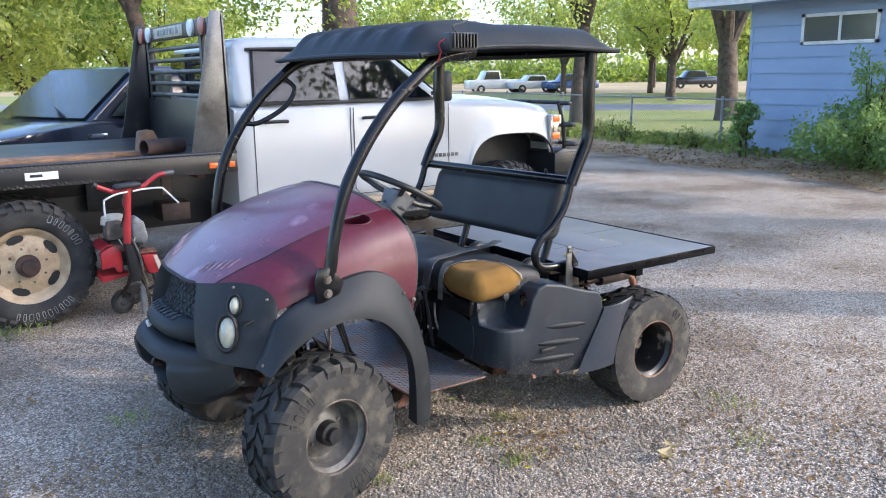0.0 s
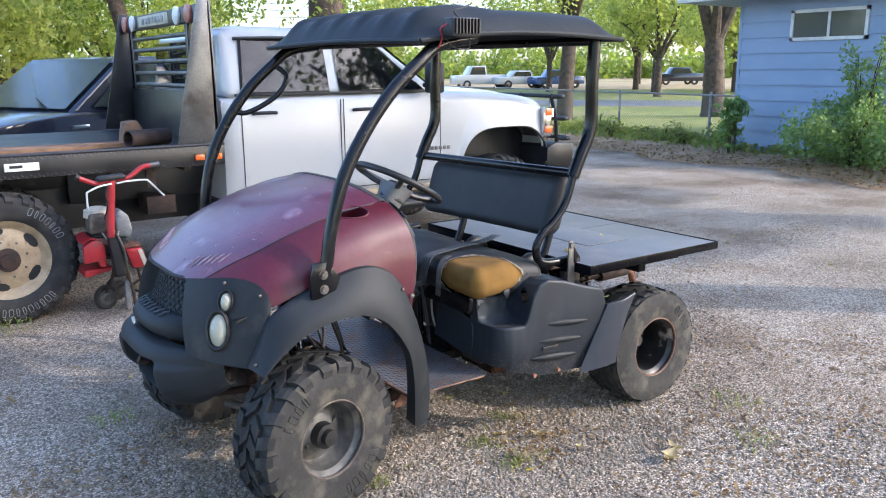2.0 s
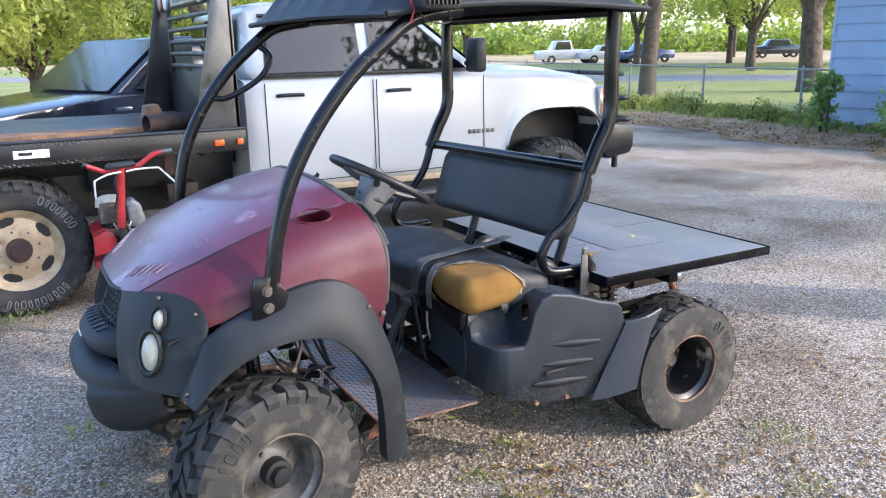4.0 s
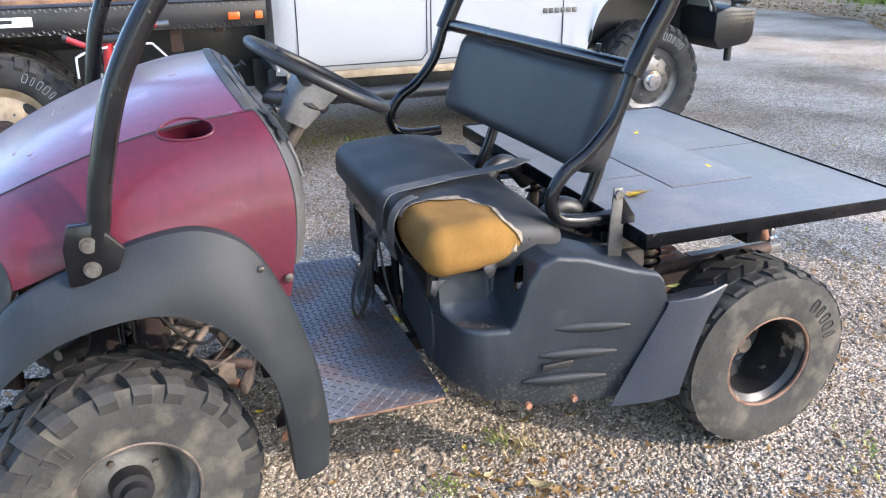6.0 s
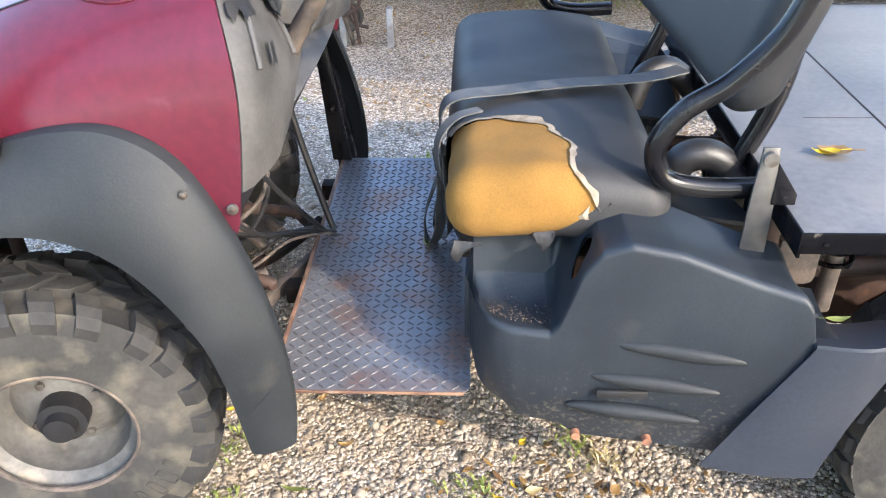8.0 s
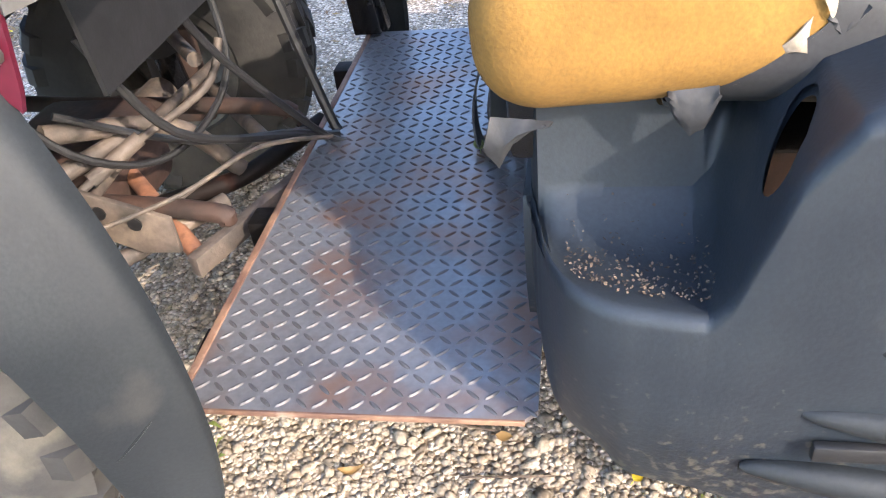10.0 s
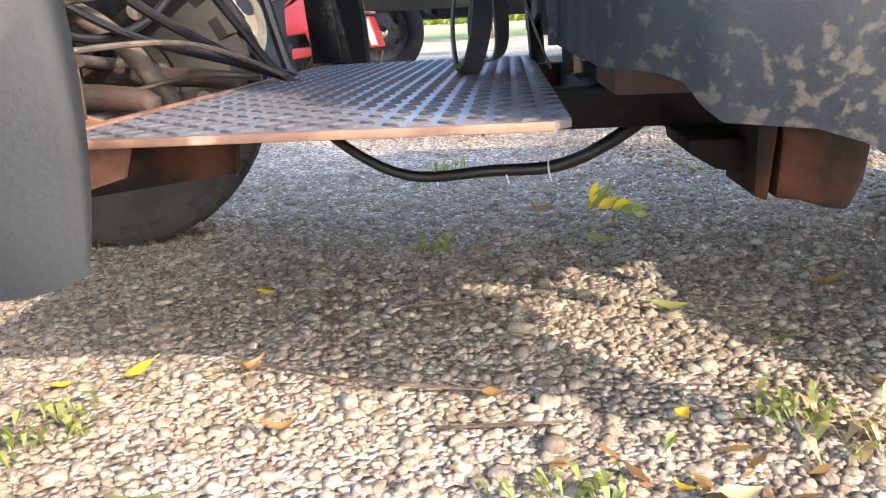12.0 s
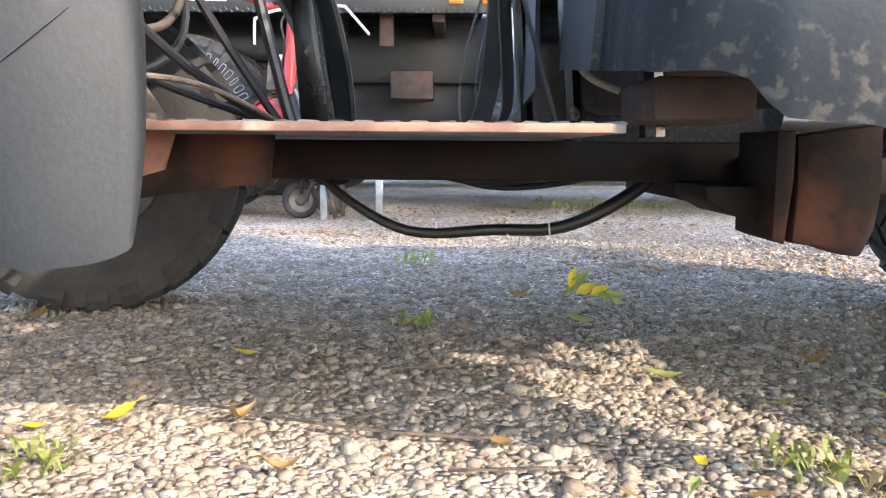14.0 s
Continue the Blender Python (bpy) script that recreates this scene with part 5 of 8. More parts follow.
mask = part("front_mask", grid(mask_point, 90, 16, 0.010), M["plastic"], utv, "black plastic front mask round grille and lamps")
for sgn in (-1, 1):
    for yl, v, ra, rb in ((0.45, 0.60, 0.035, 0.056), (0.445, 0.27, 0.022, 0.032)):
        u = min((k / 400 for k in range(401)), key=lambda k: abs(mask_point(k, v).y - YC - sgn * yl))
        c = mask_point(u, v)
        d2 = (mask_point(u, v - 0.01) - c).normalized()
        n = (mask_point(u + 0.01, v) - c).cross(d2).normalized()
        n = n if n.x < 0 else -n
        d1 = d2.cross(n).normalized()
        m3 = Matrix((d1, d2, n)).transposed().to_4x4()
        bm = lathe([(1.42, -0.004), (1.40, 0.007), (1.12, 0.005), (1.02, -0.012)], 28, axis="z")
        part("lamp_bezel", bm, M["trim_black"], mask, "", Matrix.Translation(c + n * 0.006) @ m3 @ Matrix.Diagonal((ra, rb, 1, 1)))
        bm = lathe([(0.001, 0.012), (0.4, 0.010), (0.75, 0.006), (1.04, -0.004)], 28, axis="z")
        part("headlight", bm, M["lens"], mask, "clouded yellow headlight lens", Matrix.Translation(c + n * 0.007) @ m3 @ Matrix.Diagonal((ra, rb, 1, 1)))
    for u, v in ((0.5 + sgn * 0.30, 0.06), (0.5 + sgn * 0.42, 0.10), (0.5 + sgn * 0.46, 0.90)):
        p = mask_point(u, v)
        part("rivet", lathe([(0.001, -0.006), (0.006, -0.004), (0.007, 0.0), (0.006, 0.004), (0.001, 0.006)], 10), M["bolt"], mask, "", pose(p.x - 0.003, p.y + sgn * 0.003, p.z))
def grille_point(u, v):
    """Grille panel leaning forward under the hood edge."""
    y = -0.205 + 0.45 * u
    s = (y - YC) / 0.225
    return Vector((-0.345 - 0.055 * v + 0.05 * s * s, y, 0.895 - 0.125 * v - 0.03 * s * s))


grille = part("grille", grid(lambda u, v: grille_point(u, v) + Vector((0.014, 0, 0)), 16, 6, 0.006), M["trim_black"], utv, "black honeycomb grille")
for j in range(6):
    for i in range(15):
        u, v = (i + (0.75 if j % 2 else 0.25)) / 15.2, (j + 0.5) / 6
        pts = [grille_point(u + 0.030 * math.cos(math.pi / 3 * k + math.pi / 6), v + 0.095 * math.sin(math.pi / 3 * k + math.pi / 6)) for k in range(7)]
        part("cell", sweep(bmesh.new(), pts, 0.0026, 4, 1, cap=False), M["plastic"], grille)
NOSE = [(0.0, -0.36, 0.765), (0.2, -0.405, 0.772), (0.4, -0.455, 0.757), (0.6, -0.475, 0.725), (0.8, -0.462, 0.690), (1.0, -0.41, 0.672)]


def nose(u, v):
    s = -1 + 2 * u
    k = 1 - abs(s) ** 4
    x = smooth([(q, b) for q, b, c in NOSE], v, 0.06)
    return Vector((-0.33 + (x + 0.33) * (0.35 + 0.65 * k) + 0.03 * s * s, YC + 0.262 * s, smooth([(q, c) for q, b, c in NOSE], v, 0.06) - 0.012 * s * s))


bar = part("nose_bar", grid(nose, 28, 16, 0.010), M["plastic"], utv, "black nose bar with worn raised emblem bars")
for k in range(8):
    u = 0.22 + 0.075 * k
    pts = [nose(u + 0.012 * (j % 2), 0.18 + 0.055 * j) + Vector((-0.002, 0, 0.002)) for j in range(4)]
    part("emblem_bar", tube(pts, 0.006, 6, 1), M["plastic_new"], bar)


def bumper_point(u, v):
    """Heavy rounded bumper: u across, v from the upper back edge round the front to the lower edge."""
    s = -1 + 2 * u
    k = 1 - abs(s) ** 3.0
    prof = [(0.0, -0.40, 0.665), (0.12, -0.47, 0.668), (0.28, -0.510, 0.645), (0.5, -0.525, 0.565), (0.72, -0.505, 0.475), (0.88, -0.44, 0.41), (1.0, -0.34, 0.385)]
    x = smooth([(a, b) for a, b, c in prof], v, 0.05)
    z = smooth([(a, c) for a, b, c in prof], v, 0.05)
    step = lambda q: max(0.0, min(1.0, q)) ** 2 * (3 - 2 * max(0.0, min(1.0, q)))
    mid = 0.13 * step((0.50 - abs(s)) / 0.07) * step((v - 0.36) / 0.05) * step((0.76 - v) / 0.06) + 0.035 * step((0.54 - abs(s)) / 0.10) * step((v - 0.70) / 0.06)
    mid -= 0.018 * step((abs(s) - 0.50) / 0.08) * step((0.93 - abs(s)) / 0.12) * step((v - 0.36) / 0.08)
    x = -0.20 + (x + 0.20) * (0.25 + 0.75 * k) + mid
    return Vector((x, YC + 0.42 * math.copysign(abs(s) ** 0.85, s), z + 0.24 * (1 - k) * max(-0.05, v - 0.40)))


bumper = part("front_bumper", grid(bumper_point, 110, 70, 0.010), M["plastic"], utv, "scuffed black moulded front bumper")
part("bumper_opening", grid(lambda u, v: bumper_point(0.29 + 0.42 * u, 0.44 + 0.24 * v) + Vector((-0.004, 0, 0)), 20, 10), M["trim_black"], bumper, "dark opening in the bumper")
part("bumper_clip", cyl(bmesh.new(), (-0.46, 0.12, 0.675), (-0.465, 0.12, 0.70), 0.01, 8), M["white"], utv, "small white clip")

# front suspension, cables and frame
def rod(name, pts, r, m, label=""):
    part(name, tube(pts, r, 10), M[m], utv, label)


for sgn in (-1, 1):
    def s(x, y, z):
        return (x, YC + sgn * y, z)
    rod("control_arm", [s(0.33, 0.10, 0.33), s(0.12, 0.36, 0.31)], 0.014, "dusty", "dusty brown control arm")
    rod("control_arm", [s(-0.18, 0.12, 0.33), s(0.0, 0.36, 0.31)], 0.017, "dusty")
    rod("control_arm", [s(0.22, 0.14, 0.47), s(0.06, 0.36, 0.44)], 0.014, "dusty")
    rod("strut", [s(0.06, 0.34, 0.33), s(0.06, 0.26, 0.74)], 0.026, "steel_black", "black strut")
    rod("spring_boot", [s(0.06, 0.325, 0.42), s(0.06, 0.30, 0.54)], 0.043, "trim_black", "ribbed black boot")
    rod("tie_rod", [s(0.16, 0.05, 0.40), s(0.15, 0.38, 0.37)], 0.010, "dusty")
    rod("drive_shaft", [s(0.035, 0.08, 0.33), s(0.035, 0.40, 0.325)], 0.014, "rust_dark")
    rod("shaft_boot", [s(0.035, 0.22, 0.33), s(0.035, 0.31, 0.327)], 0.036, "dusty", "dusty rubber boot")
    part("knuckle", boxes((tuple(min(a, b) for a, b in zip(s(-0.02, 0.37, 0.22), s(0.10, 0.41, 0.44))), tuple(max(a, b) for a, b in zip(s(-0.02, 0.37, 0.22), s(0.10, 0.41, 0.44)))), bevel=0.015), M["rust_dark"], utv)
    rod("frame_tube", [s(0.36, 0.17, 0.34), s(0.30, 0.17, 0.36), s(-0.25, 0.15, 0.40), s(-0.45, 0.15, 0.50)], 0.016, "rust_dark")
    rod("frame_tube", [s(-0.25, 0.16, 0.40), s(-0.20, 0.20, 0.72), s(0.05, 0.28, 0.86)], 0.018, "rust_dark")
    part("wheel_well", grid(lambda u, v: Vector((-0.26 + 0.66 * u, YC + sgn * (0.30 + 0.22 * v), 0.80 + 0.07 * math.sin(math.pi * u))), 12, 4, 0.006), M["trim_black"], utv)
part("differential", boxes(((-0.08, -0.10, 0.26), (0.14, 0.14, 0.42)), bevel=0.03), M["rust_dark"], utv, "greasy front differential")
part("mount_plate", prism([(0.16, 0.46), (0.32, 0.40), (0.32, 0.34), (0.26, 0.34), (0.16, 0.39)], -0.235, -0.225, bevel=0.002), M["dusty"], utv, "drilled dusty mounting plate")
for x, z in ((0.215, 0.412), (0.265, 0.393)):
    part("drilled_hole", cyl(bmesh.new(), (x, -0.2375, z), (x, -0.234, z), 0.011, 12), M["trim_black"], utv)
for k, (pts, r) in enumerate((([(0.33, -0.12, 0.74), (0.36, -0.05, 0.58), (0.44, 0.03, 0.42), (0.478, 0.06, 0.363), (0.52, 0.07, 0.345)], 0.0065), ([(0.18, -0.2, 0.55), (0.30, -0.08, 0.44), (0.42, 0.04, 0.385), (0.482, 0.065, 0.360)], 0.006),
                              ([(0.26, -0.20, 0.66), (0.33, -0.16, 0.50), (0.42, 0.0, 0.40), (0.487, 0.075, 0.362)], 0.007), ([(0.20, -0.28, 0.40), (0.33, -0.20, 0.42), (0.40, -0.06, 0.415), (0.48, 0.06, 0.365)], 0.004),
                              ([(0.10, -0.25, 0.66), (0.20, -0.22, 0.50), (0.28, -0.1, 0.43), (0.33, 0.05, 0.50), (0.30, 0.1, 0.7)], 0.006), ([(0.38, 0.10, 0.80), (0.42, 0.10, 0.6), (0.47, 0.09, 0.40), (0.485, 0.085, 0.362)], 0.009))):
    part("cable", tube(pts, r, 8), M["trim_black" if k != 3 else "dusty"], utv)
part("front_panel", grid(lambda u, v: Vector((0.36 + 0.02 * v, -0.35 + 0.74 * u, 0.90 - 0.25 * v)), 4, 4, 0.006), M["trim_black"], utv)
for pts, r in (([(0.50, 0.02, 0.34), (0.56, 0.0, 0.275), (0.66, -0.01, 0.222), (0.78, -0.01, 0.224), (0.88, 0.0, 0.228), (0.97, 0.01, 0.27), (1.03, 0.02, 0.32)], lambda t: 0.006 + 0.005 * t),
               ([(0.60, 0.2, 0.335), (0.75, 0.2, 0.285), (0.92, 0.2, 0.30), (1.02, 0.2, 0.34)], 0.007), ([(0.62, 0.24, 0.335), (0.78, 0.24, 0.275), (0.95, 0.24, 0.29), (1.04, 0.24, 0.34)], 0.006)):
    part("hose", tube(pts, r, 10), M["trim_black"], utv, "sagging black hose under the floor")

# rear end below the deck
for sgn in (-1, 1):
    y = YC + sgn * 0.40
    bm = bmesh.new()
    pts = [Vector((1.58 + 0.032 * math.cos(t), y + 0.032 * math.sin(t), 0.56 + 0.18 * t / (12 * math.pi))) for t in [0.35 * k for k in range(108)]]
    part("coil_spring", sweep(bm, pts, 0.006, 6, 1), M["steel_black"], utv, "black coil spring")
    rod("shock", [(1.58, y, 0.46), (1.58, y, 0.72)], 0.018, "dusty")
    rod("bed_leg", [(1.42, YC + sgn * 0.44, 0.72), (1.44, YC + sgn * 0.44, 0.40)], 0.020, "rust_dark")
part("axle_tube", tube([(1.888, -0.42, RR), (1.888, 0.46, RR)], 0.035, 14), M["rust_dark"], utv)
part("rear_drive", boxes(((1.72, -0.12, 0.2), (2.0, 0.2, 0.42)), bevel=0.04), M["rust_dark"], utv)
part("exhaust_can", tube([(1.92, -0.16, 0.57), (1.95, -0.155, 0.57), (2.15, -0.12, 0.56), (2.18, -0.115, 0.56)], lambda t: 0.042 if 0.1 < t < 0.9 else 0.026, 18), M["rust_dark"], utv, "orange rusted exhaust can")
rod("exhaust_pipe", [(2.18, -0.115, 0.56), (2.24, -0.11, 0.53), (2.28, -0.10, 0.46)], 0.02, "rust")
rod("exhaust_pipe", [(1.50, -0.26, 0.60), (1.70, -0.22, 0.59), (1.92, -0.16, 0.57)], 0.02, "rust_dark")
part("carburettor", boxes(((1.44, -0.44, 0.55), (1.53, -0.34, 0.66)), bevel=0.02), M["dusty"], utv, "dusty metal engine part")
rod("rear_frame", [(1.40, -0.30, 0.50), (2.15, -0.26, 0.50)], 0.022, "rust_dark")
rod("rear_frame", [(1.40, 0.34, 0.50), (2.15, 0.30, 0.50)], 0.022, "rust_dark")
part("hitch_bar", boxes(((2.05, -0.005, 0.335), (2.46, 0.06, 0.375)), bevel=0.004), M["rack_steel"], utv, "silver drawbar")
part("hitch_ball", lathe([(0.0, 0.375), (0.030, 0.376), (0.030, 0.392), (0.018, 0.398), (0.018, 0.425), (0.026, 0.435), (0.034, 0.458), (0.028, 0.482), (0.015, 0.492), (0.001, 0.493)], 20, axis="z"), M["chrome"], utv, "chrome tow ball", pose(2.42, 0.020, 0.012))
part("deck_hinge", prism([(1.325, 0.69), (1.37, 0.69), (1.368, 0.80), (1.358, 0.90), (1.332, 0.90), (1.327, 0.80)], -0.546, -0.540, bevel=0.001), M["rack_steel"], utv, "bare steel hinge strap")
part("hinge_plate", prism([(1.362, 0.795), (1.402, 0.795), (1.402, 0.815), (1.362, 0.872)], -0.548, -0.540, bevel=0.001), M["steel_black"], utv, "black triangular hinge plate")
part("hinge_bolt", cyl(bmesh.new(), (1.345, -0.544, 0.882), (1.345, -0.556, 0.882), 0.013, 12), M["bolt"], utv)
part("filler_hose", tube([(1.24, 0.12, 0.70), (1.27, 0.14, 0.77), (1.34, 0.16, 0.78), (1.42, 0.17, 0.70)], 0.03, 12), M["trim_black"], utv, "black rubber filler hose")
part("filler_hose", tube([(1.25, -0.30, 0.70), (1.27, -0.31, 0.765), (1.33, -0.31, 0.77), (1.40, -0.31, 0.70)], 0.032, 12), M["trim_black"], utv)

# work lamp on the canopy corner
lamp = part("work_lamp", boxes(((0.60, -0.645, 1.80), (0.735, -0.575, 1.875)), bevel=0.010), M["trim_black"], utv, "black finned work lamp with loose wires")
for k in range(8):
    x = 0.612 + 0.0155 * k
    part("cooling_fin", boxes(((x, -0.655, 1.815), (x + 0.005, -0.640, 1.87))), M["trim_black"], lamp)
part("wire", tube([(0.66, -0.61, 1.87), (0.64, -0.60, 1.90), (0.70, -0.58, 1.915), (0.74, -0.57, 1.93)], 0.003, 6), M["trim_black"], lamp)
part("wire", tube([(0.60, -0.61, 1.85), (0.575, -0.60, 1.83), (0.59, -0.59, 1.80), (0.58, -0.58, 1.76)], 0.0035, 6), M["red"], lamp, "red wire")
part("wire", tube([(0.60, -0.60, 1.80), (0.64, -0.59, 1.765), (0.72, -0.585, 1.76), (0.72, -0.59, 1.80)], 0.0025, 6), M["trim_black"], lamp)

# webbing over the seat
part("seat_strap", tube([(1.32, -0.02, 0.845), (1.22, -0.05, 0.835), (1.05, -0.10, 0.842), (0.92, -0.14, 0.842), (0.815, -0.16, 0.835), (0.785, -0.16, 0.79), (0.787, -0.13, 0.70)], 0.01, 8, flat=(0.027, 0.0016)), M["strap"], utv, "flat black webbing strap")
part("strap_knot", tube([(0.787, -0.13, 0.70), (0.775, -0.08, 0.67), (0.78, -0.10, 0.64), (0.77, -0.05, 0.66)], 0.012, 8), M["strap"], utv)
for pts in (([(0.787, -0.09, 0.66), (0.765, -0.02, 0.56), (0.735, 0.02, 0.45), (0.735, 0.03, 0.372), (0.755, 0.02, 0.363), (0.775, 0.0, 0.44), (0.785, -0.05, 0.60), (0.787, -0.08, 0.66)]),
            ([(0.787, -0.09, 0.66), (0.77, 0.0, 0.52), (0.755, 0.04, 0.42), (0.775, 0.045, 0.375), (0.80, 0.03, 0.40), (0.79, -0.02, 0.55), (0.785, -0.08, 0.66)])):
    part("hanging_strap", tube(pts, 0.01, 8, flat=(0.019, 0.0016)), M["strap"], utv, "looped end of the webbing strap")
part("strap_tail", tube([(0.787, -0.12, 0.68), (0.80, -0.14, 0.55), (0.84, -0.1, 0.42), (0.86, -0.08, 0.37)], 0.01, 8, flat=(0.012, 0.0015)), M["strap"], utv)
part("white_cord", tube([(0.875, -0.08, 0.64), (0.862, -0.10, 0.53), (0.880, -0.12, 0.44), (0.93, -0.12, 0.41)], 0.005, 8), M["cream"], utv, "pale cord")
part("seat_strap", tube([(0.87, -0.235, 0.838), (0.82, -0.262, 0.832), (0.786, -0.276, 0.79), (0.785, -0.268, 0.72), (0.80, -0.24, 0.66)], 0.01, 8, flat=(0.013, 0.0016)), M["strap"], utv, "second narrow webbing strap beside the tear")
for x in (0.70, 0.80, 0.86):
    part("cable_tie", tube([(x, -0.006, 0.235), (x, -0.014, 0.222), (x + 0.004, -0.012, 0.206)], 0.0015, 5), M["white"], utv, "pale cable tie tail")
part("engine_part", boxes(((1.66, -0.26, 0.52), (1.76, -0.16, 0.62)), bevel=0.02), M["rust_dark"], utv, "orange rusted casting under the deck")
part("engine_part", boxes(((1.44, -0.42, 0.54), (1.54, -0.30, 0.70)), bevel=0.02), M["dusty"], utv, "grimy pale casting under the deck")
for k in range(4):
    part("heat_fin", boxes(((1.655, -0.266, 0.53 + 0.022 * k), (1.765, -0.154, 0.536 + 0.022 * k))), M["rust"], utv)
rod("frame_tube", [(0.15, -0.20, 0.52), (0.26, -0.05, 0.45), (0.325, 0.01, 0.335)], 0.0155, "dusty", "grimy grey-brown frame tube")
rod("frame_tube", [(0.20, -0.13, 0.34), (0.24, -0.07, 0.325), (0.33, 0.02, 0.318), (0.43, 0.17, 0.338)], 0.0165, "rust_black", "blackened bent frame tube")
rod("frame_tube", [(0.10, 0.02, 0.345), (0.33, -0.21, 0.318)], 0.0145, "rust", "bright rusted frame tube")
part("floor_bar", prism([(0.325, -0.235), (0.345, -0.245), (0.447, 0.02), (0.43, 0.03)], 0.300, 0.335, "z", 0.004), M["dusty"], utv, "dirt-caked bar along the floor plate")
part("floor_bar", prism([(0.335, 0.25), (0.355, 0.24), (0.447, 0.12), (0.43, 0.12)], 0.300, 0.335, "z", 0.004), M["rust_dark"], utv)
rod("brake_line", [(0.14, -0.22, 0.345), (0.22, -0.16, 0.338), (0.30, -0.06, 0.36), (0.36, 0.04, 0.372), (0.43, 0.10, 0.362)], 0.0035, "dusty")
rod("tie_rod", [(0.16, -0.26, 0.42), (0.24, -0.16, 0.47), (0.32, -0.02, 0.50), (0.34, 0.03, 0.56)], 0.0065, "dusty")
part("rod_sleeve", tube([(0.20, -0.205, 0.447), (0.255, -0.135, 0.478)], 0.012, 10), M["dusty"], utv, "adjuster sleeve on the rod")
for k in range(7):
    z = 0.425 + 0.018 * k
    y = -0.30 - 0.012 * k / 7
    part("boot_fold", lathe([(0.036, -0.004), (0.047, 0.0), (0.036, 0.004)], 18, axis="z"), M["trim_black"], utv, "", pose(0.06, y, z))

# ---- white flatbed truck ----
truck = thing("flatbed_truck", "white crew-cab flatbed truck with a black steel bed", "truck", (1.6, 4.1, 0))
TY, TW = 3.08, 2.06
AX, TR, TRR = 3.80, 0.43, 0.452


def arch(cx, r, z0, n=14, flat=0.92):
    return [(cx + r * math.cos(math.pi * k / n), z0 + r * flat * math.sin(math.pi * k / n)) for k in range(n + 1)]


TRUCK_TOP = [(0.99, 1.465), (3.02, 1.485), (3.3, 1.475), (3.6, 1.46), (4.0, 1.425), (4.22, 1.385), (4.34, 1.335), (4.40, 1.27), (4.44, 1.19)]
TRUCK_HALF = [(0.99, 0.985), (1.03, 1.015), (1.1, 1.03), (3.9, 1.03), (4.15, 1.015), (4.30, 0.975), (4.38, 0.925), (4.44, 0.84)]


def truck_arch(x):
    """Lower edge of the body: sill, then the squared wheel arch."""
    d = abs(x - AX) / 0.56
    return 0.63 if d >= 1 else 0.63 + 0.50 * (1 - d ** 3.4) ** 0.42


def truck_skin(u, v):
    """Body section by section: u from cab to nose, v from the near sill over the top to the far sill."""
    x = 0.99 + 3.45 * u
    zb, zt, hw = truck_arch(x), smooth(TRUCK_TOP, x, 0.03), smooth(TRUCK_HALF, x, 0.02)
    sgn = -1 if v <= 0.5 else 1
    h = 1 - abs(2 * v - 1)
    r = 0.10 if x > 3.05 else 0.06
    flare = 0.024 * math.exp(-(((math.hypot((x - AX) / 0.60, (max(zb, 0.63) - 0.62 + 0.001) / 0.52) - 1.0)) / 0.25) ** 2) if x > 3.1 else 0.0
    side = hw - r
    if h <= 0.62:
        z = zb + (zt - r - zb) * (h / 0.62)
        y = hw - 0.030 * ((z - 1.02) / 0.45) ** 2 - 0.05 * max(0.0, (0.74 - z) / 0.12) ** 2 + flare * math.exp(-((z - zb) / 0.12) ** 2)
    elif h <= 0.80:
        a = (h - 0.62) / 0.18 * math.pi / 2
        top = hw - 0.030 * ((zt - r - 1.02) / 0.45) ** 2
        z, y = zt - r + r * math.sin(a), top - r * (1 - math.cos(a))
    else:
        w = (h - 0.80) / 0.20
        top = hw - 0.030 * ((zt - r - 1.02) / 0.45) ** 2
        z, y = zt + 0.03 * (1 - (1 - w) ** 2) + 0.018 * math.exp(-((w - 0.55) / 0.18) ** 2) * (x > 3.05), (top - r) * (1 - w)
    return Vector((x, TY + TW / 2 + sgn * y, z))


body = part("body", grid(truck_skin, 140, 72, 0.010), M["truck_white"], truck, "white painted truck body with dapples of light")
part("nose_panel", boxes(((4.37, TY + 0.16, 0.66), (4.425, TY + TW - 0.16, 1.25)), bevel=0.02), M["truck_white"], truck)
part("cab_back", boxes(((0.992, TY + 0.06, 0.66), (1.012, TY + TW - 0.06, 1.45)), bevel=0.006), M["truck_white"], truck)
# greenhouse
bm = bmesh.new()
prof = [(1.02, 1.46), (3.06, 1.47), (2.42, 1.97), (2.25, 2.02), (1.16, 2.03), (1.05, 1.98)]
inset = {1.46: 0.0, 1.47: 0.0, 1.97: 0.145, 2.02: 0.19, 2.03: 0.19, 1.98: 0.15}
a = [bm.verts.new((x, TY + 0.045 + inset[z], z)) for x, z in prof]
b = [bm.verts.new((x, TY + TW - 0.045 - inset[z], z)) for x, z in prof]
bm.faces.new(a); bm.faces.new(b[::-1])
for i in range(6):
    bm.faces.new((a[i], b[i], b[(i + 1) % 6], a[(i + 1) % 6]))
bmesh.ops.recalc_face_normals(bm, faces=bm.faces[:])
bmesh.ops.bevel(bm, geom=[e for e in bm.edges if e.calc_face_angle(0) > 0.3], offset=0.075, segments=4, profile=0.5, affect="EDGES")
part("cab", bm, M["truck_white"], truck, "white truck cab")


def side_y(z):
    return TY + 0.045 + 0.30 * max(0, (z - 1.46))


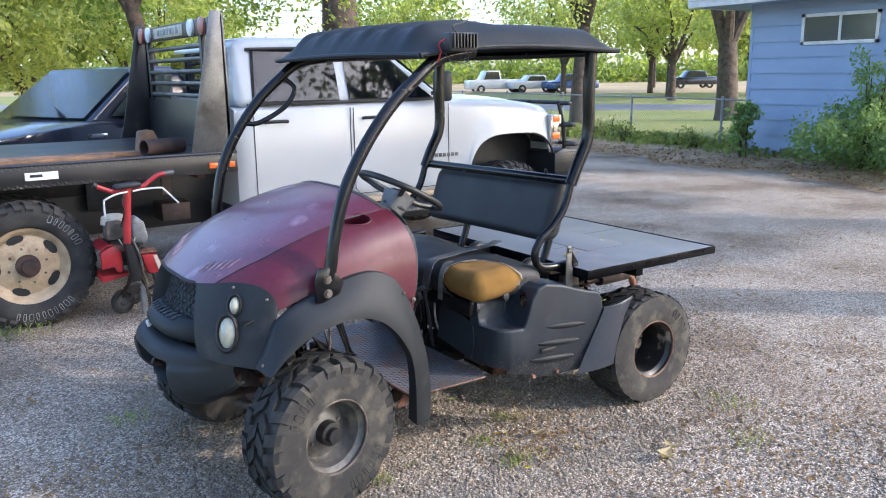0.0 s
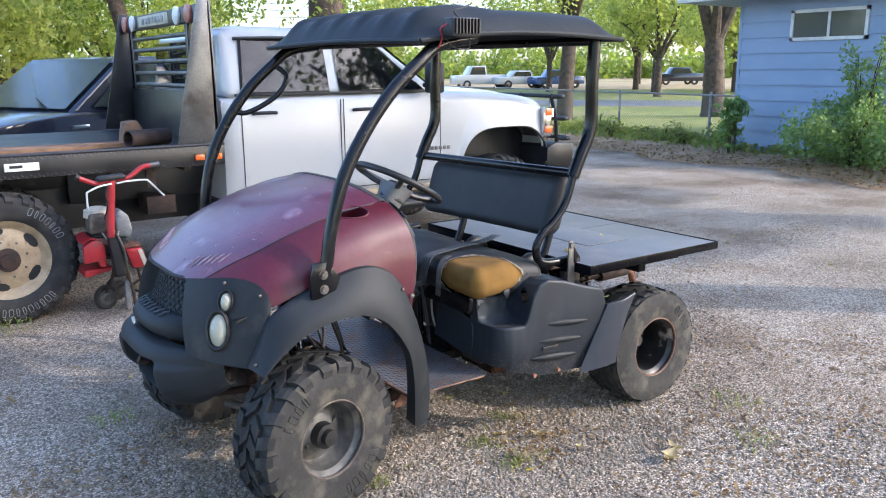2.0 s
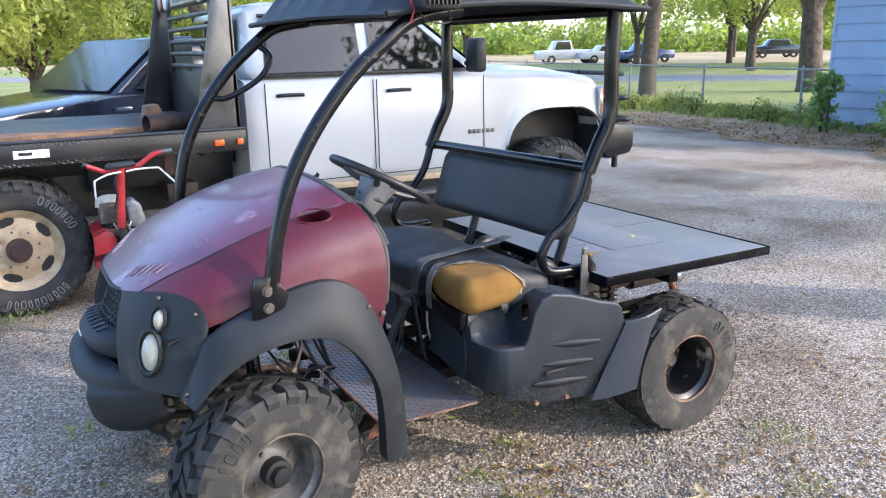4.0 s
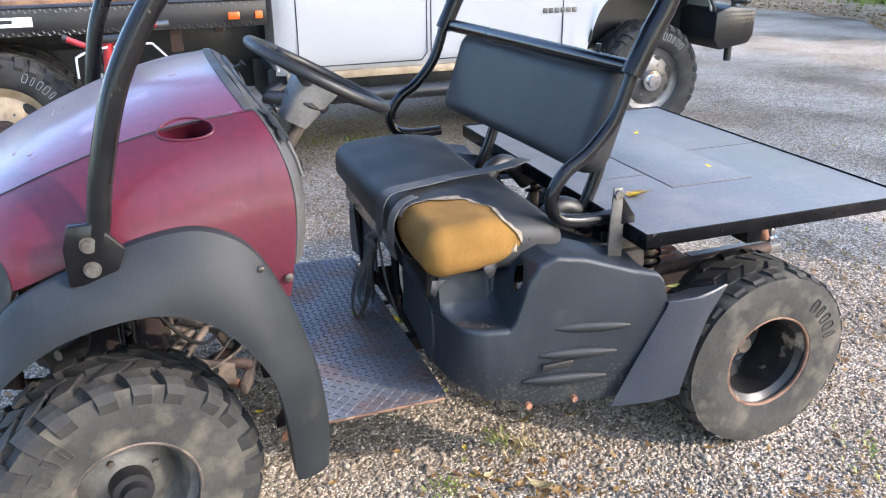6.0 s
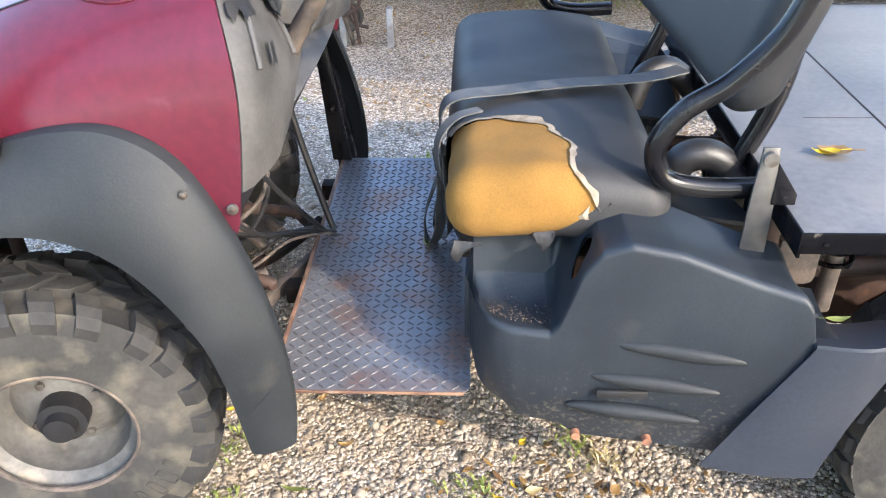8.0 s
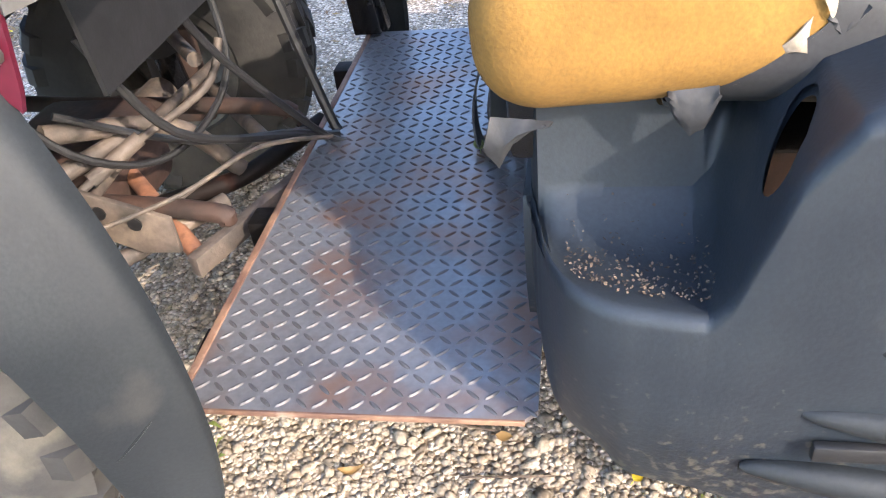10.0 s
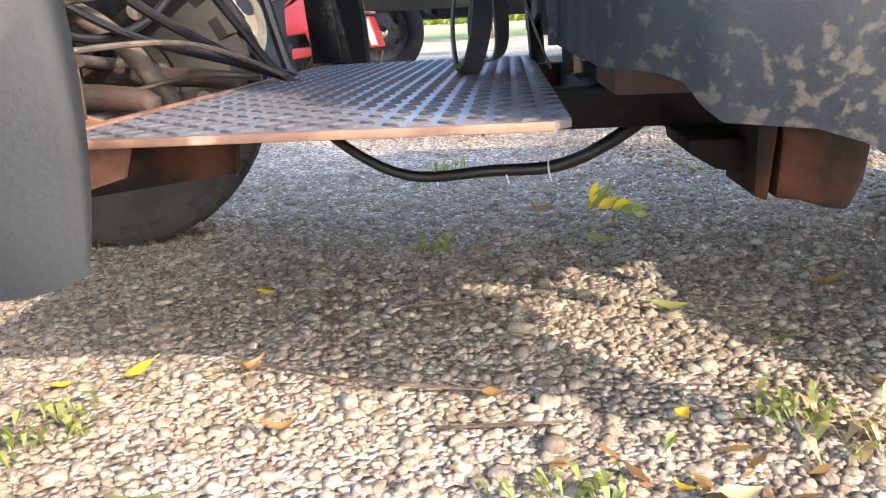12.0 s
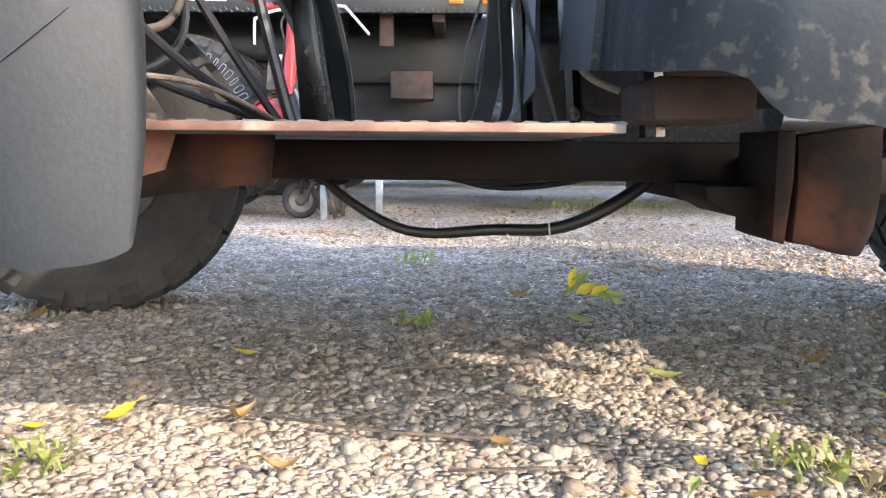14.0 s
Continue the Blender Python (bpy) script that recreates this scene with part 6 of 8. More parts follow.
def pane(name, pts, material, parent, label="", out=0.006, thick=0.006):
    bm = bmesh.new()
    bm.faces.new([bm.verts.new((x, side_y(z) - out, z)) for x, z in pts])
    bmesh.ops.solidify(bm, geom=bm.faces[:], thickness=thick)
    return part(name, bm, material, parent, label)


for pts in ([(1.17, 1.51), (1.93, 1.51), (1.93, 1.90), (1.22, 1.91)], [(2.02, 1.51), (2.86, 1.51), (2.42, 1.88), (2.02, 1.90)]):
    w = pane("side_window", [((x - 1.9) * 1.03 + 1.9, (z - 1.7) * 1.08 + 1.7) for x, z in pts], M["trim_black"], truck, "black window trim", 0.004, 0.012)
    pane("pane", pts, M["dark_glass"], w, "dark tinted glass reflecting trees", 0.012, 0.004)
bm = bmesh.new()
bm.faces.new([bm.verts.new(p) for p in ((3.06, TY + 0.16, 1.49), (3.06, TY + TW - 0.16, 1.49), (2.45, TY + TW - 0.26, 1.965), (2.45, TY + 0.26, 1.965))])
bmesh.ops.solidify(bm, geom=bm.faces[:], thickness=0.01)
for v in bm.verts:
    v.co += Vector((0.010, 0, 0.012))
part("windscreen", bm, M["dark_glass"], truck)
bm = boxes(((1.008, TY + 0.3, 1.55), (1.018, TY + TW - 0.3, 1.92)), bevel=0.003)
part("rear_window", bm, M["dark_glass"], truck, "dark rear window")
# doors
for xa, xb in ((1.13, 2.0), (2.03, 3.02)):
    pts = [(xa, 1.44), (xa, 0.74), (xa + 0.04, 0.69), (xb - 0.04, 0.69), (xb, 0.74), (xb, 1.44)]
    d = part("door_seam", tube([(x, TY - 0.001, z) for x, z in pts], 0.004, 6, 1), M["trim_black"], truck, "dark door gap")
for x in (1.22, 2.12):
    h = part("door_handle", tube([(x, TY - 0.004, 1.345), (x + 0.03, TY - 0.035, 1.35), (x + 0.17, TY - 0.035, 1.35), (x + 0.20, TY - 0.004, 1.345)], 0.014, 10), M["trim_black"], truck, "black door handle")
part("belt_moulding", boxes(((1.10, TY + 0.030, 1.478), (2.95, TY + 0.05, 1.500)), bevel=0.003), M["trim_black"], truck)
part("rocker", boxes(((1.05, TY + 0.02, 0.60), (3.2, TY + 0.06, 0.650)), bevel=0.006), M["rim_cream"], truck, "dirty cream rocker")
part("arch_liner", prism([(AX - 0.55, 0.5), (AX + 0.55, 0.5), (AX + 0.55, 1.0), (AX + 0.40, 1.16), (AX - 0.40, 1.16), (AX - 0.55, 1.0)], TY + 0.40, TY + 0.46, "y"), M["trim_black"], truck, "black open wheel well")
pts = [(AX + 0.556 * math.sin(math.pi / 2 * k / 14), TY - 0.004, truck_arch(AX + 0.556 * math.sin(math.pi / 2 * k / 14))) for k in range(-14, 15)]
part("arch_lip", tube(pts, 0.012, 8, 1), M["trim_black"], truck, "black arch trim")
part("window_visor", tube([(1.16, side_y(1.925) - 0.012, 1.925), (1.6, side_y(1.935) - 0.022, 1.935), (1.99, side_y(1.93) - 0.012, 1.93)], 0.014, 8), M["trim_black"], truck, "black rain visor over the window")
part("window_visor", tube([(2.01, side_y(1.93) - 0.012, 1.93), (2.30, side_y(1.925) - 0.022, 1.925), (2.46, side_y(1.88) - 0.012, 1.885)], 0.014, 8), M["trim_black"], truck, "black rain visor over the window")
part("tank", boxes(((1.2, TY + 0.30, 0.42), (2.9, TY + 0.55, 0.62)), bevel=0.05), M["trim_black"], truck)
m = part("mirror", boxes(((2.80, TY - 0.26, 1.47), (2.90, TY - 0.06, 1.74)), bevel=0.03), M["trim_black"], truck, "black tow mirror")
part("mirror_arm", boxes(((2.84, TY - 0.08, 1.52), (2.88, TY + 0.02, 1.56)), bevel=0.008), M["trim_black"], m)
part("side_step", tube([(1.02, TY + 0.10, 0.56), (1.08, TY - 0.02, 0.50), (3.10, TY - 0.02, 0.50), (3.18, TY + 0.10, 0.56)], 0.05, 12), M["flatbed"], truck, "black tube side step")
for k in range(6):
    part("badge_bar", boxes(((2.86 + 0.046 * k, TY - 0.006, 0.955), (2.895 + 0.046 * k, TY - 0.001, 0.99)), bevel=0.002), M["rack_steel"], truck, "small grey badge bar")
part("headlamp", boxes(((4.28, TY + 0.0 - 0.006, 1.00), (4.425, TY + 0.34, 1.29)), bevel=0.02), M["chrome"], truck, "clear stacked headlamp")
for z in (1.21, 1.04):
    part("marker_lens", boxes(((4.30, TY - 0.010, z), (4.40, TY + 0.02, z + 0.07)), bevel=0.006), M["amber"], truck, "amber side marker")
part("radiator_grille", boxes(((4.41, TY + 0.38, 0.80), (4.435, TY + TW - 0.38, 1.28)), bevel=0.01), M["trim_black"], truck)
bp = part("steel_bumper", prism([(4.36, 0.62), (4.62, 0.66), (4.66, 0.72), (4.66, 0.92), (4.42, 0.94), (4.30, 0.90), (4.30, 0.70)], TY - 0.05, TY + TW + 0.05, "y", 0.012), M["flatbed"], truck, "heavy black tread-plate bumper")
for i in range(9):
    for j in range(7):
        x, z = 4.335 + 0.036 * i + (0.018 if j % 2 else 0), 0.72 + 0.03 * j
        part("tread_bar", tube([(x - 0.010, TY - 0.052, z - 0.006), (x + 0.010, TY - 0.052, z + 0.006)], 0.004, 5), M["flatbed"], bp)
for y in (TY + 0.14, TY + 0.62, TY + TW - 0.62, TY + TW - 0.14):
    part("guard_post", tube([(4.60, y, 0.9), (4.58, y, 1.15), (4.50, y, 1.42)], 0.022, 10), M["trim_black"], truck, "black brush guard tube")
for z, x in ((1.40, 4.51), (1.18, 4.57), (0.98, 4.60)):
    part("guard_rail", tube([(x - 0.14, TY - 0.02, z), (x, TY + 0.1, z), (x, TY + TW - 0.1, z), (x - 0.14, TY + TW + 0.02, z)], 0.022, 10), M["trim_black"], truck)
part("front_leg", tube([(4.52, TY + 0.05, 0.64), (4.52, TY + 0.05, 0.52)], 0.03, 10), M["trim_black"], truck)
wheel(truck, pose(AX, TY + 0.14, TR - 0.01), TR, 0.30, 0.235, M["rack_steel"], 0.03, M["chrome"], 30, "dusty all-terrain truck tyre with pale lettering", 8, 0.085, 8, 0.125, 0.016, "dull grey steel wheel with a chrome centre", letters=((1.2, 7), (-1.9, 9)), letter_mat=M["galv"])
wheel(truck, pose(AX, TY + TW - 0.14, TR - 0.01, 0, 0, 180), TR, 0.30, 0.235, M["rack_steel"], 0.03, M["chrome"], 30, "", 8, 0.085, 8, 0.125, 0.016)
wheel(truck, pose(-0.615, 3.09, TRR - 0.01), TRR, 0.33, 0.262, M["rim_cream"], 0.055, M["rust_dark"], 30, "large all-terrain tyre with white outlined lettering", 5, 0.085, 8, 0.125, 0.022, "cream dually rim with a greasy hub", letters=((0.75, 7), (-1.35, 10)), letter_mat=M["galv"], slot=0.115)
wheel(truck, pose(-0.615, 3.47, TRR - 0.01), TRR, 0.27, 0.262, M["rim_cream"], 0.055, M["rust_dark"], 30, "", 6, 0.085, 8, 0.125, 0.016)
wheel(truck, pose(-0.615, 5.05, TRR - 0.01, 0, 0, 180), TRR, 0.27, 0.262, M["rim_cream"], 0.055, M["rust_dark"], 30, "", 6, 0.085, 8, 0.125, 0.016)
part("underbody", boxes(((0.95, 3.30, 0.40), (4.2, 4.9, 0.66)), bevel=0.02), M["trim_black"], truck)
# bed
BY = 2.95
part("bed_floor", boxes(((-3.3, BY + 0.04, 1.06), (0.88, 5.25, 1.125)), bevel=0.004), M["flatbed"], truck, "black steel bed floor with dirt")
rail = part("bed_rail", boxes(((-3.3, BY, 0.985), (0.93, BY + 0.035, 1.135)), bevel=0.004), M["flatbed"], truck, "black tread-plate side rail")
part("rail_cap", tube([(-3.3, BY + 0.01, 1.137), (0.93, BY + 0.01, 1.137)], 0.014, 8), M["flatbed"], rail)
V, F = [], []
for i in range(160):
    for j in range(4):
        x, z = -3.25 + 0.026 * i, (0.992, 1.004, 1.116, 1.128)[j]
        s = 0.007 if (i + j) % 2 else -0.007
        q = len(V)
        V += [(x - 0.008, BY - 0.001, z - s), (x - 0.005, BY - 0.004, z - s + 0.003), (x + 0.008, BY - 0.001, z + s), (x + 0.005, BY - 0.004, z + s - 0.003)]
        F += [(q, q + 1, q + 2, q + 3)]
ob = part("rail_tread", cloud("rail_tread", V, F, M["rack_steel"]), M["rack_steel"], rail)
ob["kind"] = "stuff"
part("stake_plate", boxes(((-0.57, BY - 0.006, 1.035), (-0.36, BY, 1.088)), bevel=0.002), M["white"], truck, "white sticker on the bed rail")
part("sticker_mark", boxes(((-0.54, BY - 0.008, 1.055), (-0.46, BY - 0.005, 1.075)), bevel=0.002), M["trim_black"], truck, "dark printed shape on the sticker")
for x in (0.70, 0.86):
    part("marker_lamp", boxes(((x, BY - 0.014, 1.025), (x + (0.07 if x < 0.8 else 0.045), BY, 1.07)), bevel=0.006), M["amber"], truck, "amber marker lamp")
for lo, hi, mm in (((-3.3, 3.55, 0.82), (1.0, 3.67, 1.06), "flatbed"), ((-3.3, 4.55, 0.82), (1.0, 4.67, 1.06), "flatbed"), ((-0.1, 3.5, 0.70), (0.95, 3.54, 1.0), "trim_black"), ((0.36, 3.05, 0.84), (0.43, 3.08, 1.0), "rust_dark"),
                   ((0.10, 3.0, 0.95), (0.16, 3.5, 1.06), "rust_dark"), ((0.62, 3.0, 0.95), (0.68, 3.5, 1.06), "rust_dark"), ((0.40, 3.25, 0.60), (0.62, 3.5, 0.74), "rust_dark"), ((-3.0, 3.60, 0.50), (0.9, 3.64, 0.86), "trim_black")):
    part("chassis_member", boxes((lo, hi), bevel=0.006), M[mm], truck)
# headache rack
for y0 in (2.965, 5.20):
    part("rack_upright", prism([(0.58, 1.135), (0.90, 1.135), (0.885, 2.20), (0.80, 2.20)], y0, y0 + 0.012, "y", 0.002), M["rack_steel" if y0 < 4 else "flatbed"], truck, "tapered bare steel rack upright" if y0 < 4 else "tapered black rack upright")
    part("upright_flange", boxes(((0.87, y0, 1.135), (0.90, y0 + 0.11, 2.18)), bevel=0.004), M["rack_steel"], truck)
part("rack_plate", boxes(((0.86, 3.05, 1.135), (0.87, 5.2, 1.52)), bevel=0.002), M["flatbed"], truck, "black steel bulkhead with scratches")
for z in (1.56, 1.66, 1.76, 1.86, 1.96):
    part("rack_bar", tube([(0.86, 3.42, z), (0.86, 4.96, z)], 0.019, 10), M["rack_steel"], truck)
for y in (3.36, 4.96):
    part("rack_post", boxes(((0.84, y, 1.50), (0.88, y + 0.06, 2.06)), bevel=0.004), M["flatbed"], truck)
lb = part("light_bar", boxes(((0.82, 3.08, 2.04), (0.90, 5.2, 2.16)), bevel=0.006), M["flatbed"], truck, "lamp bar with worn lettering plate")
part("letter_plate", boxes(((0.812, 3.75, 2.055), (0.82, 4.62, 2.145)), bevel=0.003), M["cream"], lb, "pale plate with faded lettering")
for k in range(7):
    part("letter_bar", boxes(((0.806, 3.86 + 0.095 * k, 2.075), (0.813, 3.92 + 0.095 * k, 2.125)), bevel=0.002), M["galv"], lb)
for y, mm in ((3.22, "pinkish"), (3.50, "white"), (4.80, "white"), (5.06, "pinkish")):
    part("rack_lamp", lathe([(0.068, 0.0), (0.07, 0.02), (0.055, 0.028), (0.001, 0.034)], 20), M[mm], lb, "", pose(0.82, y, 2.10, 0, 0, 90))
truck.location.y -= 0.15
# loose things on the bed
solo("lumber_plank", boxes(((-2.9, 2.92, 1.127), (0.05, 3.04, 1.165)), bevel=0.004), M["wood"], "weathered plank lying along the truck bed", "plank")
solo("lumber_plank", boxes(((-2.6, 3.09, 1.127), (0.28, 3.23, 1.165)), bevel=0.004), M["wood"], "weathered plank lying along the truck bed", "plank")
solo("steel_pipe", lathe([(0.062, -0.17), (0.062, 0.17), (0.054, 0.17), (0.054, -0.17), (0.062, -0.17)], 24), M["rust_dark"], "short rusty steel pipe on the truck bed", "pipe").matrix_world = pose(0.45, 3.10, 1.19, 0, 0, -70)
solo("wood_block", prism([(0.30, 1.127), (0.47, 1.127), (0.45, 1.25), (0.42, 1.31), (0.33, 1.30), (0.31, 1.20)], 3.24, 3.40, "y", 0.008), M["wood"], "offcut of wood standing on the truck bed", "wood block")

# ---- tiller ----
tiller = thing("garden_tiller", "small red garden tiller with bare steel handles", "tiller", (0.15, 2.55, 0))
def T(name, pts, r, mm, label="", **k):
    return part(name, tube(pts, r, 10, **k), M[mm], tiller, label)


T("post", [(-0.012, 2.50, 0.58), (0.004, 2.50, 0.78), (0.024, 2.495, 0.985)], 0.027, "red", "red upright post")
T("handlebar", [(0.02, 2.49, 0.975), (-0.07, 2.49, 0.955), (-0.105, 2.488, 0.962), (-0.185, 2.485, 1.0)], 0.0165, "red", "red handlebar")
T("handlebar", [(0.04, 2.49, 0.975), (0.12, 2.49, 0.972), (0.165, 2.495, 0.995), (0.235, 2.50, 1.04), (0.29, 2.505, 1.047)], 0.0165, "red", "red handlebar")
T("grip", [(-0.178, 2.485, 0.997), (-0.200, 2.485, 1.006)], 0.021, "trim_black")
T("grip", [(0.285, 2.505, 1.047), (0.35, 2.507, 1.052)], 0.018, "rack_steel", "bare worn bar end")
T("lever", [(0.02, 2.47, 0.945), (-0.06, 2.465, 0.935), (-0.135, 2.46, 0.905), (-0.146, 2.46, 0.885), (-0.148, 2.46, 0.79)], 0.0065, "white", "white brake lever")
T("lever", [(0.05, 2.47, 0.945), (0.12, 2.465, 0.955), (0.235, 2.46, 0.955), (0.262, 2.46, 0.94), (0.355, 2.46, 0.835)], 0.0065, "white", "white brake lever")
T("control_cable", [(0.0, 2.47, 0.94), (-0.03, 2.46, 0.88), (-0.02, 2.47, 0.80), (-0.04, 2.52, 0.70)], 0.005, "trim_black")
part("control_box", prism([(-0.065, 0.962), (0.105, 0.972), (0.118, 0.988), (0.10, 1.006), (-0.05, 0.998), (-0.072, 0.982)], 2.455, 2.535, "y", 0.008), M["trim_black"], tiller)
part("engine", boxes(((-0.10, 2.60, 0.40), (0.10, 2.80, 0.60)), bevel=0.02), M["rust_dark"], tiller, "dark oily engine block")
for k in range(6):
    part("cooling_fin", boxes(((-0.115, 2.585, 0.42 + 0.03 * k), (0.115, 2.815, 0.428 + 0.03 * k)), bevel=0.002), M["trim_black"], tiller)
part("recoil_cover", lathe([(0.001, 0.07), (0.05, 0.068), (0.085, 0.05), (0.092, 0.0)], 24, axis="z"), M["cream"], tiller, "grimy cream recoil cover", pose(-0.05, 2.68, 0.70))
part("engine_shroud", prism([(-0.13, 0.60), (0.01, 0.60), (0.0, 0.70), (-0.03, 0.74), (-0.12, 0.73)], 2.57, 2.72, "y", 0.015), M["dusty"], tiller, "grimy engine shroud")
part("fuel_tank", prism([(0.045, 0.56), (0.14, 0.545), (0.155, 0.60), (0.135, 0.70), (0.08, 0.755), (0.045, 0.72)], 2.58, 2.70, "y", 0.02), M["galv"], tiller, "pale grey fuel tank")
T("muffler", [(-0.10, 2.58, 0.54), (-0.02, 2.58, 0.535)], 0.028, "rust")
T("fuel_line", [(0.06, 2.58, 0.60), (0.03, 2.55, 0.56), (-0.02, 2.56, 0.55), (-0.05, 2.58, 0.60)], 0.005, "cream", "pale fuel line")
part("gear_column", prism([(-0.035, 0.62), (0.025, 0.62), (0.065, 0.36), (0.055, 0.30), (0.0, 0.30)], 2.49, 2.57, "y", 0.006), M["trim_black"], tiller, "black gear column")
T("column_bracket", [(0.02, 2.485, 0.60), (0.055, 2.48, 0.50), (0.07, 2.48, 0.40)], 0.009, "rack_steel")
part("tine_guard", grid(lambda u, v: Vector((-0.185 + 0.145 * u, 2.56 + 0.32 * v, 0.505 + 0.065 * math.sin(math.pi * (0.15 + 0.75 * u)) - 0.10 * max(0, u - 0.7) * 3)), 14, 6, 0.006), M["red"], tiller, "red tine guard")
part("tine_guard", prism([(-0.185, 0.52), (-0.11, 0.56), (-0.065, 0.545), (-0.045, 0.50), (-0.045, 0.365), (-0.085, 0.365), (-0.10, 0.41), (-0.185, 0.40)], 2.55, 2.60, "y", 0.008), M["red"], tiller, "red side of the tine guard")
part("skirt", prism([(-0.18, 0.345), (0.0, 0.35), (-0.01, 0.325), (-0.18, 0.295)], 2.60, 2.86, "y", 0.005), M["red"], tiller, "red lower skirt")
part("side_guard", prism([(0.085, 0.475), (0.195, 0.468), (0.238, 0.335), (0.128, 0.330)], 2.55, 2.72, "y", 0.006), M["red"], tiller, "red sloping side guard with a pale label")
part("guard_top", boxes(((0.07, 2.56, 0.478), (0.20, 2.74, 0.492)), bevel=0.004), M["rust"], tiller, "rusted top of the guard")
part("label", prism([(0.165, 0.462), (0.192, 0.460), (0.228, 0.345), (0.198, 0.345)], 2.544, 2.549, "y"), M["cream"], tiller)
wl = part("tiller_wheel", lathe([(0.058, -0.016), (0.064, -0.022), (0.080, -0.022), (0.090, -0.012), (0.090, 0.012), (0.080, 0.022), (0.064, 0.022), (0.058, 0.016)], 28), M["rubber"], tiller, "small black wheel", pose(-0.02, 2.80, 0.089, 0, 0, 20))
part("wheel_disc", lathe([(0.001, -0.016), (0.02, -0.018), (0.03, -0.010), (0.060, -0.014), (0.060, 0.014), (0.001, 0.012)], 20), M["rack_steel"], wl)
part("tiller_wheel", lathe([(0.001, -0.014), (0.058, -0.016), (0.064, -0.022), (0.080, -0.022), (0.090, -0.012), (0.090, 0.012), (0.080, 0.022), (0.064, 0.022), (0.001, 0.014)], 28), M["rubber"], tiller, "small black wheel", pose(0.10, 3.0, 0.089, 0, 0, 20))
T("axle", [(-0.02, 2.80, 0.089), (0.10, 3.0, 0.089)], 0.010, "rust_dark")
T("wheel_strut", [(-0.02, 2.80, 0.12), (0.02, 2.72, 0.25), (0.03, 2.66, 0.36)], 0.012, "rust_dark")
for k in range(4):
    a = 0.5 + 1.55 * k
    T("tine", [(0.13, 2.62 + 0.05 * k, 0.20), (0.13 + 0.09 * math.cos(a), 2.62 + 0.05 * k, 0.20 + 0.09 * math.sin(a)), (0.13 + 0.16 * math.cos(a + 0.35), 2.63 + 0.05 * k, max(0.015, 0.20 + 0.16 * math.sin(a + 0.35)))], 0.010, "rust_dark")
T("drag_stake", [(0.07, 2.55, 0.42), (0.12, 2.62, 0.24), (0.16, 2.73, 0.01)], 0.012, "dusty")
T("drag_stake", [(0.16, 2.60, 0.36), (0.19, 2.64, 0.2), (0.20, 2.70, 0.02)], 0.010, "rust_dark")
for x in (0.105, 0.37):
    part("stand_board", boxes(((x - 0.012, 2.69, 0.0), (x + 0.022, 2.74, 0.22)), bevel=0.004), M["galv"], tiller, "pale grey prop")

# ---- dark pickup behind ----
pick_up = thing("pickup_truck", "dark navy pickup truck with a dusty windscreen", "truck", (1.2, 7.2, 0))
PM = pose(0.42, 6.75, 0, 0, 0, 22)


def P(name, bm, mm, label=""):
    bmesh.ops.transform(bm, matrix=PM, verts=bm.verts[:])
    return part(name, bm, M[mm], pick_up, label)


P("body", prism([(-1.95, 0.50), (-1.52, 0.45)] + arch(-1.05, 0.46, 0.45)[::-1][1:-1] + [(-0.58, 0.45), (3.2, 0.5), (3.2, 1.25), (0.1, 1.27), (-0.35, 1.27), (-1.6, 1.13), (-1.92, 1.02), (-2.0, 0.8)], -0.95, 0.95, "y", 0.05), "navy", "dark navy body")
bm = bmesh.new()
pr = [(-0.38, 1.25), (0.38, 1.80), (0.55, 1.84), (1.9, 1.84), (2.0, 1.25)]
ins = (0.05, 0.2, 0.24, 0.24, 0.05)
a = [bm.verts.new((x, -0.95 + i, z)) for (x, z), i in zip(pr, ins)]
b = [bm.verts.new((x, 1.0 - 0.35 * i, z)) for (x, z), i in zip(pr, ins)]
bm.faces.new(a); bm.faces.new(b[::-1])
for i in range(5):
    bm.faces.new((a[i], b[i], b[(i + 1) % 5], a[(i + 1) % 5]))
bmesh.ops.recalc_face_normals(bm, faces=bm.faces[:])
bmesh.ops.bevel(bm, geom=[e for e in bm.edges if e.calc_face_angle(0) > 0.3], offset=0.04, segments=3, profile=0.5, affect="EDGES")
P("cab", bm, "navy", "dark navy cab")
bm = bmesh.new()
bm.faces.new([bm.verts.new(p) for p in ((-0.345, -0.80, 1.29), (0.36, -0.68, 1.80), (0.36, 0.88, 1.80), (-0.345, 0.94, 1.29))])
bmesh.ops.solidify(bm, geom=bm.faces[:], thickness=0.01)
for v in bm.verts:
    v.co += Vector((-0.012, 0, 0.014))
P("windscreen", bm, "glass", "greenish windscreen reflecting the sky")
bm = bmesh.new()
bm.faces.new([bm.verts.new(p) for p in ((-0.12, -0.915, 1.31), (0.48, -0.765, 1.77), (1.0, -0.755, 1.77), (1.0, -0.905, 1.31))])
bmesh.ops.solidify(bm, geom=bm.faces[:], thickness=0.008)
for v in bm.verts:
    v.co += Vector((0, -0.012, 0.004))
P("side_window", bm, "glass")
P("wiper", tube([(-0.36, -0.5, 1.30), (-0.24, -0.1, 1.40)], 0.008, 6), "trim_black")
P("mirror", boxes(((0.08, -1.20, 1.26), (0.18, -0.98, 1.44)), bevel=0.03), "trim_black", "black door mirror")
P("emblem", boxes(((-0.42, -0.962, 1.10), (-0.20, -0.952, 1.145)), bevel=0.004), "chrome", "plain chrome fender badge")
P("headlamp", boxes(((-2.0, -0.93, 0.86), (-1.86, -0.55, 1.02)), bevel=0.02), "chrome")
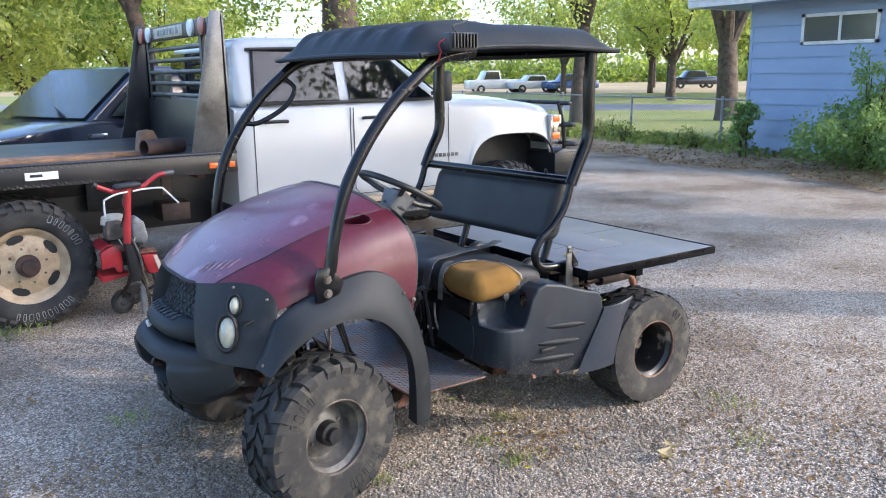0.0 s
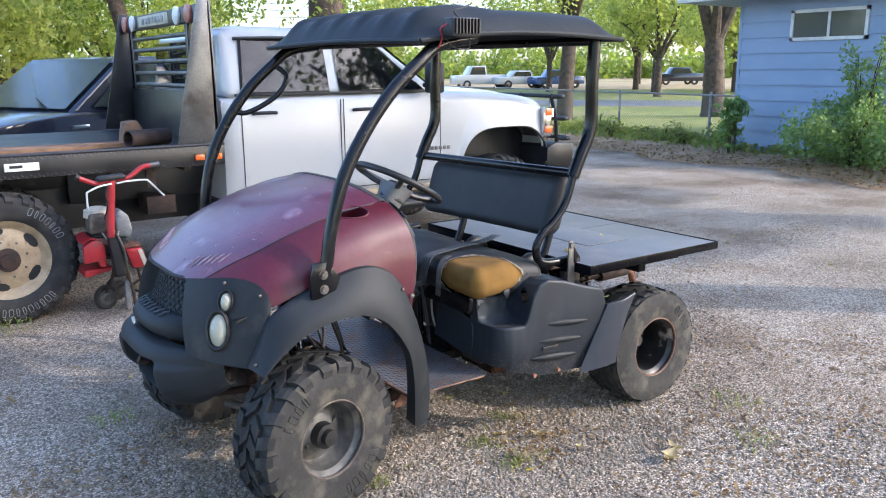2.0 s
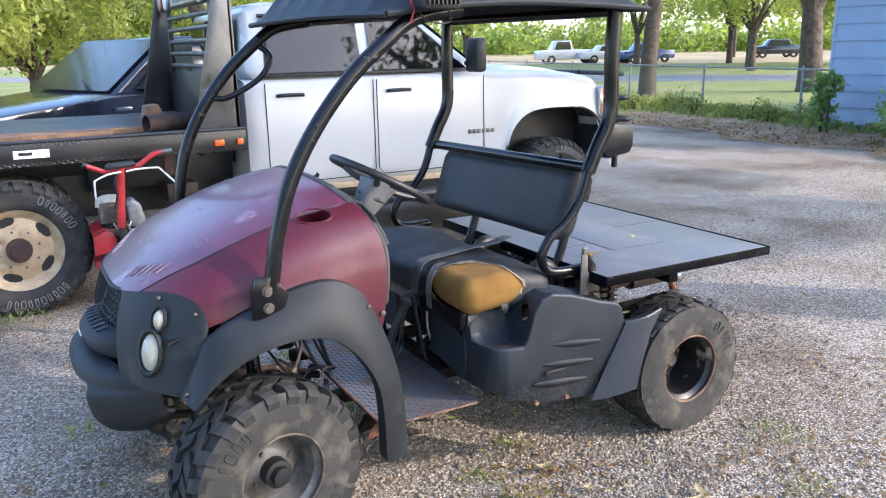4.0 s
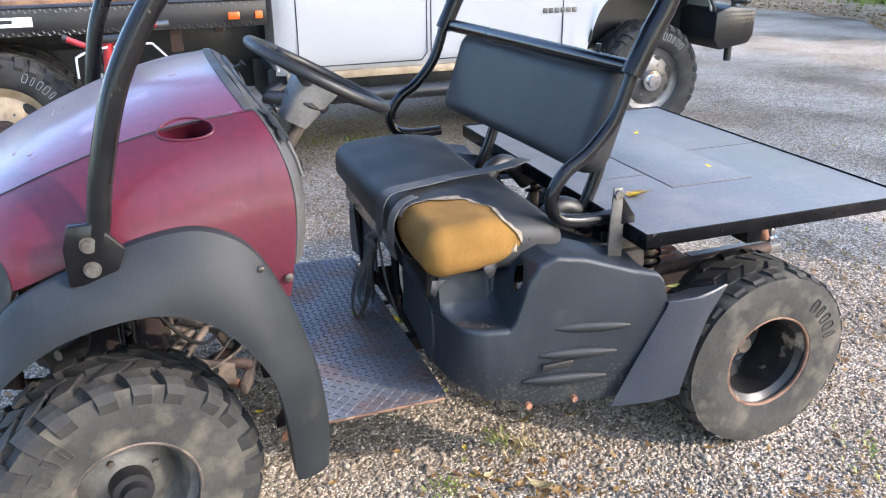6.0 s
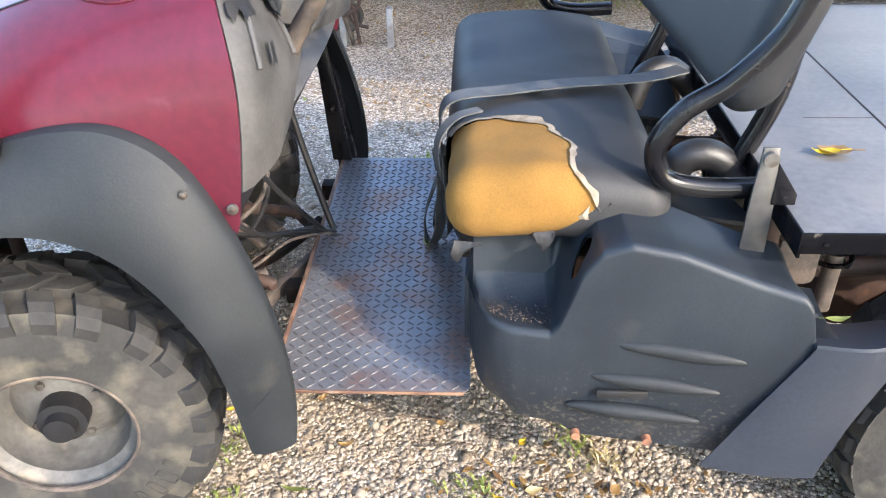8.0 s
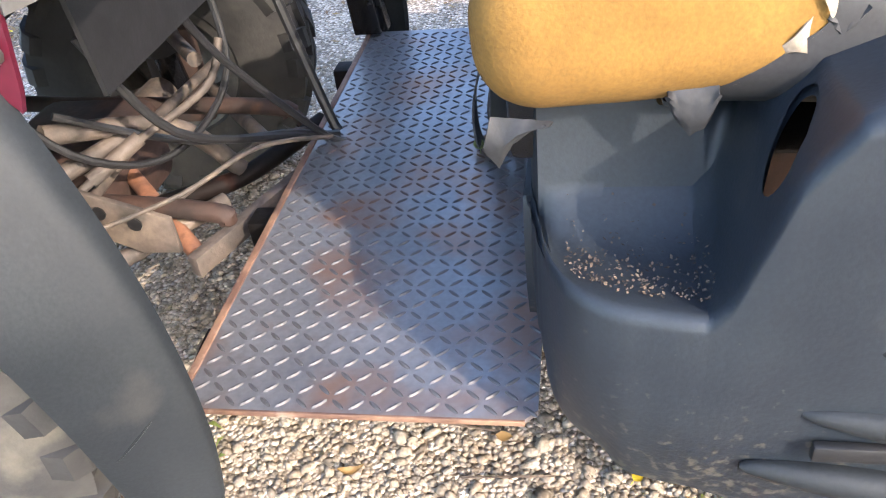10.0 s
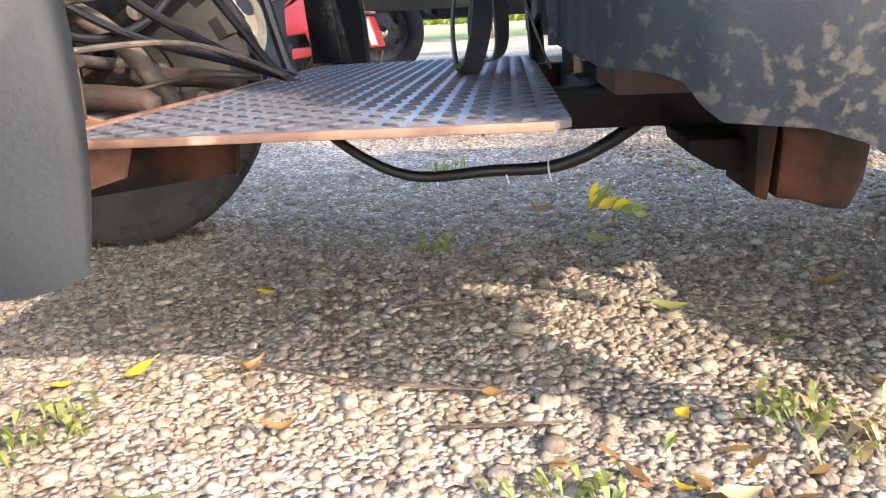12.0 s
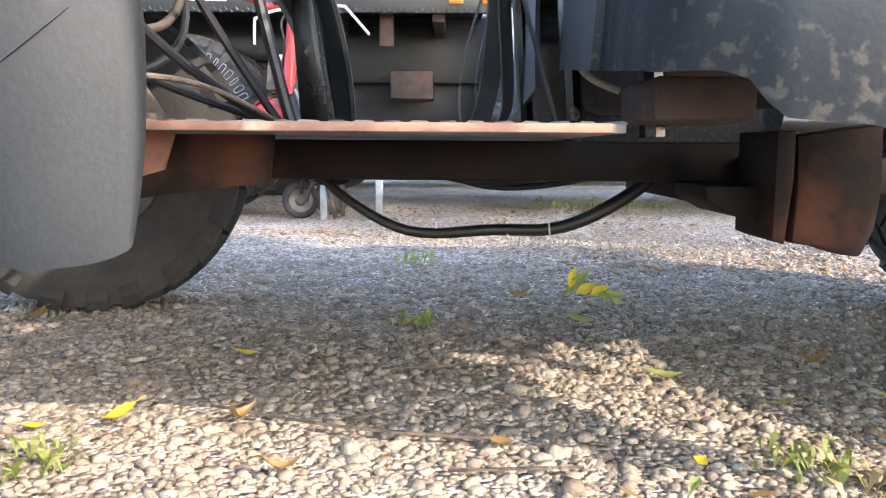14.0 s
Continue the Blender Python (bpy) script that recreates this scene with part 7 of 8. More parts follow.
P("radiator_grille", boxes(((-2.03, -0.5, 0.80), (-1.97, 0.5, 1.02)), bevel=0.02), "chrome", "chrome grille")
P("fender_gloss", boxes(((-1.7, -0.958, 0.95), (-0.6, -0.951, 0.97)), bevel=0.002), "navy")
for x, y, r in ((-1.05, -0.80, 0), (2.3, -0.80, 0), (-1.05, 0.80, 180), (2.3, 0.8, 180)):
    wheel(pick_up, PM @ pose(x, y, 0.375, 0, 0, r), 0.38, 0.25, 0.22, M["rim"], 0.04, M["chrome"], 0, "", 6, 0.06, 5, 0.1, 0.012)

# ---- house ----
HX, HY = 13.2, 7.05
house = thing("house", "pale blue clapboard house with a small sliding window", "house", (HX + 2, HY - 4, 0))
part("wall", boxes(((HX + 0.03, HY - 4.2, 0.0), (HX + 0.2, HY - 0.02, 3.05))), M["siding"], house, "pale blue wall")
part("wall", boxes(((HX + 0.2, HY - 0.2, 0.0), (HX + 8, HY - 0.03, 3.05))), M["siding"], house)
for k in range(10):
    z = 0.12 + 0.30 * k
    bm = prism([(HX + 0.03, z + 0.302), (HX + 0.03, z), (HX - 0.024, z), (HX + 0.006, z + 0.302)], HY - 4.2, HY, "y")
    part("clapboard", bm, M["siding"], house)
    bm = prism([(HY - 0.03, z + 0.302), (HY - 0.03, z), (HY + 0.012, z), (HY - 0.006, z + 0.302)], HX, HX + 8, "x")
    part("clapboard", bm, M["siding"], house)
part("corner_board", boxes(((HX - 0.02, HY - 0.05, 0.0), (HX + 0.06, HY + 0.02, 3.05)), bevel=0.004), M["siding"], house)
win = part("window", boxes(((HX - 0.048, 4.46, 2.14), (HX + 0.03, 5.94, 2.20)), ((HX - 0.048, 4.46, 2.64), (HX + 0.03, 5.94, 2.70)), ((HX - 0.048, 4.46, 2.14), (HX + 0.03, 4.52, 2.70)), ((HX - 0.048, 5.88, 2.14), (HX + 0.03, 5.94, 2.70)),
                            ((HX - 0.043, 5.16, 2.16), (HX + 0.03, 5.21, 2.68))), M["white"], house, "white framed sliding window")
for a in (4.52, 5.21):
    part("pane", boxes(((HX - 0.032, a, 2.20), (HX - 0.028, a + 0.66, 2.64))), M["house_glass"], win, "dull reflecting pane")
    part("curtain", boxes(((HX - 0.0275, a, 2.20), (HX - 0.0255, a + 0.66, 2.64))), M["cream"], win)
part("eave", boxes(((HX - 0.75, HY - 4.2, 2.95), (HX + 8, HY + 0.95, 3.0)), bevel=0.004), M["siding"], house, "blue painted soffit")
part("fascia", boxes(((HX - 0.78, HY - 4.2, 2.93), (HX - 0.75, HY + 0.98, 3.10)), bevel=0.004), M["white"], house)
part("fascia", boxes(((HX - 0.75, HY + 0.95, 2.93), (HX + 8, HY + 0.98, 3.10)), bevel=0.004), M["white"], house)
part("roof", prism([(HX - 0.8, 3.06), (HX + 4, 3.7), (HX + 9, 3.06)], HY - 4.2, HY + 1.0, "y"), M["trim_black"], house, "dark shingle roof")

# ---- chain-link fence ----
fence = thing("chain_link_fence", "galvanised chain-link fence with weeds growing through it", "fence", (13.8, 11, 0))
FA, FB = Vector((12.75, 0.0, 0)), Vector((16.6, 30.0, 0))
FD = (FB - FA)


def fp(t, z):
    return FA + FD * t + Vector((0, 0, z))


t0 = (11.1 - FA.y) / FD.y
for k in range(-2, 7):
    t = t0 + k * 0.1 
    if 0 <= t <= 1:
        part("fence_post", tube([fp(t, -0.02), fp(t, 1.12)], 0.028, 10), M["galv"], fence)
        part("post_cap", lathe([(0.032, 1.10), (0.032, 1.13), (0.001, 1.15)], 10, axis="z"), M["galv"], fence, "", Matrix.Translation(fp(t, 0)))
part("top_rail", tube([fp(0, 1.07), fp(1, 1.07)], 0.019, 8), M["galv"], fence)
V, F = [], []
L = FD.length
side = Vector((FD.y, -FD.x, 0)).normalized() * 0.0016
for sgn in (-1, 1):
    for k in range(-14, int(L / 0.075) + 14):
        a, b = k * 0.075, k * 0.075 + sgn * 1.03
        ta, tb = a / L, b / L
        if min(ta, tb) < 0 or max(ta, tb) > 1:
            continue
        p, q = fp(ta, 0.03), fp(tb, 1.06)
        n = len(V)
        w = Vector((0, 0, 0.0016)) + FD.normalized() * (-sgn * 0.0016)
        V += [tuple(p - w), tuple(p + w), tuple(q + w), tuple(q - w)]
        F.append((n, n + 1, n + 2, n + 3))
ob = part("wire_mesh", cloud("wire_mesh", V, F, M["galv"]), M["galv"], fence, "diamond wire mesh")
ob["kind"] = "stuff"

# ---- trees ----
def tree(name, label, at, height, r, crown, leaf, seed, lean=(0, 0), per=70, size=0.13, limbs=6, fork=0.32, clumps=60, group="", squash=0.75, cz=0.72, group_tag="yard trees"):
    rng_t = random.Random(seed)
    npr = np.random.default_rng(seed)
    ob = thing(name, label, "tree", at, group_tag)
    A = Vector(at)
    top = A + Vector((lean[0], lean[1], height * fork))
    bm = bmesh.new()
    sweep(bm, [A - Vector((0, 0, 0.1)), A + Vector((lean[0] * 0.2, lean[1] * 0.2, height * fork * 0.35)), top], lambda t: r * (1.35 - 0.55 * t) if t < 0.15 else r * (1.27 - 0.4 * t), 12)
    ends = []
    for k in range(limbs):
        a = 2 * math.pi * (k + rng_t.random() * 0.7) / limbs
        out = crown * rng_t.uniform(0.35, 0.8)
        e = top + Vector((math.cos(a) * out, math.sin(a) * out, height * rng_t.uniform(0.28, 0.6)))
        mid = top.lerp(e, 0.45) + Vector((rng_t.uniform(-0.3, 0.3), rng_t.uniform(-0.3, 0.3), rng_t.uniform(0.0, 0.5)))
        sweep(bm, [top - Vector((0, 0, r)), top.lerp(mid, 0.5), mid, e], lambda t: r * (0.62 - 0.55 * t), 8)
        ends += [mid, e, mid.lerp(e, 0.5)]
        for j in range(3):
            q = mid.lerp(e, rng_t.random()) + Vector((rng_t.uniform(-1, 1), rng_t.uniform(-1, 1), rng_t.uniform(-0.3, 0.8))) * crown * 0.35
            sweep(bm, [mid.lerp(e, 0.2 * j), q], lambda t: r * (0.2 - 0.16 * t), 6)
            ends.append(q)
    part("trunk", bm, M["bark"], ob, "furrowed brown bark")
    cs, sp = [], []
    mid_z = A.z + height * cz
    for k in range(clumps):
        if k < len(ends):
            c = ends[k] + Vector((rng_t.gauss(0, 0.3), rng_t.gauss(0, 0.3), rng_t.gauss(0.1, 0.3)))
        else:
            v = Vector((rng_t.gauss(0, 1), rng_t.gauss(0, 1), rng_t.gauss(0, 1))).normalized()
            c = Vector((top.x + v.x * crown, top.y + v.y * crown, mid_z + v.z * height * 0.30 * squash))
        cs.append(tuple(c))
        sp.append(rng_t.uniform(0.35, 0.85) * crown * 0.33)
    q = leaves(npr, cs, np.array(sp), size, per)
    part("crown", blades_mesh("crown", q, M[leaf]), M[leaf], ob, "loose leafy crown with gaps")
    return ob


tree("shade_tree", "tall shade tree with a thick furrowed trunk behind the truck", (8.05, 14.95, 0), 9.5, 0.46, 4.2, "leaf_a", 3, per=150, clumps=85, fork=0.40, cz=0.55)
tree("shade_tree", "slim leaning shade tree on the lawn", (17.5, 16.6, 0), 9.0, 0.24, 3.6, "leaf_b", 11, (0.5, 0.3), per=130, clumps=75, fork=0.36, cz=0.58)
tree("shade_tree", "forked shade tree beside the house", (22.6, 14.6, 0), 10.0, 0.34, 4.4, "leaf_b", 21, (0.1, 0.2), per=140, clumps=75, fork=0.26, limbs=5, cz=0.62)
tree("shade_tree", "leaning leafy tree beyond the parked pickup", (4.3, 17.2, 0), 8.5, 0.2, 3.6, "leaf_b", 37, (-0.6, 0), per=150, clumps=75, fork=0.4, cz=0.5)
for k, (x, y, h, c, lf) in enumerate(((-2.2, 15.5, 5.2, 2.6, "leaf_b"), (-4.5, 19.0, 6.2, 3.4, "leaf_a"), (0.3, 18.5, 5.4, 2.8, "leaf_b"), (1.9, 22.5, 6.5, 3.2, "leaf_a"), (5.2, 24.5, 6.0, 3.0, "leaf_b"), (8.0, 29.5, 6.6, 2.6, "leaf_b"))):
    tree("shade_tree", "leafy low-crowned tree behind the parked trucks", (x, y, 0), h, 0.14, c, lf, 80 + k, per=170, clumps=70, fork=0.22, cz=0.56, size=0.15)
for k, (x, y, h, c, lf) in enumerate(((23.5, 38.0, 8.0, 3.4, "leaf_b"), (36, 28.5, 9, 4.0, "leaf_b"), (41, 33, 10, 4.6, "leaf_b"), (46, 30.5, 9, 4.4, "leaf_a"), (52, 33, 11, 5.0, "leaf_b"), (47, 40, 10, 4.4, "leaf_a"), (39, 41, 9, 4.2, "leaf_b"), (58, 42, 11, 5, "leaf_a"), (33, 20.5, 8, 3.6, "leaf_b"), (50, 26, 9, 4.6, "leaf_b"))):
    tree("shade_tree", "leafy tree near the road with yellowing leaves", (x, y, 0), h, 0.2, c, lf, 120 + k, per=110, clumps=65, fork=0.24, cz=0.56, size=0.26, group_tag="trees near the road")
# trees over the yard that throw the dappled shade
tree("shade_tree", "big spreading tree over the yard", (7.0, -2.6, 0), 8.5, 0.36, 2.3, "leaf_a", 71, (0.0, 0.0), per=54, clumps=52, size=0.15, fork=0.42)
tree("shade_tree", "big spreading tree over the yard", (10.94, -1.91, 0), 9.5, 0.42, 3.7, "leaf_a", 77, (0.0, 0.2), per=380, clumps=115, size=0.16, fork=0.46, cz=0.70)
tree("shade_tree", "slim spreading tree over the yard", (6.96, -9.57, 0), 7.6, 0.2, 1.9, "leaf_a", 91, (0.0, 0.1), per=90, clumps=56, size=0.15, fork=0.42)
for x, y, h, c, sd in ((-3.5, -13.5, 9.0, 4.2, 151), (4.5, -16.0, 10.0, 4.6, 152), (-10.5, -8.5, 8.5, 4.0, 153)):
    tree("shade_tree", "leafy tree on the near side of the yard", (x, y, 0), h, 0.3, c, "leaf_a", sd, per=70, clumps=80, size=0.24, fork=0.30, cz=0.58)
# far wood line
npr = np.random.default_rng(8)
cs, sp = [], []
for k in range(260):
    a = radians(28 + 75 * k / 260)
    d = 120 + 25 * random.random()
    for j in range(3):
        cs.append((d * math.cos(a) + random.uniform(-3, 3), d * math.sin(a) + random.uniform(-3, 3), 1.0 + 1.7 * j * random.random()))
        sp.append(random.uniform(1.2, 2.4))
me = blades_mesh("far_woods", leaves(npr, cs, np.array(sp), 0.9, 40), M["leaf_a"])
tagged(part("far_woods", me, M["leaf_a"], None), "distant line of woods across the field", "woods", kind="stuff")

# ---- shrubs ----
def shrub(label, at, r, h, leaf, seed, clumps, per, size, stems=6, tall=0):
    rng_s = random.Random(seed)
    ob = thing("shrub", label, "shrub", at, "shrubs by the house")
    bm = bmesh.new()
    cs, sp = [], []
    A = Vector(at)
    for k in range(stems + tall):
        up = h * (1.0 if k < stems else rng_s.uniform(1.5, 1.9))
        a = rng_s.random() * 6.28
        rad = r * rng_s.uniform(0.2, 0.8) * (1 if k < stems else 0.45)
        e = A + Vector((math.cos(a) * rad, math.sin(a) * rad, up * rng_s.uniform(0.7, 1)))
        sweep(bm, [A + Vector((math.cos(a) * 0.1, math.sin(a) * 0.1, -0.03)), A.lerp(e, 0.5) + Vector((0, 0, 0.1)), e], lambda t: 0.018 * (1.1 - 0.8 * t), 6)
        for j in range(5):
            cs.append(tuple(A.lerp(e, 0.45 + 0.14 * j) + Vector((rng_s.gauss(0, 0.08), rng_s.gauss(0, 0.08), 0))))
            sp.append(0.16 if k >= stems else 0.22 * r)
    for k in range(clumps):
        v = Vector((rng_s.gauss(0, 1), rng_s.gauss(0, 1), rng_s.gauss(0, 1))).normalized() * rng_s.uniform(0.55, 1.0)
        cs.append((A.x + v.x * r, A.y + v.y * r, A.z + 0.08 + h * (0.42 + 0.46 * v.z)))
        sp.append(rng_s.uniform(0.14, 0.3) * r)
    part("stem", bm, M["bark"], ob)
    part("foliage", blades_mesh("foliage", leaves(np.random.default_rng(seed), cs, np.array(sp), size, per, 0.2, 0.5), M[leaf]), M[leaf], ob)


shrub("dense green shrub growing against the house wall", (12.3, 4.0, 0), 1.25, 1.15, "leaf_c", 5, 120, 60, 0.075, 8, 6)
shrub("dense green shrub growing against the house wall", (11.9, 2.4, 0), 1.2, 1.0, "leaf_c", 6, 110, 55, 0.075, 8)
shrub("thin upright shrub with long leaves by the fence", (12.35, 6.45, 0), 0.30, 1.25, "leaf_c", 9, 14, 14, 0.13, 5)
for k in range(12):
    y = 6.9 + k * 0.78
    x = FA.x + FD.x * (y - FA.y) / FD.y - 0.25 + 0.3 * math.sin(k * 2.1)
    shrub("straggly weeds along the wire fence", (x, y, 0), 0.36, 0.26 + 0.10 * math.sin(k * 1.3), "weed", 40 + k, 8, 12, 0.07, 6, 2)
npr = np.random.default_rng(17)
n = 7000
yy = npr.uniform(-3, 24, n)
xx = FA.x + FD.x * (yy - FA.y) / FD.y + npr.normal(0.1, 0.55, n)
hh = npr.uniform(0.05, 0.20, n)
q = np.stack([np.stack([xx - 0.006, yy, 0 * hh], 1), np.stack([xx + 0.006, yy + 0.004, 0 * hh], 1), np.stack([xx + npr.normal(0, 0.05, n) + 0.003, yy + npr.normal(0, 0.05, n), hh], 1), np.stack([xx + npr.normal(0, 0.05, n), yy + npr.normal(0, 0.05, n), hh], 1)], 1)
tagged(part("fence_grass", blades_mesh("fence_grass", q, M["weed"]), M["weed"], None), "rough tall grass along the fence line", "grass", kind="stuff")

# ---- far vehicles, pole and wires ----
def far_car(name, label, at, yaw, length, height, paint, cab0, cab1, hood):
    ob = thing(name, label, "car" if name != "pickup_truck" else "truck", at)
    m = Matrix.Translation(at) @ pose(0, 0, 0, 0, 0, yaw)
    L2 = length / 2

    def put(nm, bm, mm, lab=""):
        bmesh.ops.transform(bm, matrix=m, verts=bm.verts[:])
        return part(nm, bm, M[mm], ob, lab)

    put("body", prism([(-L2, 0.35), (L2, 0.35), (L2, hood), (cab1 + 0.5, hood + 0.06), (cab0, hood + 0.08), (-L2, hood + 0.05)], -0.9, 0.9, "y", 0.08), paint)
    put("cab", prism([(cab0, hood), (cab1 + 0.45, hood), (cab1, height), (cab0 + 0.2, height)], -0.76, 0.76, "y", 0.08), paint)
    put("side_window", prism([(cab0 + 0.2, hood + 0.08), (cab1 + 0.2, hood + 0.08), (cab1 - 0.05, height - 0.1), (cab0 + 0.3, height - 0.1)], -0.775, 0.775, "y"), "dark_glass")
    for x in (-L2 * 0.62, L2 * 0.62):
        for y in (-0.82, 0.82):
            bm = lathe([(0.18, -0.1), (0.33, -0.11), (0.35, 0.0), (0.33, 0.11), (0.18, 0.1)], 18)
            for v in bm.verts:
                v.co += Vector((x, y, 0.35))
            put("wheel", bm, "rubber")


far_car("pickup_truck", "white pickup truck parked across the road", (41.5, 52.0, 0), 160, 5.4, 1.85, "truck_white", -0.2, 1.2, 1.05)
far_car("parked_car", "white car parked across the road", (43.4, 49.4, 0), 160, 4.4, 1.45, "truck_white", -0.9, 0.7, 0.9)
far_car("parked_car", "blue car parked across the road", (45.2, 47.0, 0), 165, 4.4, 1.5, "blue_paint", -0.9, 0.7, 0.9)
far_car("parked_car", "dark vehicle parked under far trees", (61, 47.5, 0), 150, 4.4, 1.6, "navy", -1.2, 0.6, 1.0)
solo("road_marker", boxes(((43.5, 30.0, 0), (43.6, 30.25, 1.5)), bevel=0.02), M["pinkish"], "red and white marker post by the road", "post")
solo("utility_pole", tube([(62, 53, -0.1), (62, 53, 9)], 0.15, 10), M["bark"], "wooden utility pole beyond the road", "pole")
for k in range(3):
    z = 5.6 + 0.5 * k
    solo("power_line", tube([(-10, 62, z + 1.5), (25, 57, z), (62, 53, z + 1.2), (95, 45, z + 0.5)], 0.025, 5), M["trim_black"], "thin overhead power line", "wire")

# dry leaves on the verge
npr = np.random.default_rng(23)
n = 5000
yy = npr.uniform(-2, 14, n)
xx = np.array([edge_x(v) for v in yy]) + np.abs(npr.normal(0, 1.0, n)) - 0.5
a = npr.uniform(0, 6.28, n)
L1 = npr.uniform(0.02, 0.05, n)[:, None]
d = np.stack([np.cos(a), np.sin(a), npr.normal(0, 0.3, n)], 1) * L1
e = np.stack([-np.sin(a), np.cos(a), npr.normal(0, 0.3, n)], 1) * L1 * 0.45
c = np.stack([xx, yy, np.full(n, 0.055)], 1)
tagged(part("leaf_litter", blades_mesh("leaf_litter", np.stack([c - d, c + e, c + d, c - e], 1), M["fallen"]), None, None), "dry brown leaves strewn along the yard edge", "leaf litter", kind="stuff")

# ---- loose stones ----
def stones(name, n, xr, yr, size, seed, hole=None, label=""):
    r = np.random.default_rng(seed)
    g = (1 + 5 ** 0.5) / 2
    ico = np.array([(-1, g, 0), (1, g, 0), (-1, -g, 0), (1, -g, 0), (0, -1, g), (0, 1, g), (0, -1, -g), (0, 1, -g), (g, 0, -1), (g, 0, 1), (-g, 0, -1), (-g, 0, 1)]) / math.sqrt(1 + g * g)
    fac = np.array([(0, 11, 5), (0, 5, 1), (0, 1, 7), (0, 7, 10), (0, 10, 11), (1, 5, 9), (5, 11, 4), (11, 10, 2), (10, 7, 6), (7, 1, 8), (3, 9, 4), (3, 4, 2), (3, 2, 6), (3, 6, 8), (3, 8, 9), (4, 9, 5), (2, 4, 11), (6, 2, 10), (8, 6, 7), (9, 8, 1)])
    x, y = r.uniform(*xr, n), r.uniform(*yr, n)
    if hole:
        keep = ~((x > hole[0]) & (x < hole[1]) & (y > hole[2]) & (y < hole[3]))
        x, y = x[keep], y[keep]
        n = len(x)
    s = size * np.exp(r.normal(0, 0.34, n))
    v = ico[None] * (1 + r.normal(0, 0.17, (n, 12, 1)))
    v = v * np.stack([np.ones(n), r.uniform(0.6, 0.95, n), r.uniform(0.42, 0.75, n)], 1)[:, None, :]
    tilt, a = r.normal(0, 0.35, n), r.uniform(0, 6.28, n)
    ct, st, ca, sa = np.cos(tilt), np.sin(tilt), np.cos(a), np.sin(a)
    vy, vz = v[..., 1] * ct[:, None] - v[..., 2] * st[:, None], v[..., 1] * st[:, None] + v[..., 2] * ct[:, None]
    vx = v[..., 0] * ca[:, None] - vy * sa[:, None]
    vy = v[..., 0] * sa[:, None] + vy * ca[:, None]
    co = np.stack([vx, vy, vz], -1) * s[:, None, None] + np.stack([x, y, s * r.uniform(-0.30, 0.25, n)], 1)[:, None, :]
    tri = (fac[None] + 12 * np.arange(n)[:, None, None]).reshape(-1, 3)
    me = bpy.data.meshes.new(name)
    me.vertices.add(12 * n)
    me.vertices.foreach_set("co", co.reshape(-1))
    me.loops.add(tri.size)
    me.loops.foreach_set("vertex_index", tri.reshape(-1).astype(np.int32))
    me.polygons.add(len(tri))
    me.polygons.foreach_set("loop_start", np.arange(0, tri.size, 3, dtype=np.int32))
    me.update(calc_edges=True)
    me.polygons.foreach_set("use_smooth", np.ones(len(tri), dtype=bool))
    me.materials.append(M["pebble"])
    return tagged(part(name, me, M["pebble"], None), label, "gravel", kind="stuff")


NEAR = (-0.35, 1.75, -1.02, 1.25)
stones("gravel_stones", 44000, NEAR[:2], NEAR[2:], 0.0064, 2, None, "loose tan and grey gravel stones under the vehicle")
stones("gravel_stones", 60000, (-2.2, 3.4), (-2.6, 2.2), 0.0066, 3, NEAR, "loose tan and grey gravel stones around the vehicle")

# ---- fallen leaves ----
def leaf_mesh(name, length, width, curl, fold, material, seed):
    r = random.Random(seed)
    bm = bmesh.new()

    def f(u, v):
        w = width * math.sin(math.pi * min(0.98, max(0.02, u)) ** 0.8) * (v - 0.5)
        return Vector((length * (u - 0.5), w, 0.003 + curl * (u - 0.5) ** 2 * length * 2 + fold * abs(w) + 0.002 * r.random()))

    grid(f, 8, 4, bm=bm)
    sweep(bm, [f(0, 0.5), f(0, 0.5) - Vector((length * 0.3, 0, -0.002))], 0.0009, 4)
    return to_mesh(name, bm, material, 60)


LEAVES = [leaf_mesh("fallen_leaf", 0.055, 0.026, 0.4, 0.5, M["fallen_yellow"], 1), leaf_mesh("fallen_leaf", 0.07, 0.024, 0.8, 0.6, M["fallen"], 2), leaf_mesh("fallen_leaf", 0.045, 0.030, 0.3, 0.3, M["fallen"], 3),
          leaf_mesh("fallen_leaf", 0.085, 0.026, 0.3, 0.4, M["weed"], 4), leaf_mesh("fallen_leaf", 0.10, 0.05, 0.5, 0.5, M["straw"], 5)]
LEAF_WORDS = ("yellow leaf lying on the gravel", "curled brown leaf lying on the gravel", "small brown leaf lying on the gravel", "green-yellow leaf lying on the gravel", "large pale dry leaf lying on the gravel")


def drop_leaf(k, x, y, z=0.008, yaw=0, tilt=0, scale=1.0, words=""):
    ob = part("fallen_leaf", LEAVES[k], None, None, "", pose(x, y, z, tilt, tilt * 0.4, yaw) @ Matrix.Scale(scale, 4))
    return tagged(ob, words or LEAF_WORDS[k], "leaf", "fallen leaves")


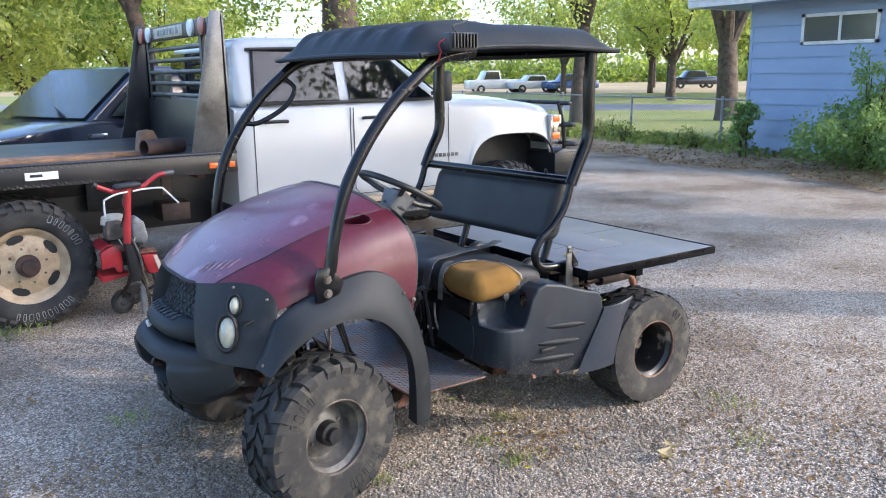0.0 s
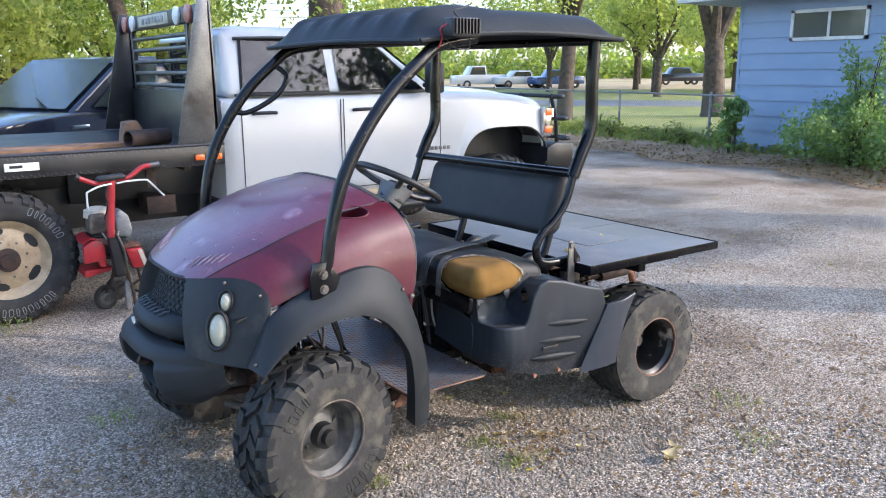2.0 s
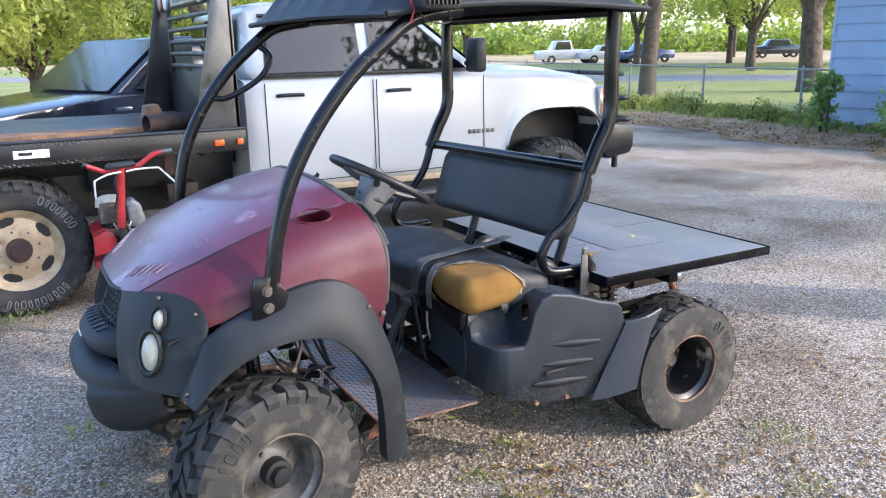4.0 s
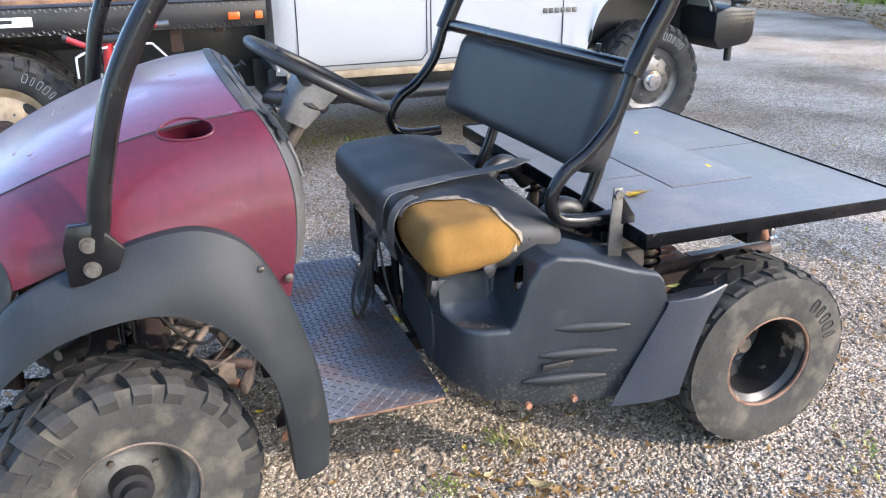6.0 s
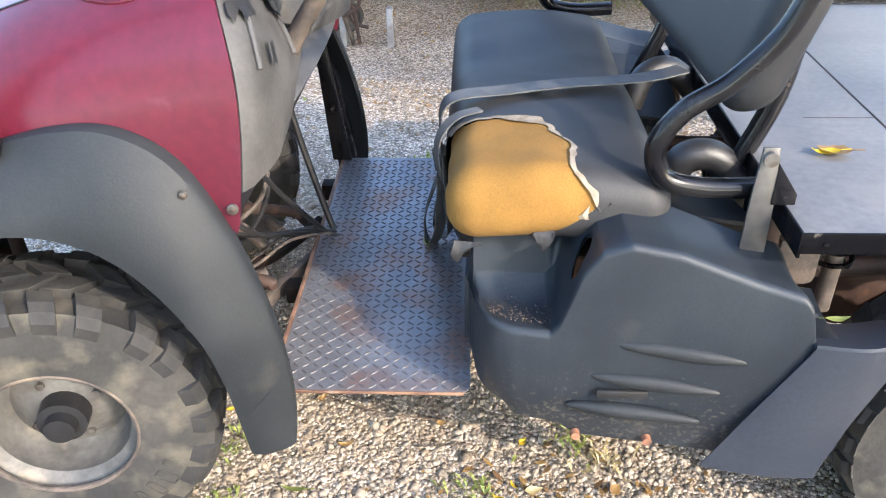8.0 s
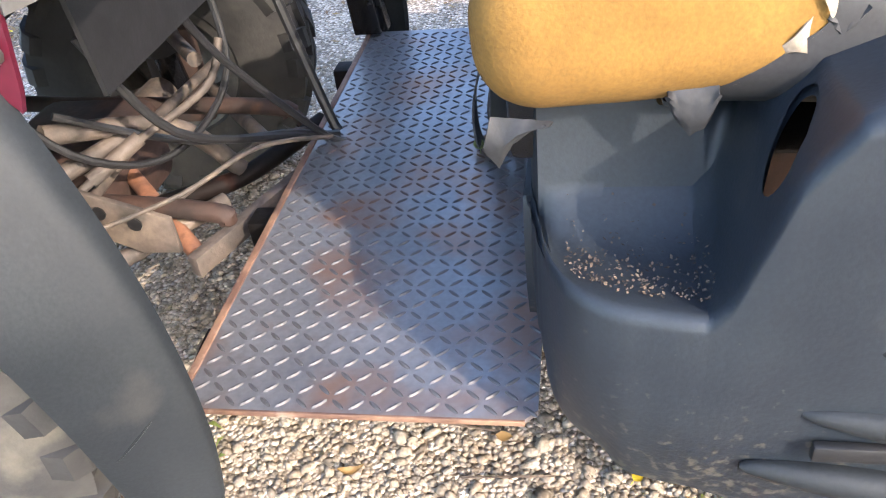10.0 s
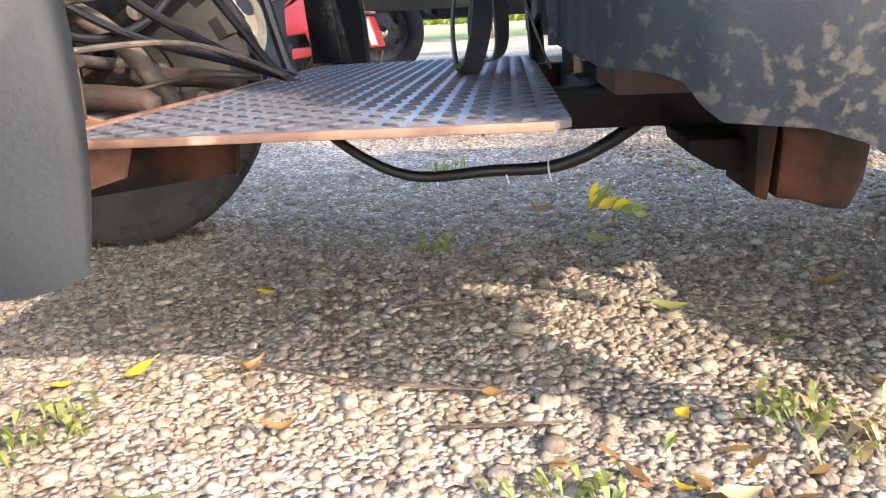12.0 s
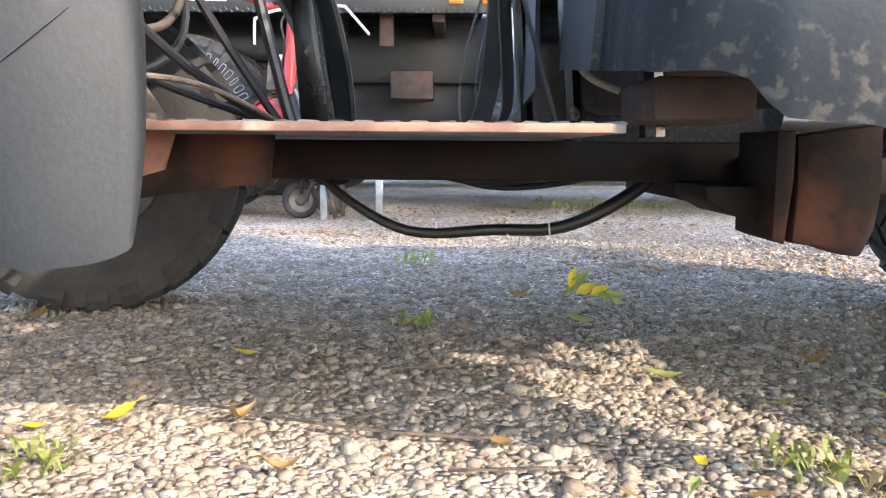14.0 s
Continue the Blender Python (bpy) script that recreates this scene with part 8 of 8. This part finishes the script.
for k, x, y, z, yaw, tilt, sc in ((0, 0.335, -0.235, 0.022, 200, 55, 0.75), (0, 0.978, -0.345, 0.014, 60, 25, 0.65), (3, 1.03, 0.0, 0.010, 10, 20, 0.7), (0, 0.235, -0.24, 0.008, 30, 10, 0.5), (1, 0.46, -0.20, 0.010, 70, 30, 0.7), (1, 0.55, -0.36, 0.010, 20, 10, 0.6),
                                  (2, 0.78, -0.28, 0.010, 0, 10, 0.6), (1, 1.28, 0.08, 0.010, 20, 10, 0.9), (0, 1.30, -0.12, 0.010, 100, 10, 0.8), (0, 0.40, 0.10, 0.010, 0, 10, 0.6), (2, 0.75, 0.30, 0.010, 0, 10, 0.9), (1, 0.86, 0.62, 0.012, 40, 30, 1.0)):
    drop_leaf(k, x, y, z, yaw, tilt, sc)
for k, x, y, z, yaw, tilt, sc in ((3, 0.10, -0.78, 0.010, 160, 10, 0.9), (3, 1.02, -0.76, 0.014, 190, 20, 0.8), (0, 0.86, -0.83, 0.010, 150, 10, 0.7), (0, 0.98, -0.80, 0.012, 110, 30, 0.6), (4, 1.18, -0.80, 0.012, 30, 15, 0.6), (1, 1.36, -0.72, 0.012, 100, 30, 0.8),
                                  (4, 1.43, -1.10, 0.012, 20, 15, 1.3), (4, 1.52, -1.06, 0.012, 80, 10, 1.0), (4, 1.12, -0.60, 0.012, 130, 10, 0.9), (1, 1.07, -0.57, 0.012, 30, 10, 1.0), (2, 1.16, -0.63, 0.012, 30, 10, 1.0), (1, 1.38, -0.30, 0.01, 140, 20, 0.9)):
    drop_leaf(k, x, y, z, yaw, tilt, sc)
rl = random.Random(12)
for k in range(150):
    x, y = rl.uniform(-2.6, 6.5), rl.uniform(-2.4, 6.5)
    if (2.5 < y < 3.8 and -3 < x < 4.5) or (-0.3 < x < 1.9 and -1.2 < y < 0.3):
        continue
    drop_leaf(rl.choice((0, 1, 1, 2, 2, 3, 4)), x, y, 0.009, rl.uniform(0, 360), rl.uniform(0, 25), rl.uniform(0.4, 0.85))
for k, x, y, z, yaw, tilt, sc in ((3, 0.451, -0.51, 0.014, 165, 20, 0.85), (0, 0.918, -0.519, 0.012, 150, 25, 0.6), (0, 0.951, -0.484, 0.014, 110, 35, 0.6), (4, 0.999, -0.494, 0.012, 20, 15, 0.45), (1, 1.221, -0.274, 0.012, 170, 15, 0.8),
                                  (2, 1.184, -0.487, 0.012, 60, 20, 0.9), (3, 1.144, -0.138, 0.012, 175, 10, 0.6)):
    drop_leaf(k, x, y, z, yaw, tilt, sc)
drop_leaf(2, 1.548, -0.33, 0.784, 165, 0, 1.45, "curled brown leaf lying on the black deck")
drop_leaf(0, 1.53, -0.335, 0.785, 172, 0, 1.0, "yellow and brown curled leaf lying on the black deck")
drop_leaf(3, 1.472, -0.655, 0.632, 10, 5, 0.55, "small green-yellow leaf caught on the side cover")
drop_leaf(0, 1.95, 0.30, 0.790, 40, 5, 0.8, "yellow leaf lying on the black deck")
drop_leaf(0, 1.93, -0.168, 0.793, 0, 40, 0.45, "crumpled yellow leaf bit lying on the black deck")
drop_leaf(3, 0.735, 0.02, 0.361, 100, 5, 0.7, "dull green leaf lying on the floor plate")

# clumps of leaf litter
for k, (x, y, n, s) in enumerate(((1.12, -0.62, 60, 0.16), (2.9, -0.35, 120, 0.30), (3.3, 0.4, 110, 0.32), (-0.9, 0.3, 80, 0.25), (0.3, 1.9, 100, 0.3), (-1.2, 1.6, 70, 0.3), (1.9, -1.0, 60, 0.2), (4.4, 1.0, 90, 0.3), (1.3, 2.6, 140, 0.4), (0.9, 3.3, 140, 0.4), (5.4, -0.3, 100, 0.3), (3.6, -0.9, 220, 0.45), (2.6, -1.3, 160, 0.35), (1.5, -1.5, 120, 0.3), (0.4, -1.6, 90, 0.3), (-0.7, -0.9, 90, 0.3), (6.5, 1.5, 160, 0.5), (4.9, 2.2, 140, 0.5), (8.0, 3.5, 220, 0.8), (7.2, 0.0, 200, 0.7), (1.6, 1.3, 90, 0.3))):
    npr = np.random.default_rng(200 + k)
    n, s = n * 4, s * 1.15
    c = np.stack([npr.normal(x, s, n), npr.normal(y, s * 0.6, n), np.full(n, 0.010)], 1)
    a = npr.uniform(0, 6.28, n)
    L1 = npr.uniform(0.005, 0.020, n)[:, None]
    d = np.stack([np.cos(a), np.sin(a), npr.normal(0, 0.25, n)], 1) * L1
    e = np.stack([-np.sin(a), np.cos(a), npr.normal(0, 0.25, n)], 1) * L1 * 0.4
    q = np.stack([c - d, c + e, c + d, c - e], 1)
    tagged(part("leaf_scatter", blades_mesh("leaf_scatter", q, M["fallen"]), None, None), "scatter of crushed brown leaves on the gravel", "leaf litter", kind="stuff")

# small weeds in the gravel
def tuft(x, y, n, h, spread, seed, material="weed", name="weed_tuft", label="small green weed growing in the gravel"):
    npr = np.random.default_rng(seed)
    a = npr.uniform(0, 6.28, n)
    px, py = x + npr.normal(0, spread, n), y + npr.normal(0, spread, n)
    hh = h * npr.uniform(0.4, 1, n)
    lx, ly = np.cos(a) * hh * 0.8, np.sin(a) * hh * 0.8
    w = 0.0022 + 0.004 * npr.random(n)
    z0 = np.full(n, 0.004)
    q = np.stack([np.stack([px, py, z0], 1), np.stack([px + lx * 0.5 - w * np.sin(a), py + ly * 0.5 + w * np.cos(a), z0 + hh * 0.7], 1), np.stack([px + lx, py + ly, z0 + hh * 0.75], 1), np.stack([px + lx * 0.5 + w * np.sin(a), py + ly * 0.5 - w * np.cos(a), z0 + hh * 0.65], 1)], 1)
    tagged(part(name, blades_mesh(name, q, M[material]), None, None), label, "weed", kind="stuff")


for k, (x, y, n, h, s) in enumerate(((0.28, -0.36, 50, 0.03, 0.03), (1.10, -0.33, 40, 0.035, 0.03), (0.86, -0.74, 70, 0.04, 0.05), (0.3, -0.55, 40, 0.03, 0.03), (-0.46, 0.74, 60, 0.05, 0.05), (0.66, 0.36, 26, 0.035, 0.03), (0.60, 1.15, 30, 0.06, 0.04),
                                     (-0.75, 2.7, 120, 0.10, 0.12), (-1.2, 2.9, 120, 0.12, 0.15), (1.9, -1.2, 50, 0.04, 0.06), (2.2, -0.9, 50, 0.05, 0.08), (1.7, 3.5, 90, 0.09, 0.14), (1.35, 3.6, 60, 0.08, 0.1))):
    tuft(x, y, n, h, s, 300 + k)
tuft(0.863, -0.506, 60, 0.035, 0.035, 340)
tuft(1.16, -0.40, 40, 0.05, 0.03, 330, "straw", "dry_stems", "dry straw stems lying in the gravel")
tuft(0.93, -0.72, 40, 0.06, 0.04, 331, "straw", "dry_stems", "dry straw stems lying in the gravel")
sprig = thing("leaf_sprig", "upright sprig of yellow-green leaflets on the gravel", "sprig", (1.01, 0.55, 0))
part("stalk", tube([(1.05, 0.55, 0.005), (1.03, 0.55, 0.05), (0.985, 0.55, 0.075)], 0.0015, 5), M["weed"], sprig)
for k, (dx, z, a) in enumerate(((0.0, 0.045, 60), (-0.02, 0.06, 75), (0.025, 0.04, 50), (0.045, 0.03, 30), (-0.035, 0.07, 95), (0.055, 0.02, 10))):
    part("leaflet", LEAVES[3 if k % 2 else 0], None, sprig, "", pose(1.01 + dx, 0.55, z, 70, -a + 30, 10 * k) @ Matrix.Scale(0.85, 4))
for k, (pts) in enumerate((((0.42, -0.16, 0.012), (0.60, -0.24, 0.014), (0.78, -0.27, 0.012)), ((0.75, 0.05, 0.012), (0.62, 0.02, 0.012)), ((0.72, -0.36, 0.012), (0.86, -0.35, 0.013)))):
    solo("twig", tube(pts, 0.002, 5), M["bark"], "thin dry twig lying in the gravel", "twig", "twigs")
